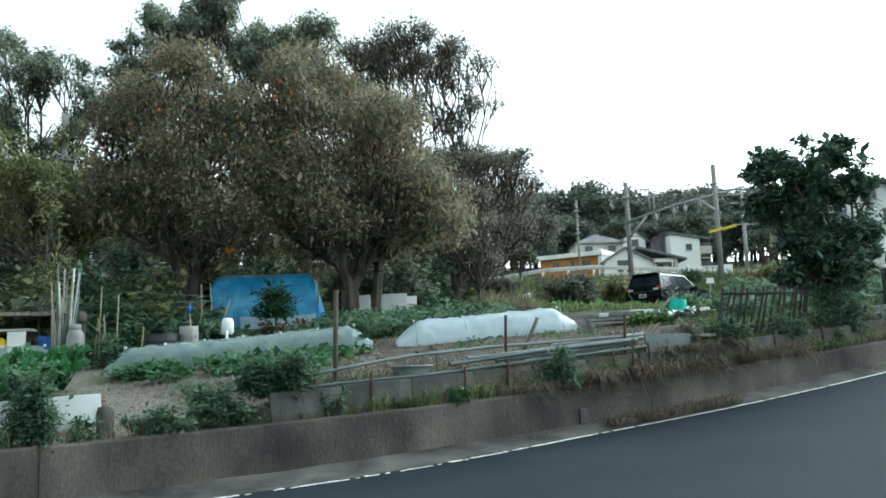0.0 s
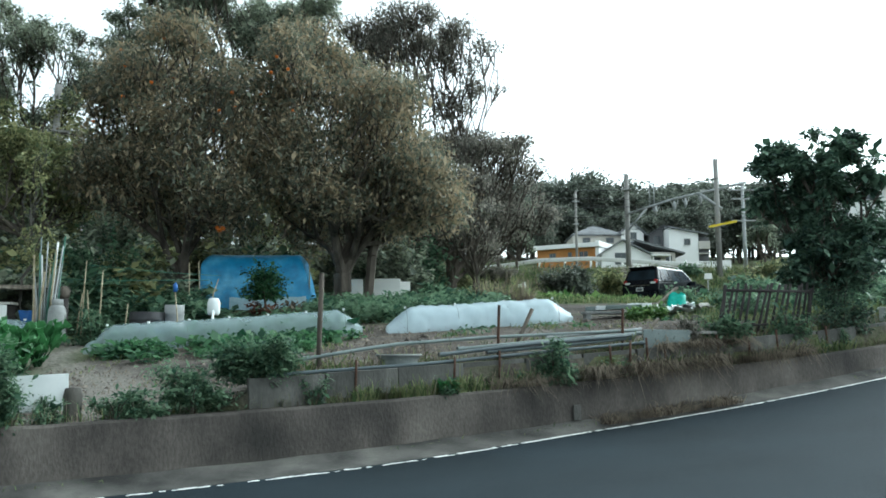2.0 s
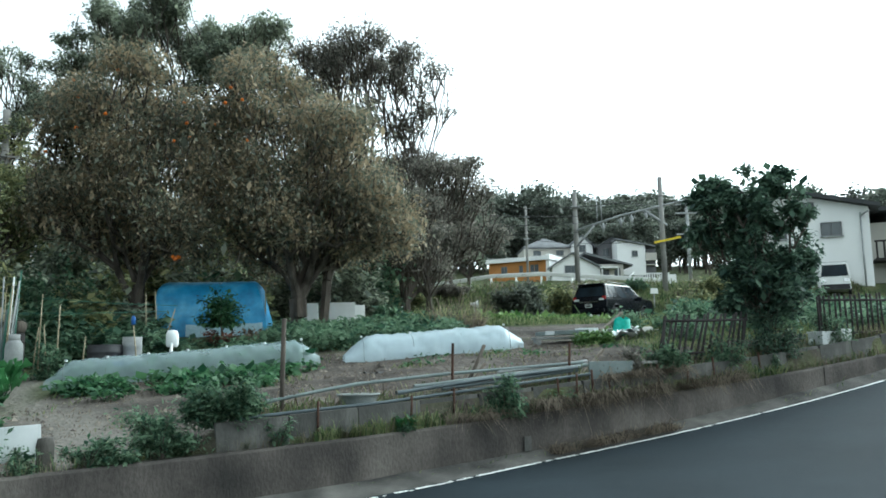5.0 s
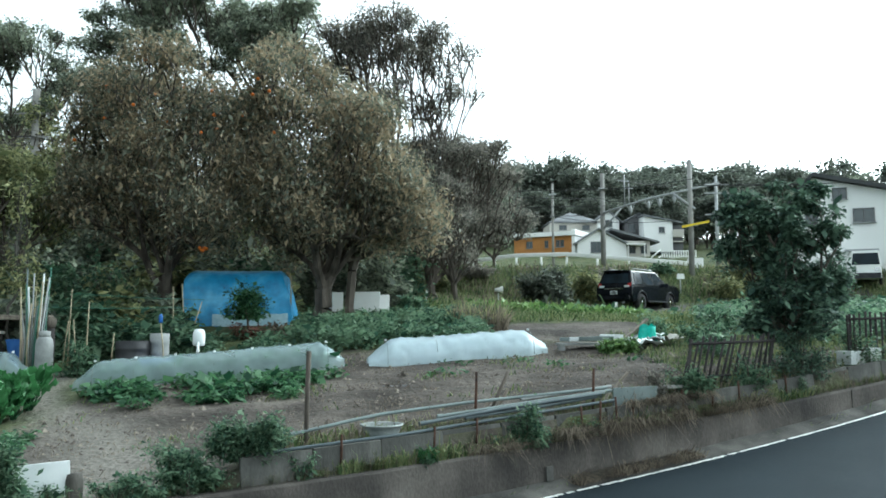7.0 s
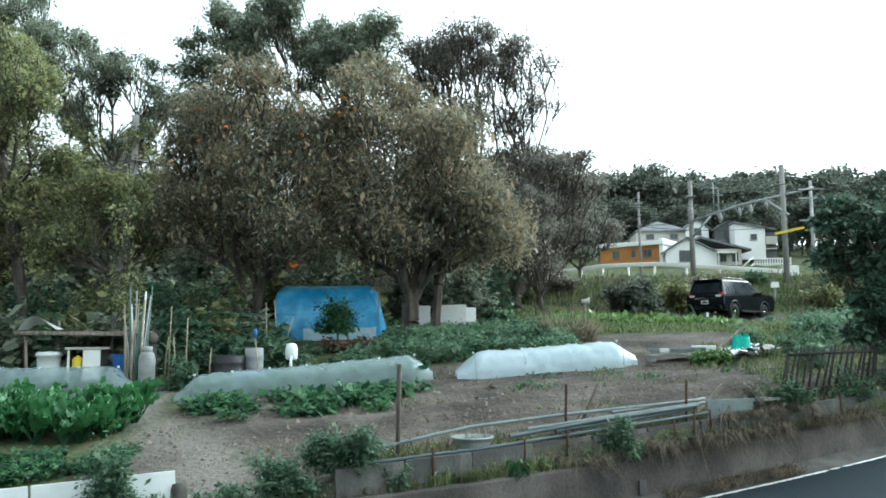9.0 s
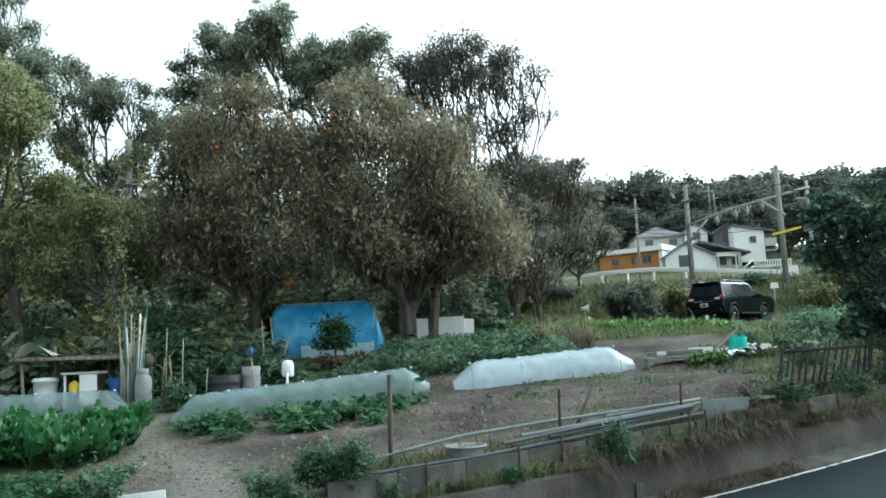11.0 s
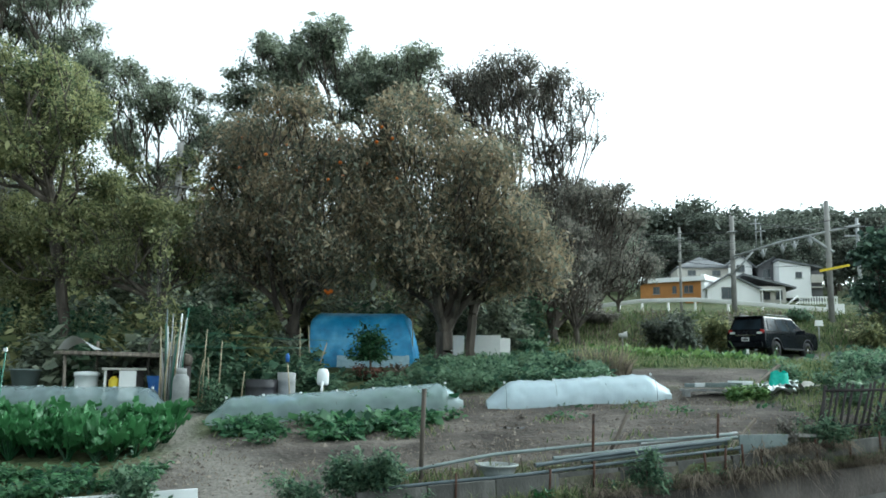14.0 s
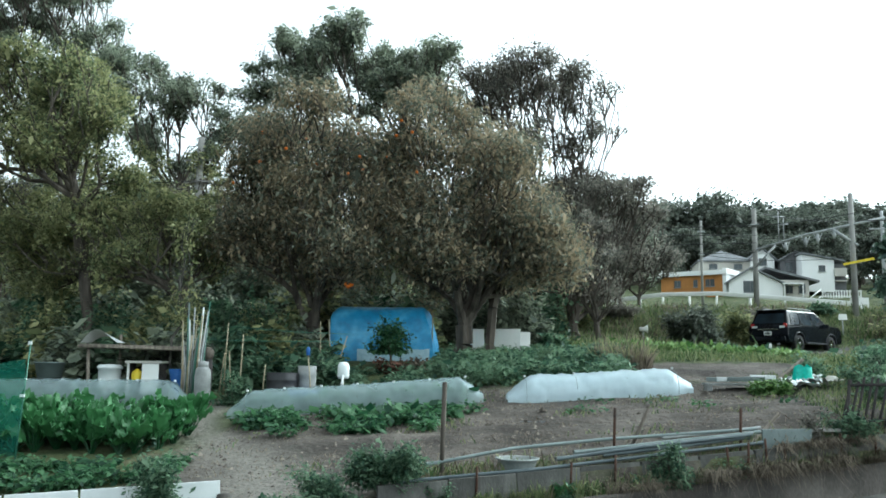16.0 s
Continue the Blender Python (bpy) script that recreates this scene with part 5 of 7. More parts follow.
# ---- tool shelter at the plot's edge ----
shed = thing("tool_shelter", "low open lean-to of weathered poles with a plank roof", "shelter")
for x, y, h in ((-12.55, 21.4, 1.35), (-9.85, 21.4, 1.3), (-12.3, 22.6, 1.5), (-9.9, 22.6, 1.5)):
    g = gz(x, y)
    part("post", Build().tube([(x + 0.05, y, g - 0.1), (x, y, g + h * 0.5), (x - 0.03, y, g + h)], [0.05, 0.045, 0.045], 8), WOODGREY, shed)
zr = gz(-11, 21.4) + 1.37
for k in range(7):
    part("roof_plank", Build().box((-11.2 + 0.02 * (k % 3), 21.3 + 0.22 * k, zr + 0.004 * k), (3.1, 0.2, 0.035), Matrix.Rotation(radians(0.8), 3, "Y")), WOODGREY, shed, bevel=0.005)
part("front_beam", Build().tube([(-12.8, 21.25, zr - 0.02), (-11, 21.22, zr - 0.05), (-9.7, 21.25, zr - 0.08)], 0.04, 8), WOODGREY, shed)
sheet = Build().grid([[(-12.75 + 1.3 * u, 21.3 + 0.5 * v, zr + 0.08 + 0.5 * math.sin(math.pi * min(1, u * 1.25)) * (1 - 0.5 * v) * (1 - 0.75 * u)) for v in (0, 0.5, 1)] for u in [k / 10 for k in range(11)]])
single("folded_sheet", sheet, WHITEPLASTIC, "white plastic sheet folded on the shelter roof", "plastic sheet")


def cabinet():
    ob = thing("small_cabinet", "white-doored low cabinet standing under the shelter", "cabinet", (-11.0, 21.7, gz(-11.0, 21.7)), 2)
    part("top", Build().box((0, 0, 0.9), (1.02, 0.6, 0.06)), CREAM, ob, bevel=0.01)
    part("body", Build().box((0.42, 0.02, 0.46), (0.04, 0.5, 0.82)).box((-0.42, 0.02, 0.46), (0.04, 0.5, 0.82)).box((0, 0.26, 0.46), (0.84, 0.03, 0.82)).box((0, 0.02, 0.06), (0.84, 0.5, 0.04)).box((0, 0.02, 0.4), (0.8, 0.48, 0.03)), WOODDARK, ob)
    part("door", Build().box((0.2, -0.26, 0.46), (0.46, 0.03, 0.8)), WHITEPAINT, ob, bevel=0.006)
    part("post", Build().box((-0.42, -0.25, 0.44), (0.05, 0.05, 0.86)), WHITEPAINT, ob)


cabinet()
single("yellow_can", Build().lathe([(0.0, 0), (0.13, 0), (0.14, 0.05), (0.14, 0.2), (0.1, 0.26), (0.05, 0.28), (0.05, 0.31), (0, 0.31)]).tube([(0.12, 0, 0.12), (0.24, 0, 0.28)], [0.03, 0.018], 8), YELLOW, "yellow watering can in the cabinet", "watering can", (-11.2, 21.52, gz(-11.2, 21.6) + 0.42))
single("lidded_bin", Build().lathe([(0, 0), (0.27, 0), (0.29, 0.4), (0.3, 0.72), (0.33, 0.73), (0.33, 0.8), (0.28, 0.84), (0, 0.86)]), WHITEPLASTIC, "pale lidded plastic bin under the shelter", "bin", (-12.0, 21.55, gz(-12, 21.55)))
single("blue_sheet", Build().grid([[(0.35 * u + 0.1 * v, 0.1 * math.sin(3 * u + 2 * v), 0.75 * (1 - v)) for v in [k / 6 for k in range(7)]] for u in [k / 6 for k in range(7)]]), BLUEPL, "dark blue sheet hanging under the shelter", "plastic sheet", (-10.35, 21.6, gz(-10.3, 21.6)))


def gas_cylinder(x, y, z, label):
    ob = thing("gas_cylinder", label, "gas cylinder", (x, y, z))
    part("body", Build().lathe([(0.0, 0.02), (0.17, 0.0), (0.2, 0.06), (0.205, 0.2), (0.205, 0.78), (0.19, 0.9), (0.13, 0.98), (0.05, 1.01), (0, 1.01)], sides=24), GREYPL, ob)
    part("collar", Build().lathe([(0.11, 0.96), (0.13, 0.97), (0.13, 1.12), (0.11, 1.12), (0.11, 0.96)]), GREYPL, ob)
    part("valve", Build().tube([(0, 0, 1.0), (0, 0, 1.1)], 0.03, 8).tube([(0, 0, 1.1), (0, 0, 1.13)], 0.05, 8), STEELGREY, ob)


gas_cylinder(-9.0, 20.75, gz(-9.0, 20.75) - 0.02, "grey-painted gas cylinder standing at the path")
single("clay_pot", Build().lathe([(0, 0), (0.1, 0), (0.14, 0.1), (0.15, 0.2), (0.11, 0.26), (0.06, 0.3)]), BARK, "dark round pot behind the gas cylinder", "pot", (-9.15, 21.4, gz(-9.15, 21.4) + 1.05))
single("pot_stand", Build().tube([(0, 0, -0.1), (0, 0, 1.05)], 0.12, 8), WOODDARK, "dark stump holding a pot", "stump", (-9.15, 21.4, gz(-9.15, 21.4)))
# Canes leaning together.
rng0 = np.random.default_rng(5)
for k in range(16):
    bx, by = -9.55 + 0.03 * k + rng0.normal(0, 0.03), 20.85 + rng0.normal(0, 0.08)
    h = 1.6 + 1.1 * rng0.random()
    single("garden_cane", Build().tube([(0, 0, -0.05), (0.03 * (k - 6) / 6 + rng0.normal(0, 0.03), 0.05, h * 0.5), (0.055 * (k - 7) / 3 + rng0.normal(0, 0.04), 0.08, h)], 0.016 + 0.008 * rng0.random(), 6),
           (BAMBOO, STEELGREY, PIPE, GREENCANE, WOODGREY, WHITEPLASTIC)[k % 6], "garden cane leaning in a bundle of canes and pipes", "cane", (bx, by, gz(bx, by)), 0, "bundled canes")
for x, y, h, lean in ((-8.95, 22, 1.95, 0.05), (-8.1, 21, 1.75, 0.03), (-6.2, 21, 1.15, -0.12), (-6.86, 24, 1.7, -0.05), (-6.7, 24.5, 1.7, -0.1), (-6.5, 24.4, 1.2, 0.3), (-7.6, 21.3, 0.9, 0.05), (-8.7, 21.9, 1.2, -0.1), (-9.15, 22.2, 1.1, 0.1), (-10.0, 22.3, 2.1, 0.06)):
    single("bamboo_stake", Build().tube([(0, 0, -0.1), (lean * 0.4, 0, h * 0.5), (lean, 0.02, h)], [0.02, 0.018, 0.014], 6), BAMBOO, "thin bamboo stake standing upright in the plot", "stake", (x, y, gz(x, y)), 0, "bamboo stakes")
for a, b in (((-10.1, 22, 3.11), (-5.9, 22.4, 3.1)), ((-8.9, 22, 3.46), (-6.0, 23.9, 3.35))):
    single("green_crossbar", Build().tube([a, tuple((np.array(a) + np.array(b)) / 2 - np.array([0, 0, 0.03])), b], 0.009, 6), GREENCANE, "thin green cane tied across the stakes", "cane", group="crossbars")
single("blue_bottle", Build().lathe([(0, 0), (0.05, 0), (0.055, 0.16), (0.02, 0.22), (0, 0.22)]), BLUEPL, "blue bottle upturned on a stake", "bottle", (-6.32, 21.02, gz(-6.2, 21) + 1.14))


def watering_can():
    ob = thing("watering_can", "white plastic watering can hung upside down on a stake", "watering can", (-5.35, 20.9, gz(-5.35, 20.9) + 0.55), 100)
    part("body", Build().lathe([(0, 0), (0.12, 0.0), (0.15, 0.06), (0.15, 0.3), (0.11, 0.4), (0, 0.42)]), WHITEPLASTIC, ob)
    part("spout", Build().tube([(-0.1, 0, 0.12), (-0.22, 0, -0.02), (-0.3, 0, -0.16)], [0.035, 0.028, 0.04], 8), WHITEPLASTIC, ob)
    part("handle", Build().tube([(0.1, 0, 0.36), (0.24, 0, 0.34), (0.25, 0, 0.16), (0.13, 0, 0.08)], 0.018, 8), WHITEPLASTIC, ob)
    part("stake", Build().tube([(0.0, 0, -0.65), (0, 0, 0.02)], 0.02, 6), BAMBOO, ob)


watering_can()
for x, y, r, h, m, lab in ((-7.2, 21.7, 0.42, 0.62, BLACKPL, "dark round drum among the weeds"), (-6.6, 21.9, 0.24, 0.75, GREYPL, "grey dented can beside the drum")):
    single("drum", Build().lathe([(0, 0), (r, 0), (r, h * 0.3), (r * 1.03, h * 0.33), (r, h * 0.36), (r, h * 0.66), (r * 1.03, h * 0.7), (r, h * 0.73), (r, h), (r * 0.92, h), (r * 0.9, h - 0.05), (0, h - 0.06)]), m, lab, "drum", (x, y, gz(x, y)), 0, "drums")
single("blue_tray", Build().box((0, 0, 0.1), (0.9, 0.4, 0.2)), BLUEPL, "blue plastic tray behind the clear tunnel", "tray", (-6.5, 21.4, gz(-6.5, 21.4)), 8, bevel=0.03)

# ---- green net by the near plot ----
net = thing("net_fence", "green garden net on a thin green post", "net")
x, y = -10.05, 15.0
part("post", Build().tube([(x - 0.07, y, gz(x, y) - 0.2), (x + 0.08, y, gz(x, y) + 2.25)], 0.014, 8), GREENCANE, net)
part("tie", Build().box((x, y - 0.02, gz(x, y) + 1.2), (0.09, 0.03, 0.05)), WHITEPLASTIC, net)
part("tie", Build().box((x + 0.08, y - 0.02, gz(x, y) + 2.2), (0.07, 0.03, 0.06)), WHITEPLASTIC, net)
part("mesh_sheet", Build().grid([[(x - 0.03 - 3.4 * u, y - 0.15 * u + 0.06 * math.sin(u * 20 + v * 2), gz(x, y) + 0.05 + v * (1.85 - 0.25 * math.sin(math.pi * u))) for v in [k / 8 for k in range(9)]] for u in [k / 30 for k in range(31)]]), GREENNET, net)
single("plastic_tub", Build().lathe([(0, 0), (0.3, 0), (0.38, 0.4), (0.4, 0.4), (0.4, 0.43), (0.36, 0.43), (0.3, 0.06), (0, 0.05)]), PIPE, "pale grey-green tub behind the net", "tub", (-13.6, 21.3, gz(-13.6, 21.3) + 0.5))
single("tub_stand", Build().box((0, 0, 0.24), (0.8, 0.6, 0.5)), WOODDARK, "dark crate under a pale tub", "crate", (-13.6, 21.3, gz(-13.6, 21.3)), 5, bevel=0.01)

# ---- on the wall: posts, pipes, basin, board ----
def rusty_post(s, d, top, r, lean, label, mat):
    x, y = on_wall(s, d)
    g = gz(x, y)
    single("fence_post", Build().tube([(0, 0, -0.25), (lean * 0.5, 0, (top - g) * 0.5), (lean, 0, top - g)], r, 8), mat, label, "post", (x, y, g), 0, "old fence posts")


rusty_post(-1.33, 0.45, 2.28, 0.034, 0.035, "weathered dark wooden post beside the pipes", BARK)
rusty_post(1.1, 0.45, 1.92, 0.022, 0.03, "rusted thin steel post at the pipe heap", RUST)
rusty_post(3.12, 0.45, 1.92, 0.022, 0.03, "dark rusted steel post near the board", RUST)
for (s, d, ds, h, lab) in ((1.45, 0.7, 0.36, 0.42, "weathered wooden stake leaning over the pipes"), (3.6, 0.8, 0.5, 0.4, "grey wooden stake leaning near the board"), (1.3, 0.75, 0.25, 0.3, "short wooden stake leaning over the pipes")):
    x, y = on_wall(s, d)
    x2, y2 = on_wall(s + ds, d + 0.1)
    g = gz(x, y)
    single("leaning_stake", Build().box((0, 0, 0), (0.05, 0.035, math.hypot(math.hypot(x2 - x, y2 - y), h) + 0.12), Matrix(((1, 0, 0), (0, 1, 0), (0, 0, 1)))), WOODGREY, lab, "stake", group="leaning stakes", bevel=0.004)
    bpy.context.view_layer.update()
    ob = bpy.data.objects[[o.name for o in scene.collection.objects if o.name.startswith("leaning_stake")][-1]]
    dvec = Vector((x2 - x, y2 - y, h))
    ob.matrix_basis = Matrix.Translation(Vector((x, y, g)) + dvec * 0.5 + Vector((0, 0, 0.02))) @ dvec.to_track_quat("Z", "Y").to_matrix().to_4x4()


single("leaning_stake", Build().tube([(1.16, 13.56, 1.25), (1.47, 13.71, 1.89)], 0.03, 7), BARK, "weathered wooden stake leaning across the pipes", "stake", group="leaning stakes")


def pipe(label, pts, r, mat):
    ob = thing("plastic_pipe", label, "pipe", group="stacked pipes")
    P = [(*on_wall(s, d), z) for s, d, z in pts]
    part("tube", Build().tube(P, r, 10, caps=False), mat, ob)
    for e, f in ((P[0], P[1]), (P[-1], P[-2])):
        e, f = Vector(e), Vector(f)
        n = (e - f).normalized()
        part("coupling", Build().tube([e - n * 0.09, e + n * 0.02], r * 1.25, 10, caps=False), mat, ob)


def top_z(s):
    return float(wall_z(s)) + 0.40


pipe("long pale green-grey pipe lying kinked over a basin", [(-1.52, 0.42, 1.15), (-0.6, 0.48, 1.3), (-0.3, 0.5, 1.345), (1.0, 0.5, 1.45), (3.4, 0.5, 1.58)], 0.025, PIPE)
pipe("blue-grey pipe lying along the wall top", [(-1.95, 0.24, top_z(-1.95) + 0.0), (0.0, 0.24, top_z(0.0) + 0.02), (1.6, 0.27, top_z(1.6) + 0.06), (3.4, 0.3, top_z(3.4) + 0.08)], 0.025, PIPEDARK)
pipe("blue-grey pipe stacked on other pipes", [(0.2, 0.3, 1.2), (1.5, 0.33, 1.35), (3.3, 0.4, 1.5)], 0.028, PIPEDARK)
pipe("grey pipe stacked on other pipes", [(0.5, 0.38, 1.28), (1.8, 0.4, 1.4), (3.45, 0.45, 1.535)], 0.026, PIPE)
pipe("blue-grey pipe at the bottom of the stack", [(0.9, 0.33, 1.24), (2.2, 0.38, 1.35), (3.3, 0.44, 1.46)], 0.028, PIPEDARK)
pipe("thin grey pipe resting on the pipe stack", [(1.9, 0.5, 1.46), (3.5, 0.52, 1.6)], 0.022, STEELGREY)
bx, by = on_wall(-0.28, 0.5)
single("basin", Build().lathe([(0, 0.0), (0.2, 0.0), (0.26, 0.1), (0.29, 0.19), (0.32, 0.195), (0.32, 0.215), (0.275, 0.215), (0.245, 0.1), (0.19, 0.03), (0, 0.02)], sides=28), material("grey_white_basin", [(0.16, 0.18, 0.175), (0.3, 0.32, 0.31)], 4.0, 0.6, 0.2, 30), "grey-white round plastic basin on the wall", "basin", (bx, by, gz(bx, by) + 0.02))
x, y = on_wall(3.82, 0.3)
single("leaning_board", Build().box((0, 0, 0.22), (0.95, 0.03, 0.46)), PIPE, "pale green-grey board standing on the wall", "board", (x, y, float(wall_z(3.82)) + 0.2), WALL_TURN, bevel=0.006)
x, y = on_wall(4.6, 0.4)
single("grey_plank", Build().box((0, 0, 0.03), (0.9, 0.16, 0.05)), POLECONC, "grey plank lying on the panel wall", "plank", (x, y, float(wall_z(4.6)) + 0.52), WALL_TURN, bevel=0.006)


def slat_fence(label, s0, s1, d, base, height, count, lean, seed, mat):
    ob = thing("slat_fence", label, "fence", group="slat fences")
    rng = np.random.default_rng(seed)
    for k in range(count):
        s = s0 + (s1 - s0) * k / (count - 1)
        x, y = on_wall(s, d)
        dx, dy = 0.894, 0.447
        h = height * (1 + rng.normal(0, 0.03))
        l = lean + rng.normal(0, 0.03)
        z = base + 0.055 * (s - s0)
        part("slat", Build().tube([(x, y, z - 0.1), (x + l * dx, y + l * dy, z + h)], 0.023, 6), mat, ob)
    r0, r1 = on_wall(s0 + lean * 0.7, d - 0.02), on_wall(s1 + lean * 0.7, d - 0.02)
    z0, z1 = base + height * 0.88, base + height * 0.88 + 0.055 * (s1 - s0) * 0.4
    part("top_rail", Build().tube([(*r0, z0), (*r1, z1)], 0.028, 6), mat, ob)
    b0, b1 = on_wall(s0, d - 0.02), on_wall(s1, d - 0.02)
    part("bottom_rail", Build().tube([(*b0, base + 0.06), (*b1, base + 0.055 * (s1 - s0) + 0.06)], 0.024, 6), mat, ob)
    for s in (s0 + 0.1, s1):
        x, y = on_wall(s, d + 0.04)
        part("post", Build().tube([(x, y, base - 0.3), (x + lean * 0.5, y, base + height)], 0.03, 8), mat, ob)


slat_fence("dark slatted fence panel leaning to one side", 4.98, 6.93, 0.55, 1.6, 0.78, 15, 0.26, 9, WOODDARK)
slat_fence("dark slatted fence behind the bushy tree", 9.0, 13.0, 0.5, 1.95, 0.9, 26, 0.0, 10, WOODDARK)
for s, sc in ((9.1, 1.0), (9.6, 0.8)):
    x, y = on_wall(s, 0.55)
    single("foam_box", Build().box((0, 0, 0.12), (0.5 * sc, 0.32, 0.24)).box((0, 0, 0.25), (0.54 * sc, 0.36, 0.04)), WHITEPLASTIC, "white foam box on the wall top", "box", (x, y, gz(x, y) + 0.0), WALL_TURN + 5, "foam boxes", bevel=0.01)


# ---- white trough in the near corner ----
trough = thing("white_trough", "long white plastic sheet edging round a raised bed", "bed edging")
for k in range(5):
    s = -7.4 + 0.76 * k
    x, y = on_wall(s, 0.55)
    part("sheet", Build().box((x, y, 0.62 + 0.045 * k * 0.8), (0.82, 0.03, 0.42), Matrix.Rotation(radians(WALL_TURN), 3, "Z") @ Matrix.Rotation(-0.04, 3, "Y")), WHITEPLASTIC, trough, bevel=0.008)
single("stump", Build().lathe([(0, 0.4), (0.09, 0.39), (0.11, 0.3), (0.1, 0.1), (0.13, -0.1)], sides=12), BARKPALE, "short pale stump beside the path", "stump", (*on_wall(-3.95, 0.55), gz(*on_wall(-3.95, 0.55))))

# ---- scraps on the bare soil ----
def scrap_heap():
    rng = np.random.default_rng(17)
    for k in range(6):
        x, y = 3.75 + 0.2 * k, 20.9 + rng.normal(0, 0.1)
        single("tray", Build().box((0, 0, 0.05), (0.5, 0.3, 0.05)).box((0, 0.14, 0.09), (0.5, 0.03, 0.06)).box((0, -0.14, 0.09), (0.5, 0.03, 0.06)), WHITEPLASTIC if k % 2 else PIPE, "pale plastic tray lying on low supports", "tray", (x, y, gz(x, y) + 0.16 + 0.02 * (k % 3)), rng.uniform(-20, 20), "pale trays", bevel=0.01)
    single("low_bench", Build().box((0, 0, 0.12), (1.6, 0.5, 0.05)).box((-0.7, 0, 0.04), (0.12, 0.4, 0.16)).box((0.7, 0, 0.04), (0.12, 0.4, 0.16)), GREYPL, "low grey bench of boards holding trays", "bench", (4.2, 20.9, gz(4.2, 20.9)), 2, bevel=0.008)
    for k in range(9):
        x, y = 5.15 + 1.15 * rng.random(), 20.7 + rng.normal(0, 0.2)
        rows = [[(0.5 * u - 0.25, 0.4 * v - 0.2, 0.1 + 0.16 * noise.noise((u * 3 + k, v * 3, k * 2.3))) for v in [j / 6 for j in range(7)]] for u in [j / 7 for j in range(8)]]
        single("plastic_sheet_scrap", Build().grid(rows), (WHITEPLASTIC, WHITEPLASTIC, PIPE, CREAM)[k % 4], "crumpled pale plastic sheet in a heap", "plastic sheet", (x, y, gz(x, y) + 0.05 + 0.1 * rng.random()), rng.uniform(0, 180), "plastic scraps")
    g = gz(5.6, 20.8)
    bag = [[(0.26 * math.cos(a) * (1 - 0.3 * v) * (1 + 0.15 * noise.noise((math.cos(a) * 2, math.sin(a) * 2, v * 3))), 0.2 * math.sin(a) * (1 - 0.3 * v), 0.4 * v + 0.1 * noise.noise((math.cos(a) * 2.5, math.sin(a) * 2.5 + v * 2, 1)) * (0.3 + v)) for a in [2 * math.pi * j / 16 for j in range(17)]] for v in [i / 7 for i in range(8)]]
    single("turquoise_bag", Build().grid(bag), TURQ, "crumpled turquoise plastic bag on the scrap heap", "bag", (5.62, 20.8, g + 0.1))
    single("leaning_plank", Build().box((0, 0, 0), (0.05, 0.14, 1.0), Matrix.Rotation(0.9, 3, "Y")), WOODGREY, "grey plank leaning on the scrap heap", "plank", (5.3, 20.9, g + 0.36), 15, bevel=0.006)
    single("dark_cloth", Build().grid([[(0.5 * u, 0.12 * v, 0.03 + 0.05 * noise.noise((u * 6, v * 3, 4))) for v in (0, 0.5, 1)] for u in [j / 8 for j in range(9)]]), BLACKPL, "black scrap lying on the bare soil", "cloth", (-0.7, 16.6, gz(-0.5, 16.6) + 0.03), 5)


scrap_heap()
# White floodlight on a stick and small markers on the bank.
lamp = thing("white_floodlight", "white lamp head on a short stick at the bank", "lamp", (3.5, 38, gz(3.5, 38) + 0.1), 0)
part("stick", Build().tube([(0, 0, -0.1), (0, 0, 0.75)], 0.03, 8), STEELGREY, lamp)
h = part("head", Build().lathe([(0, -0.2), (0.1, -0.2), (0.12, 0.05), (0.2, 0.2), (0.22, 0.24), (0, 0.26)], sides=14), WHITEPAINT, lamp)
h.matrix_basis = Matrix.Translation((0, 0, 0.78)) @ Matrix.Rotation(radians(88), 4, "Y") @ Matrix.Scale(0.8, 4)
for x, y in ((0.3, 38.5), (-0.6, 33), (8.6, 37.2)):
    single("white_marker", Build().box((0, 0, 0.3), (0.1, 0.1, 0.6)), WHITEPAINT, "small white marker post in the grass", "marker", (x, y, gz(x, y)), 0, "markers", bevel=0.01)
single("concrete_slab", Build().box((0, 0, 0.08), (2.0, 0.5, 0.22)), POLECONC, "pale concrete slab at the edge of the track", "slab", (6.7, 31.5, gz(6.7, 31.5)), 2, bevel=0.02)
tr = Build().grid([[(x, y + w, gz(x, y + w) + 0.03) for w in (0, 0.8, 1.6, 2.4)] for x, y in [(8.0 + 1.2 * k, 38.6 + 0.35 * k) for k in range(14)]])
tagged(part("track", tr, DIRT), "bare gravel track on which the car stands", "track", kind="structure")
single("white_car_top", Build().prism([(-0.18, 0), (0.22, 0), (0.18, 0.28), (-0.15, 0.28)], -0.05, 0.05), WHITEPAINT, "small white sign beyond the car", "sign", (13.5, 43.8, gz(13.5, 43.8) + 0.75))
single("sign_post", Build().tube([(0, 0, -0.1), (0, 0, 0.76)], 0.03, 6), STEELGREY, "short post under the white sign", "post", (13.5, 43.8, gz(13.5, 43.8)))

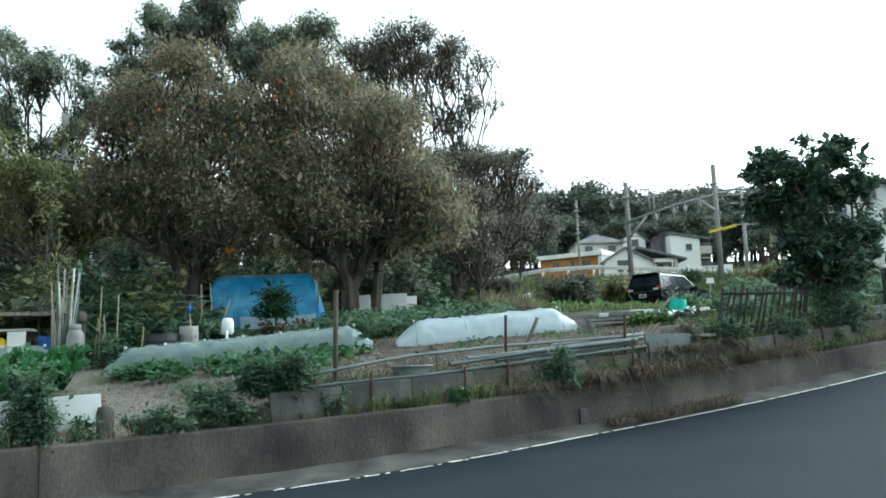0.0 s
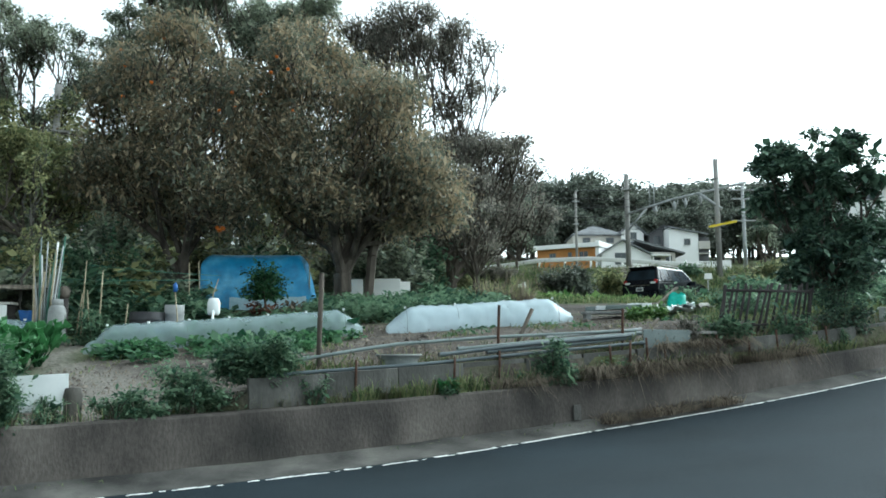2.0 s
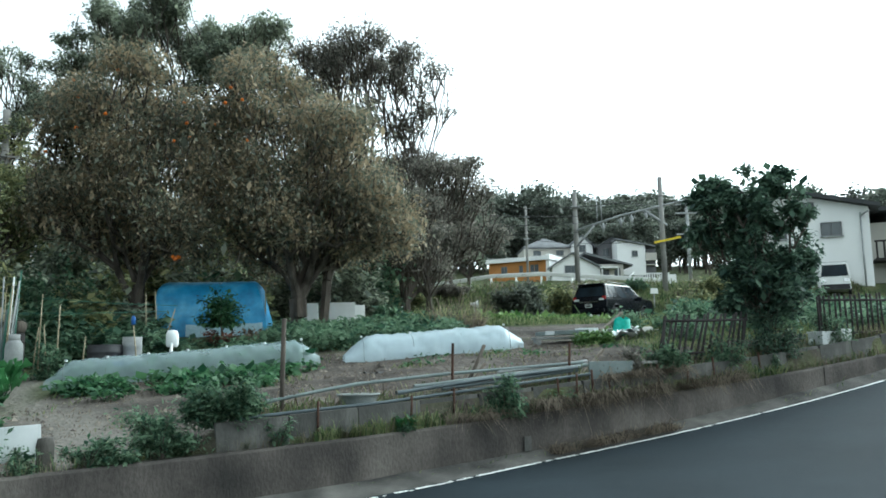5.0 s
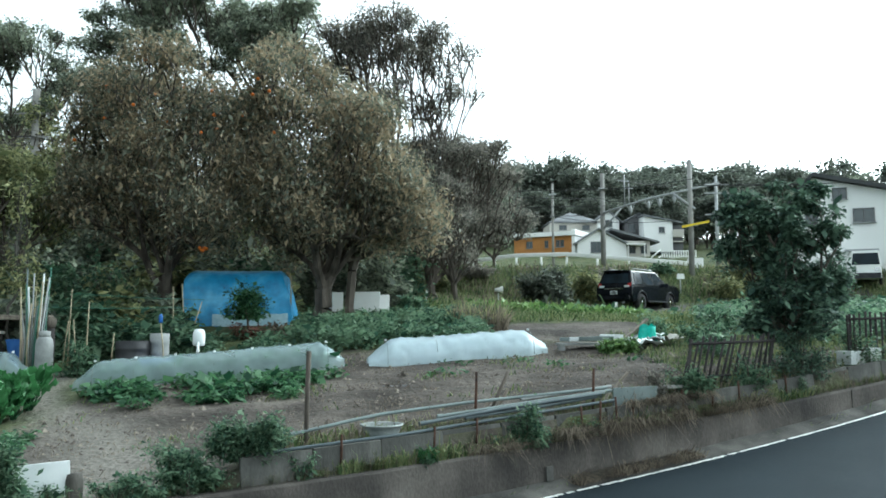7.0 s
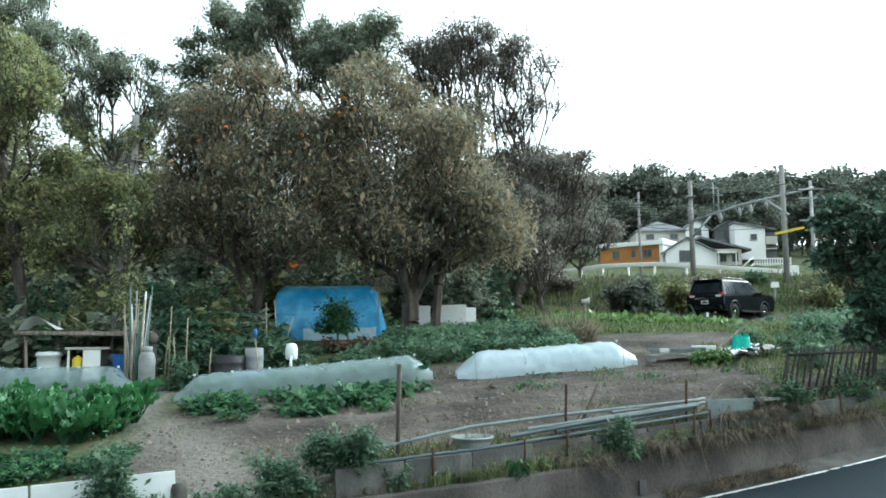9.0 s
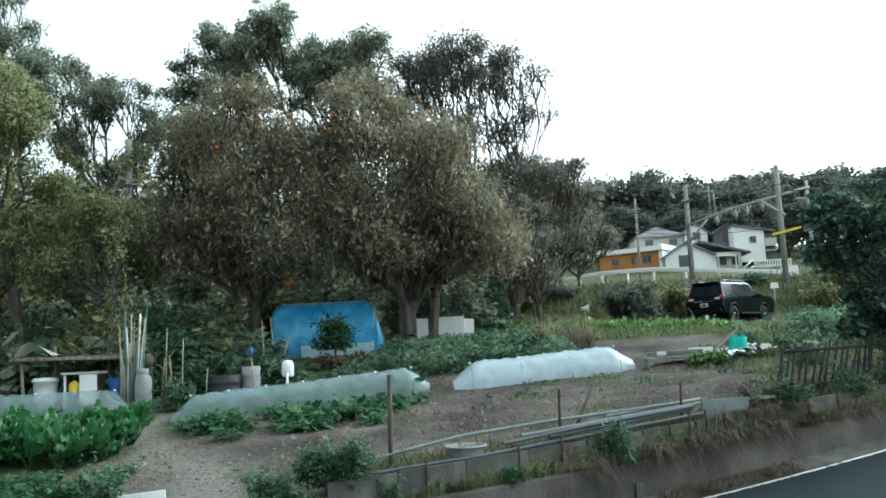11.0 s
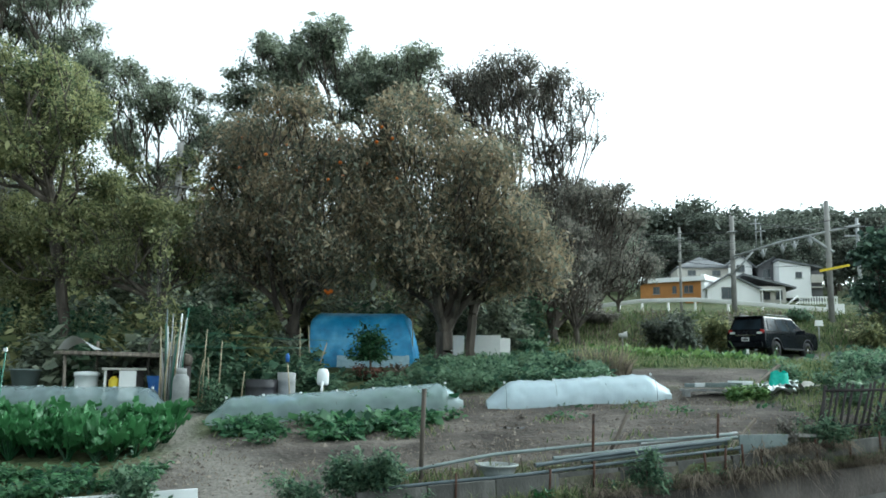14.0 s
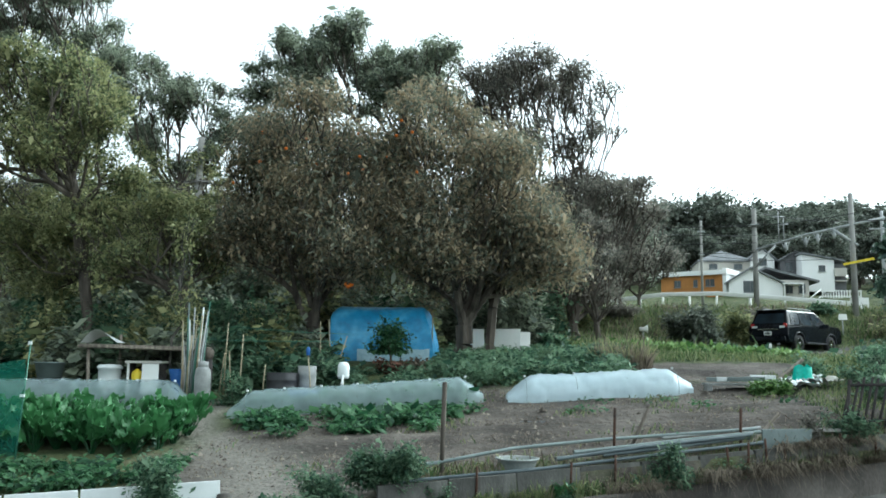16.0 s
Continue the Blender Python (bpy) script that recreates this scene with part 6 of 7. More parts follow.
# ---- plants ----
def bush(name, label, x, y, rx, ry, rz, leaves, size, mat, seed, category="bush", lift=0.0, group="", slim=0.45, droop=0.1):
    """Stems fanning from the ground under uneven tufts of leaves."""
    rng = np.random.default_rng(seed)
    g = gz(x, y)
    ob = thing(name, label, category, (x, y, g - 0.03 + lift), 0, group)
    n = max(10, int(14 * (rx + ry + rz)))
    u = rng.normal(0, 1, (n, 3))
    u /= np.linalg.norm(u, axis=1)[:, None]
    r = rng.uniform(0.5, 1.05, n)[:, None]
    tip = u * r * np.array([rx, ry, rz]) + np.array([0, 0, rz * 0.75])
    tip[:, 2] = np.maximum(tip[:, 2], 0.05)
    st = Build()
    for p in tip:
        st.tube([(p[0] * 0.15, p[1] * 0.15, 0), (p[0] * 0.5, p[1] * 0.5, p[2] * 0.65), tuple(p)], [0.012, 0.008, 0.003], 4, caps=False)
    part("stem", st, BARK, ob)
    w = rng.gamma(0.9, 1.0, n) + 0.1
    pick = rng.choice(n, leaves, p=w / w.sum())
    f = rng.uniform(0.35, 1.05, leaves)[:, None]
    c = tip[pick] * np.column_stack([f, f, f ** 0.7]) + rng.normal(0, 0.13, (leaves, 3)) * np.array([rx, ry, rz]) * 1.3
    c[:, 2] = np.maximum(c[:, 2], 0.01)
    lf = new("foliage", quads("foliage", leaf_quads(rng, c, size, droop, slim), mat))
    lf.parent = ob
    return ob


def blades(name, label, xs, ys, zs, height, mat, seed, width=0.012, lean=0.4, category="grass", down=0.0):
    rng = np.random.default_rng(seed)
    n = len(xs)
    b = np.column_stack([xs, ys, zs])
    a = rng.uniform(0, 2 * np.pi, n)
    s = np.column_stack([np.cos(a), np.sin(a), np.zeros(n)])
    h = height * rng.lognormal(-0.1, 0.4, n)[:, None]
    off = rng.normal(0, lean, (n, 2)) * h
    mid = b + np.column_stack([off * 0.35, h[:, 0] * 0.6 * (1 - 0.6 * min(1.0, down))])
    tip = b + np.column_stack([off, h[:, 0] * (1 - 0.5 * np.minimum(1, np.linalg.norm(off / h, axis=1))) - down * h[:, 0]])
    w = width * rng.uniform(0.6, 1.4, n)[:, None]
    low = np.stack([b - s * w, b + s * w, mid + s * w * 0.8, mid - s * w * 0.8], 1)
    top = np.stack([mid - s * w * 0.8, mid + s * w * 0.8, tip + s * w * 0.1, tip - s * w * 0.1], 1)
    ob = new(name, quads(name, np.concatenate([low, top]), mat))
    return tagged(ob, label, category, kind="stuff")


def scatter(rng, n, x0, x1, y0, y1, keep=None):
    x, y = rng.uniform(x0, x1, n), rng.uniform(y0, y1, n)
    m = foot(x, y)[1] > 0.35
    if keep is not None:
        m &= keep(x, y)
    return x[m], y[m], land_z(x[m], y[m])


def patchy(x, y, scale, limit, seed=0.0):
    return np.array([noise.noise((a * scale, b * scale, seed)) for a, b in zip(x, y)]) > limit


rngp = np.random.default_rng(77)
# Dry stubble over the bare bed, green weeds in patches, rough grass on the banks.
x, y, z = scatter(rngp, 16000, -7, 9, 10, 23, lambda x, y: patchy(x, y, 0.9, -0.05, 1.0))
blades("dry_stubble", "short dry straw stubble on the bare soil", x, y, z, 0.06, STRAW, 41, 0.006, 1.0)
x, y, z = scatter(rngp, 9000, -7, 9, 10.5, 23, lambda x, y: patchy(x, y, 0.7, 0.22, 4.0))
blades("weeds", "low green weeds in patches on the soil", x, y, z, 0.1, GRASS, 42, 0.012, 0.7)
x, y, z = scatter(rngp, 26000, -4, 18, 22.5, 31, lambda x, y: (x > 6.5) | (y > 26.5) | (x < 1.5))
blades("meadow_grass", "rough green grass beyond the beds", x, y, z, 0.2, GRASS, 43, 0.014, 0.5)
off_track = lambda x, y: ~((x > 8.3) & (x < 16) & (y > 36.2) & (y < 42))
x, y, z = scatter(rngp, 30000, -4, 26, 31, 47, off_track)
blades("bank_grass", "rough grass on the bank below the rail", x, y, z, 0.3, GRASS, 44, 0.022, 0.5)
x, y, z = scatter(rngp, 24000, -6, 26, 35, 48, lambda x, y: off_track(x, y) & patchy(x, y, 0.4, -0.1, 9.0))
blades("dry_bank_grass", "tall dry straw-coloured grass on the bank", x, y, z, 0.26, STRAW, 45, 0.02, 0.45)
x, y, z = scatter(rngp, 6000, 5, 13, 16, 23)
blades("plot_grass", "green grass at the fence", x, y, z, 0.14, GRASS, 46, 0.012, 0.6)


def wall_fringe(name, label, s0, s1, d0, d1, n, height, mat, seed, width, down=0.0, lean=0.5, zoff=0.0, zf=None):
    rng = np.random.default_rng(seed)
    s, d = rng.uniform(s0, s1, n), rng.uniform(d0, d1, n)
    x, y = s - 0.4472 * d, 12.2 + 0.5 * s + 0.8944 * d
    z = (wall_z(s) if zf is None else zf(s, d)) + zoff
    blades(name, label, x, y, z, height, mat, seed, width, lean, down=down)


wall_fringe("wall_grass", "green grass growing along the wall top", -9, 14, 0.06, 0.2, 1500, 0.16, GRASS, 51, 0.006)
wall_fringe("wall_straw", "dry grass along the wall top", -9, 14, 0.05, 0.2, 1300, 0.18, STRAW, 52, 0.005)
wall_fringe("hanging_dry_grass", "thick dry grass hanging over the wall face", 2.3, 4.7, -0.05, 0.22, 3600, 0.2, STRAW, 53, 0.007, 1.1, 0.7, 0.12)
wall_fringe("hanging_dry_grass", "dry grass hanging over the panel wall", 3.6, 5.2, 0.1, 0.4, 2600, 0.2, STRAW, 54, 0.007, 0.9, 0.7, 0.36)
wall_fringe("gutter_straw", "dry grass heaped at the foot of the wall", 2.3, 4.6, -0.4, -0.03, 1900, 0.13, STRAW, 55, 0.006, 0.1, 0.9, 0.05, road_z)
wall_fringe("gutter_weeds", "small weeds along the foot of the wall", -8, 12, -0.2, -0.03, 350, 0.08, GRASS, 56, 0.006, 0.0, 0.8, 0.04, road_z)
wall_fringe("panel_foot_grass", "bright green grass at the foot of the panels", -1.0, 0.5, 0.08, 0.17, 700, 0.16, GRASS, 57, 0.008)
wall_fringe("panel_top_grass", "grass and weeds behind the panel wall", -2, 14, 0.35, 1.0, 3000, 0.2, GRASS, 58, 0.009, 0.0, 0.6, 0.36)
wall_fringe("panel_top_straw", "straw behind the panel wall", -2, 14, 0.3, 0.9, 2200, 0.24, STRAW, 59, 0.006, 0.0, 0.6, 0.36)

def clods(n, seed):
    """Loose lumps of earth on the beds."""
    rng = np.random.default_rng(seed)
    x, y, z = scatter(rng, n, -7, 7.5, 11, 22.5)
    r = 0.022 * rng.lognormal(0, 0.5, len(x))
    octa = np.array([(1, 0, 0), (0, 1, 0), (-1, 0, 0), (0, -1, 0), (0, 0, 0.8), (0, 0, -0.6)])
    v = octa[None] * r[:, None, None] * rng.uniform(0.6, 1.3, (len(x), 6, 1)) + np.column_stack([x, y, z + 0.008])[:, None]
    f = [(0, 1, 4), (1, 2, 4), (2, 3, 4), (3, 0, 4)]
    me = bpy.data.meshes.new("clods")
    me.from_pydata(v.reshape(-1, 3).tolist(), [], [tuple(6 * i + k for k in q) for i in range(len(x)) for q in f])
    me.materials.append(material("earth_clods", [(0.08, 0.067, 0.056), (0.125, 0.106, 0.088), (0.17, 0.148, 0.122)], 6.0, 0.97, 0, island=True))
    tagged(new("clods", me), "small lumps of dry brown earth on the beds", "soil", kind="stuff")


clods(5000, 66)
# Weeds and dry stalks rooted in the joint between the two walls.
wall_fringe("wall_joint_straw", "dry stalks rooted between the walls", 0.8, 6.5, 0.03, 0.19, 2600, 0.26, STRAW, 151, 0.006, 0.3, 0.6)
wall_fringe("wall_joint_grass", "green weeds rooted between the walls", 0.3, 7.5, 0.05, 0.2, 1500, 0.24, GRASS, 152, 0.008, 0.1, 0.6)
wall_fringe("hanging_dry_grass", "dry grass trailing down the road wall", 1.0, 6.5, -0.06, 0.08, 1500, 0.26, STRAW, 153, 0.006, 1.2, 0.5, 0.05)
for k in range(16):
    s = -9 + 1.1 * k + 0.4 * math.sin(5.0 * k)
    x, y = on_wall(s, 0.13)
    bush("wall_weed", "small green weed rooted on the wall top", x, y, 0.14 + 0.08 * (k % 3), 0.1, 0.1 + 0.05 * (k % 4), 420, 0.045, WEED, 160 + k, "weed", float(wall_z(s)) - gz(x, y) + 0.02, "small weeds on the wall")
# Bushes along the wall.
for s, d, rx, rz, n, mat, lab in ((-4.75, 0.3, 0.46, 0.58, 5200, WEED, "leafy dark green weed bush on the wall"), (-2.75, 0.5, 0.6, 0.4, 4600, WEED, "spreading grey-green weed bush on the wall"), (-2.0, 0.32, 0.55, 0.42, 5000, WEED, "tall feathery weed bush at the panel end"),
                                  (-3.4, 0.35, 0.45, 0.24, 2400, WEED, "low weed cushion on the wall"), (1.75, 0.12, 0.4, 0.4, 3200, WEED, "green leafy weed growing over the pipes"), (4.9, 0.35, 0.45, 0.35, 1700, WEED, "tangled weeds before the slat fence"),
                                  (4.35, 0.4, 0.3, 0.35, 900, BROWNLEAF, "brown dry weed at the board"), (6.3, 0.35, 0.5, 0.35, 1700, WEED, "weeds under the slat fence"), (7.6, 0.4, 0.7, 0.6, 2600, SHRUBLEAF, "dark weeds below the bushy tree"), (-4.2, 0.4, 0.18, 0.22, 700, WEED, "small weed beside the path"), (9.2, 0.5, 0.6, 0.5, 1500, WEED, "weeds at the second fence"), (0.2, 0.15, 0.2, 0.14, 500, LUSH, "small green weed on the wall")):
    x, y = on_wall(s, d)
    bush("weed_bush", lab, x, y, rx, rx * 0.7, rz, int(n * 1.7), 0.055, mat, int(100 + s * 7), lift=(float(wall_z(s)) - gz(x, y) + 0.03 if d < 0.2 else 0.0), group="weeds on the wall")
for k, (x, y, r) in enumerate(((6.4, 18.5, 0.5), (6.9, 20.5, 0.6), (6.0, 21.8, 0.55), (7.8, 22, 0.7), (9.4, 20.3, 0.8), (11, 22.5, 0.9))):
    bush("weed_bush", "rank green weeds at the plot's edge", x, y, r, r, r * 0.75, 1500, 0.09, WEED, 200 + k, group="plot-edge weeds")

# Low crop rows before the clear tunnel.
def crop_patch(label, x0, x1, y0, y1, n, size, height, mat, seed, rows=0, name="crop_row", limit=-0.2, droop=0.1, slim=0.6):
    rng = np.random.default_rng(seed)
    k = n // 9
    px, py = rng.uniform(x0, x1, k), rng.uniform(y0, y1, k)
    if rows:
        py = y0 + (y1 - y0) * (rng.integers(0, rows, k) + 0.5 + rng.normal(0, 0.13, k)) / rows
    m = patchy(px, py, 0.9, limit, seed)
    px, py = px[m], py[m]
    cx, cy = np.repeat(px, 9) + rng.normal(0, size * 0.8, 9 * len(px)), np.repeat(py, 9) + rng.normal(0, size * 0.8, 9 * len(px))
    cz = land_z(cx, cy) + rng.uniform(0.15, 1, len(cx)) * height * np.repeat(rng.uniform(0.6, 1.2, len(px)), 9)
    ob = new(name, quads(name, leaf_quads(rng, np.column_stack([cx, cy, cz]), size, droop, slim), mat))
    tagged(ob, label, "crop", kind="stuff")


crop_patch("dense low row of dark green leafy crop", -6.9, -1.7, 17.2, 18.6, 9000, 0.13, 0.24, STRAWBERRY, 61, limit=-0.02)
crop_patch("low dark green crop in front of the tunnel", -5.6, -1.3, 16.4, 17.5, 5000, 0.12, 0.2, STRAWBERRY, 62, limit=0.08)
crop_patch("fine green seedlings in the near bed", -12, -6.4, 13.2, 14.6, 7000, 0.1, 0.22, STRAWBERRY, 63)
crop_patch("pale green leafy vegetable rows", 2.2, 8.2, 30.5, 36, 22000, 0.15, 0.3, LETTUCE, 64, 6, droop=-0.4)
crop_patch("blue-green cabbage row beside the car", 6.3, 9.2, 33.5, 36.2, 5000, 0.16, 0.35, WEED, 65, 4, droop=-0.3)
crop_patch("dark green weedy crop behind the white tunnel", -3.6, 1.8, 22.3, 26.2, 20000, 0.12, 0.5, WEED, 66, limit=-0.1)
crop_patch("low green weeds before the tarpaulin", -7.5, -3.6, 22.3, 24.6, 7000, 0.11, 0.3, WEED, 72, limit=-0.05)
crop_patch("weedy green growth at the foot of the trees", -4, 2.5, 26, 31, 12000, 0.11, 0.26, WEED, 67)
crop_patch("small green plants on the bare soil", -0.5, 4.8, 17.6, 19.6, 1300, 0.1, 0.12, STRAWBERRY, 68, limit=0.18)
crop_patch("bright green parsley-like patch beside the trays", 4.35, 5.15, 19.9, 20.3, 1800, 0.08, 0.28, LETTUCE, 69, limit=-1)
crop_patch("green crop beyond the slat fence", 8, 16, 20, 27, 14000, 0.14, 0.6, WEED, 70)
crop_patch("leafy green bank below the white house", 15, 30, 30, 41, 18000, 0.2, 0.7, WEED, 71)


# Big-leaved vegetables.
def big_leaf_mesh(seed):
    """One long-stalked crinkled leaf, rising from the plant's heart towards +x and nodding at the tip."""
    rng = np.random.default_rng(seed)
    b = Build()
    L = rng.uniform(0.42, 0.62)
    w = L * rng.uniform(0.2, 0.28)
    nod = rng.uniform(0.55, 1.0)
    stem = rng.uniform(0.16, 0.32)
    rows = []
    for i in range(11):
        t = i / 10
        rad = 0.04 + stem * 0.25 + L * (0.2 * t + 0.4 * nod * t * t)
        z = stem + L * (1.0 * t - 0.62 * nod * t * t)
        half = w * (math.sin(math.pi * min(1, 0.1 + 0.88 * t ** 0.85)) ** 0.7) * (1 + 0.16 * math.sin(17 * t + seed)) + 0.004
        rows.append([(rad + 0.012 * math.sin(11 * v + 5 * t), half * v * (1 + 0.06 * math.sin(23 * t + 2 * v)), z + 0.05 * math.sin(15 * t + 4 * v + seed) * v * v + 0.02 * math.sin(26 * t + seed) * abs(v) + 0.07 * abs(v)) for v in (-1, -0.75, -0.5, -0.25, 0, 0.25, 0.5, 0.75, 1)])
    b.grid(rows)
    m = rows[0][4]
    b.tube([(0.02, 0, -0.03), (m[0] * 0.7, 0, m[2] * 0.6), m], [0.018, 0.014, 0.01], 5, caps=False)
    return b.mesh("leaf", LUSH)


rngb = np.random.default_rng(88)
kinds = [big_leaf_mesh(300 + k) for k in range(7)]
spots = [(-12.3 + 0.42 * i + rngb.normal(0, 0.08), 15.7 + 0.7 * j + rngb.normal(0, 0.1)) for i in range(12) for j in range(3)]
for i, (x, y) in enumerate(spots):
    if x > -7.35:
        continue
    ob = thing("leafy_vegetable", "broad-leaved dark green vegetable plant in the bed", "vegetable plant", (x, y, gz(x, y)), 0, "broad-leaved vegetables")
    for k in range(18):
        o = new("leaf", kinds[(i + k) % 7])
        o.parent = ob
        s = rngb.uniform(0.6, 1.4)
        o.matrix_basis = pose(0, 0, 0, rngb.normal(0, 14), rngb.normal(-4, 20), 137.5 * k + rngb.normal(0, 15)) @ Matrix.Scale(s, 4)

# Tomato-like vines on stakes and the citrus before the tarp.
bush("climbing_vine", "thin green vine on stakes beside the gas cylinder", -8.15, 20.6, 0.45, 0.4, 0.55, 2200, 0.1, WEED, 91, "vine")
citrus = bush("citrus_bush", "small round citrus bush with glossy leaves", -5.15, 25.6, 0.72, 0.6, 0.62, 3600, 0.1, STRAWBERRY, 92, "bush", 0.55)
part("trunk", Build().tube([(0, 0, -0.7), (0.03, 0, -0.2), (-0.02, 0.02, 0.3)], [0.045, 0.035, 0.03], 7), BARK, citrus)
bush("dry_red_plant", "red-brown withered plant before the tarpaulin", -5.0, 24.9, 0.6, 0.4, 0.3, 1500, 0.1, REDLEAF, 93, "plant")
bush("tan_heap", "heap of tan withered stalks", -4.0, 25.2, 0.5, 0.4, 0.28, 1200, 0.13, STRAW, 94, "plant heap")
rngt = np.random.default_rng(95)
n = 2600
a, r = rngt.uniform(0, 2 * np.pi, n), 0.75 * np.sqrt(rngt.random(n))
tx, ty = 1.7 + r * np.cos(a) * 1.1, 25.2 + r * np.sin(a)
blades("tall_grass_clump", "arching clump of tall yellow-green grass", tx, ty, land_z(tx, ty), 0.5, OLIVELEAF, 96, 0.01, 0.45)
blades("tall_grass_clump", "dry blades in the tall grass clump", tx + 0.1, ty - 0.1, land_z(tx, ty), 0.5, STRAW, 97, 0.012, 0.45)
# Round bushes on the bank and below the masts.
for x, y, rx, rz, mat, n, lab in ((5.85, 40.4, 1.15, 1.25, HILLLEAF, 15000, "round clipped dark green bush on the bank"), (8.3, 42.6, 1.0, 0.95, OLIVELEAF, 5000, "olive bush behind the car"), (9.6, 43.6, 0.9, 0.8, BROWNLEAF, 4200, "brownish bush behind the car"), (7.3, 43.3, 0.8, 0.5, OLIVELEAF, 2400, "low olive bush on the bank"),
                                  (15.8, 43.6, 1.3, 0.6, OLIVELEAF, 4200, "spreading olive bush beside the mast"), (17.5, 45, 1.4, 0.8, OLIVELEAF, 3800, "olive-green bush beyond the car"), (20, 42, 1.6, 1.1, WEED, 3800, "green bush before the white house"), (28, 42, 2.0, 1.4, WEED, 4000, "green bush beside the van"), (32, 41, 2.2, 1.6, WEED, 4000, "green bush at the house wall"), (13.2, 46.0, 0.9, 0.3, WEED, 1800, "low green bush at the rail"),
                                  (-0.7, 31.8, 0.45, 0.55, DARKLEAF, 2200, "dark upright bush by the white boards"), (-0.3, 30.5, 0.5, 0.4, WEED, 1500, "green bush by the white boards"), (0.5, 44, 1.2, 0.5, OLIVELEAF, 3200, "olive bush on the upper bank"), (3.0, 45.5, 1.2, 0.4, BROWNLEAF, 3200, "brown bush on the upper bank")):
    bush("bank_bush", lab, x, y, rx, rx * 0.8, rz, n, 0.17, mat, int(500 + x * 13 + y), group="bushes on the bank")
# Undergrowth below the trees.
rngu = np.random.default_rng(99)
for k in range(34):
    x = -20 + 17.5 * (k % 17) / 16 + rngu.normal(0, 0.4)
    y = (24.2 if k < 17 else 29.5) + rngu.normal(0, 0.8)
    if (-8 < x and y < 28.8) or x > -4.6:
        continue
    r = rngu.uniform(0.9, 1.5)
    bush("undergrowth_bush", "large-leaved dark green undergrowth below the trees", x, y, r, r, r * 0.8, 2300, 0.24, (WEED, OLIVELEAF, DARKLEAF)[k % 3], 600 + k, group="undergrowth", slim=0.7)
for k in range(12):
    x, y = -9.3 + 0.9 * (k % 4) + rngu.normal(0, 0.2), 22.8 + 1.0 * (k // 4) + rngu.normal(0, 0.2)
    bush("plot_bush", "dark leafy plants behind the clear tunnel", x, y, 0.6, 0.6, 0.6, 1500, 0.16, WEED, 700 + k, group="plants behind the tunnel", slim=0.6)

for k in range(28):
    x, y = -19.0 + 0.68 * k + rngu.normal(0, 0.3), (33.2, 35.0)[k % 2] + rngu.normal(0, 0.4)
    bush("backing_shrub", "dense dark shrub behind the tree trunks", x, y, 1.0, 0.9, rngu.uniform(1.2, 1.7) * (1.0 if x < 0 else 0.75), 3000, 0.16, (DARKLEAF, OLIVELEAF, DARKLEAF, WEED)[k % 4], 860 + k, group="shrubs behind the trunks", slim=0.55)
for k in range(13):
    x, y = -17.5 + 0.75 * k + rngu.normal(0, 0.25), 25.3 + rngu.normal(0, 0.5)
    bush("tall_shrub", "tall loose green shrub under the trees", x, y, 0.9, 0.8, rngu.uniform(1.1, 1.6), 3200, 0.12, (OLIVELEAF, WEED)[k % 2], 760 + k, group="tall shrubs", slim=0.55)

# Wood behind the plots: a few tree shapes set out many times.
def wood_tree(seed, height, spread, mat, leaves, size, bark):
    rng = np.random.default_rng(seed)
    blobs = []
    for k in range(9):
        f = rng.uniform(0.3, 1.0)
        a = rng.uniform(0, 2 * math.pi)
        r = spread * rng.uniform(0.2, 0.8) * (1.2 - 0.6 * f)
        blobs.append((r * math.cos(a), r * math.sin(a), height * f * 0.92, spread * 0.45, spread * 0.45, height * 0.13))
    ob, _, _ = tree("wood_tree", "dark evergreen tree in the wood behind the plots", (0, 0, -0.3), blobs, 150, leaves, size, mat, seed, bark, thick=0.16, cluster=size * 2.0, slim=0.6, step=0.9, group="trees of the wood")
    return ob


protos = [wood_tree(801, 8, 2.6, DARKLEAF, 8000, 0.17, BARK), wood_tree(802, 9.5, 2.8, OLIVELEAF, 8000, 0.17, BARK), wood_tree(803, 7, 2.4, DARKLEAF, 7000, 0.17, BARK), wood_tree(804, 8.5, 2.5, BROWNLEAF, 5500, 0.14, BARK),
          wood_tree(805, 8, 2.8, HILLLEAF, 3300, 0.36, BARK), wood_tree(806, 9, 2.7, HILLLEAF, 3300, 0.36, BARK), wood_tree(807, 7.5, 2.6, HILLLEAF, 3300, 0.36, BARK)]
rngw = np.random.default_rng(805)
first = [True] * 7


def plant(k, x, y, s, dz=0.0):
    m = pose(x, y, gz(x, y) + dz, 0, 0, rngw.uniform(0, 360)) @ Matrix.Diagonal((s, s, s * rngw.uniform(0.85, 1.15), 1))
    o = protos[k]
    if not first[k]:
        o = copy_thing(protos[k], Matrix.Identity(4))
    first[k] = False
    o.matrix_basis = m


for i in range(34):
    x = -34 + 36.0 * i / 33 + rngw.normal(0, 0.6)
    plant((0, 1, 2, 3)[i % 4] if x < -4 else 3, x, (36 if i % 2 else 41) + rngw.normal(0, 1.2), rngw.uniform(0.62, 0.85))
for i in range(20):
    x = -34 + 35.0 * i / 19 + rngw.normal(0, 0.6)
    plant(i % 4 if x < -6 else 3, x, 50 + rngw.normal(0, 1.5), rngw.uniform(0.7, 0.95))
for i in range(9):
    plant((3, 3, 0)[i % 3], -3 + 0.85 * i + rngw.normal(0, 0.3), 46 + rngw.normal(0, 1.2), rngw.uniform(0.5, 0.72))
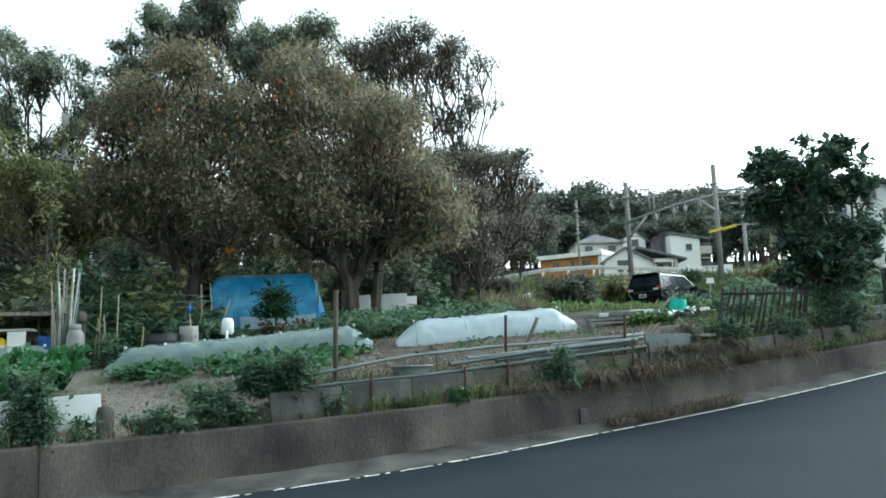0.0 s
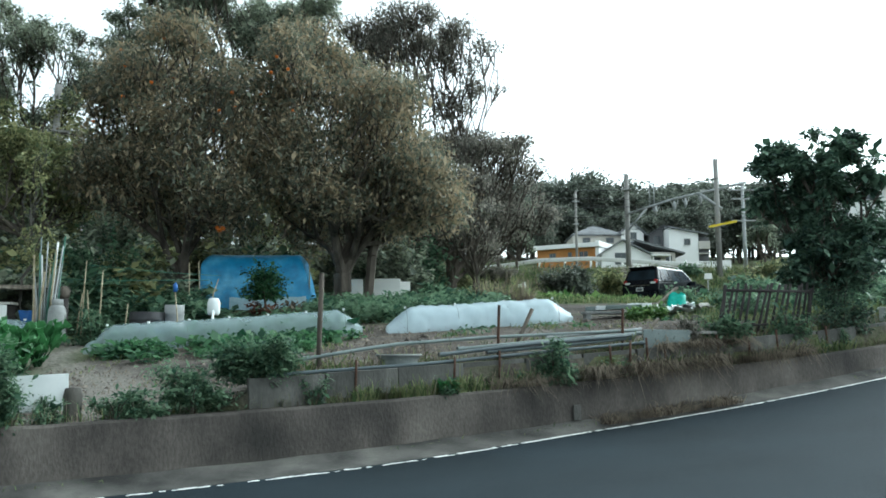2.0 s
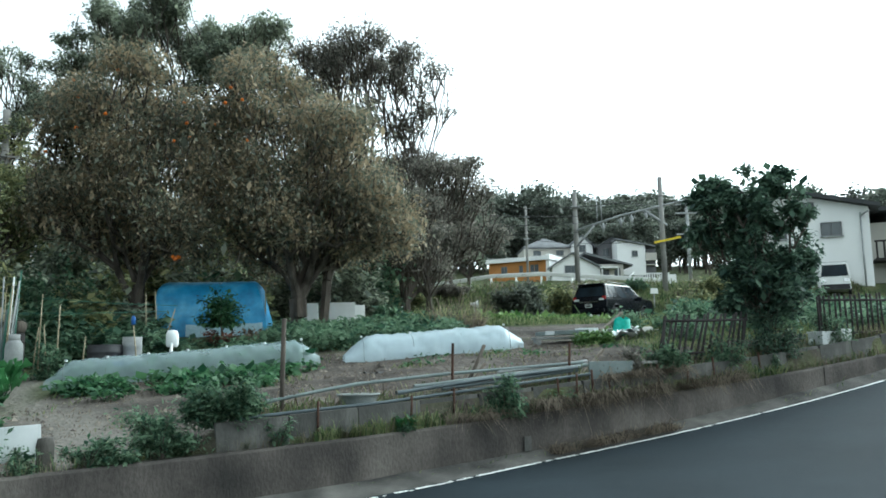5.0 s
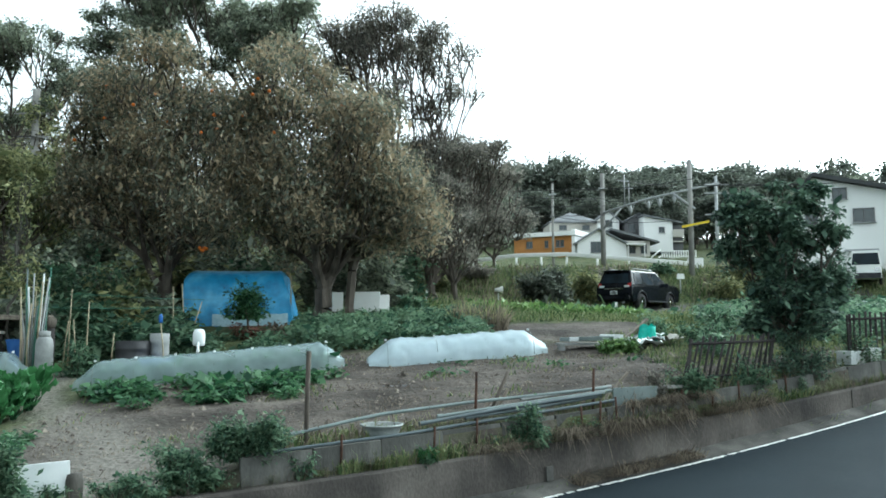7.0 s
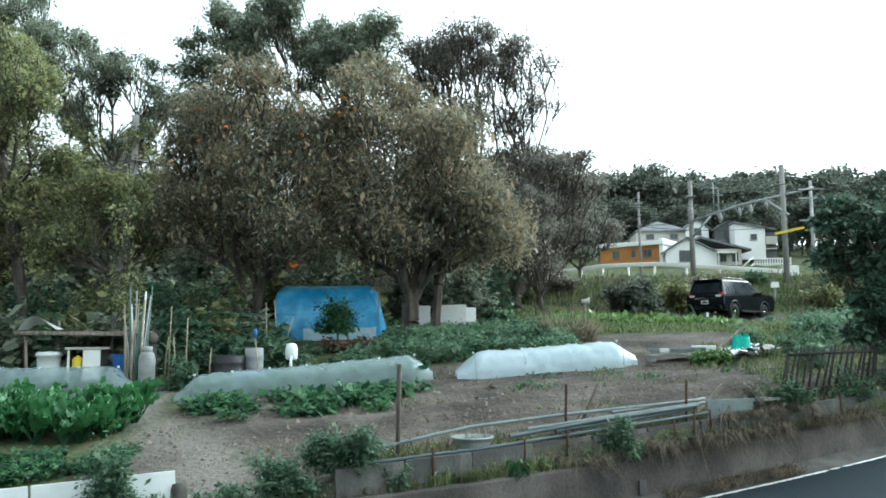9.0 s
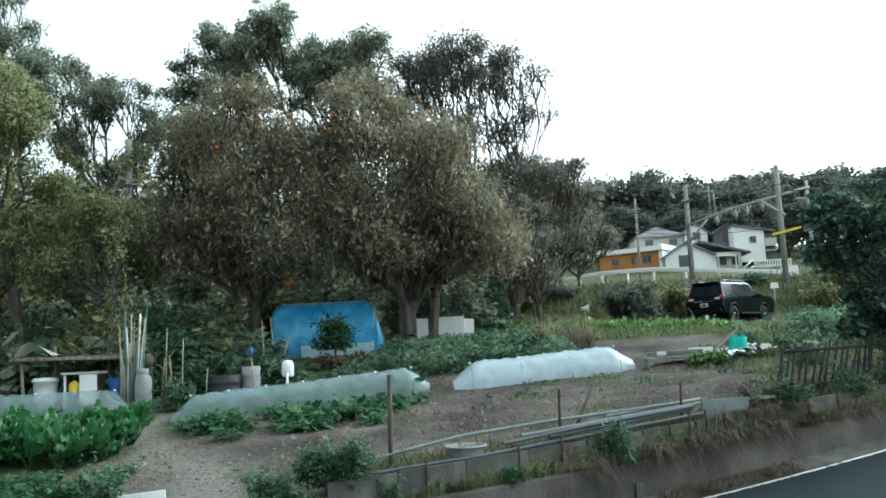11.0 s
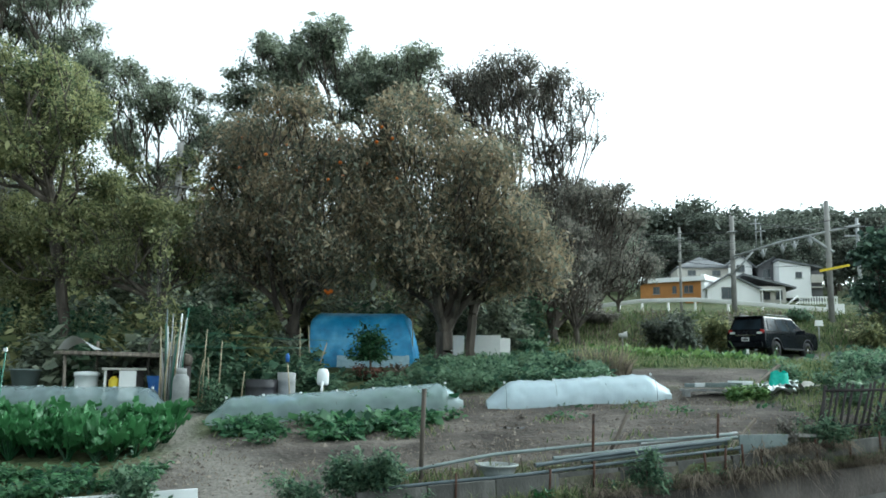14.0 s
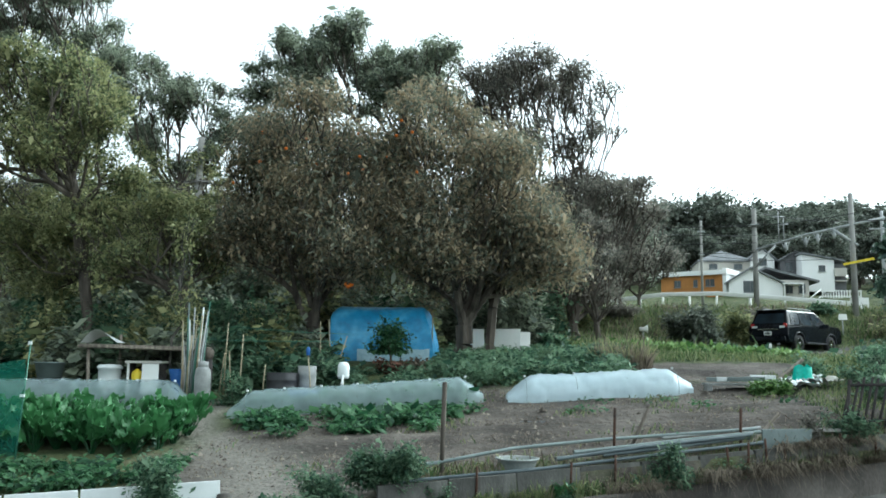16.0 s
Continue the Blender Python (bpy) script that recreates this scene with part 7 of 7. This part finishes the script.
# The far wooded hill.
def plant_hill(k, x, y, s):
    plant(k, NEARER * x + 0.05, NEARER * y - 0.11, NEARER * s)


for i in range(124):
    plant_hill(4 + i % 3 if i % 5 else 4, -14 + 125.0 * (i % 62) / 61 + rngw.normal(0, 1.0), (168 if i < 62 else 182) + rngw.normal(0, 4), rngw.uniform(1.5, 1.95))
for i in range(34):
    plant_hill(4 + i % 2, 12 + 44.0 * i / 33 + rngw.normal(0, 1.0), 146 + rngw.normal(0, 3), rngw.uniform(0.8, 1.15))
for i in range(12):
    plant((0, 2, 0)[i % 3], 27 + 30.0 * i / 11 + rngw.normal(0, 0.8), 72 + rngw.normal(0, 4), rngw.uniform(0.7, 0.95))

# Persimmons left on the trees.
rngf = np.random.default_rng(55)
fruit = Build().lathe([(0, -0.045), (0.03, -0.042), (0.05, -0.015), (0.05, 0.015), (0.03, 0.038), (0, 0.04)], sides=10).mesh("persimmon", FRUIT)
for nodes, tips, own in ((p1_nodes, p1_tips, 24), (p2_nodes, p2_tips, 16)):
    high = tips[nodes[tips][:, 2] > np.percentile(nodes[tips][:, 2], 55)]
    for i in rngf.choice(high, own, replace=False):
        p = nodes[i] + np.array([0, -0.45, -0.1])
        o = new("persimmon", fruit)
        o.matrix_basis = Matrix.Translation(p) @ Matrix.Diagonal((1.15, 1.15, 1.1, 1))
        tagged(o, "ripe orange persimmon hanging on a bare twig", "fruit", "persimmons on the trees")
single("hanging_branch", Build().tube([(-6.9, 26.2, 6.6), (-6.68, 26.05, 6.3), (-6.62, 26.0, 5.6), (-6.63, 26.0, 4.98)], [0.014, 0.01, 0.007, 0.005], 5), BARKPALE, "long drooping twig with a fruit at its end", "twig")
for dx, dz in ((0, 0), (0.09, 0.05), (-0.06, 0.07)):
    o = new("persimmon", fruit)
    o.matrix_basis = Matrix.Translation((-6.63 + dx, 26.0, 4.93 + dz)) @ Matrix.Diagonal((1.6, 1.6, 1.5, 1))
    tagged(o, "ripe orange persimmon on the drooping twig", "fruit", "persimmons on the trees")
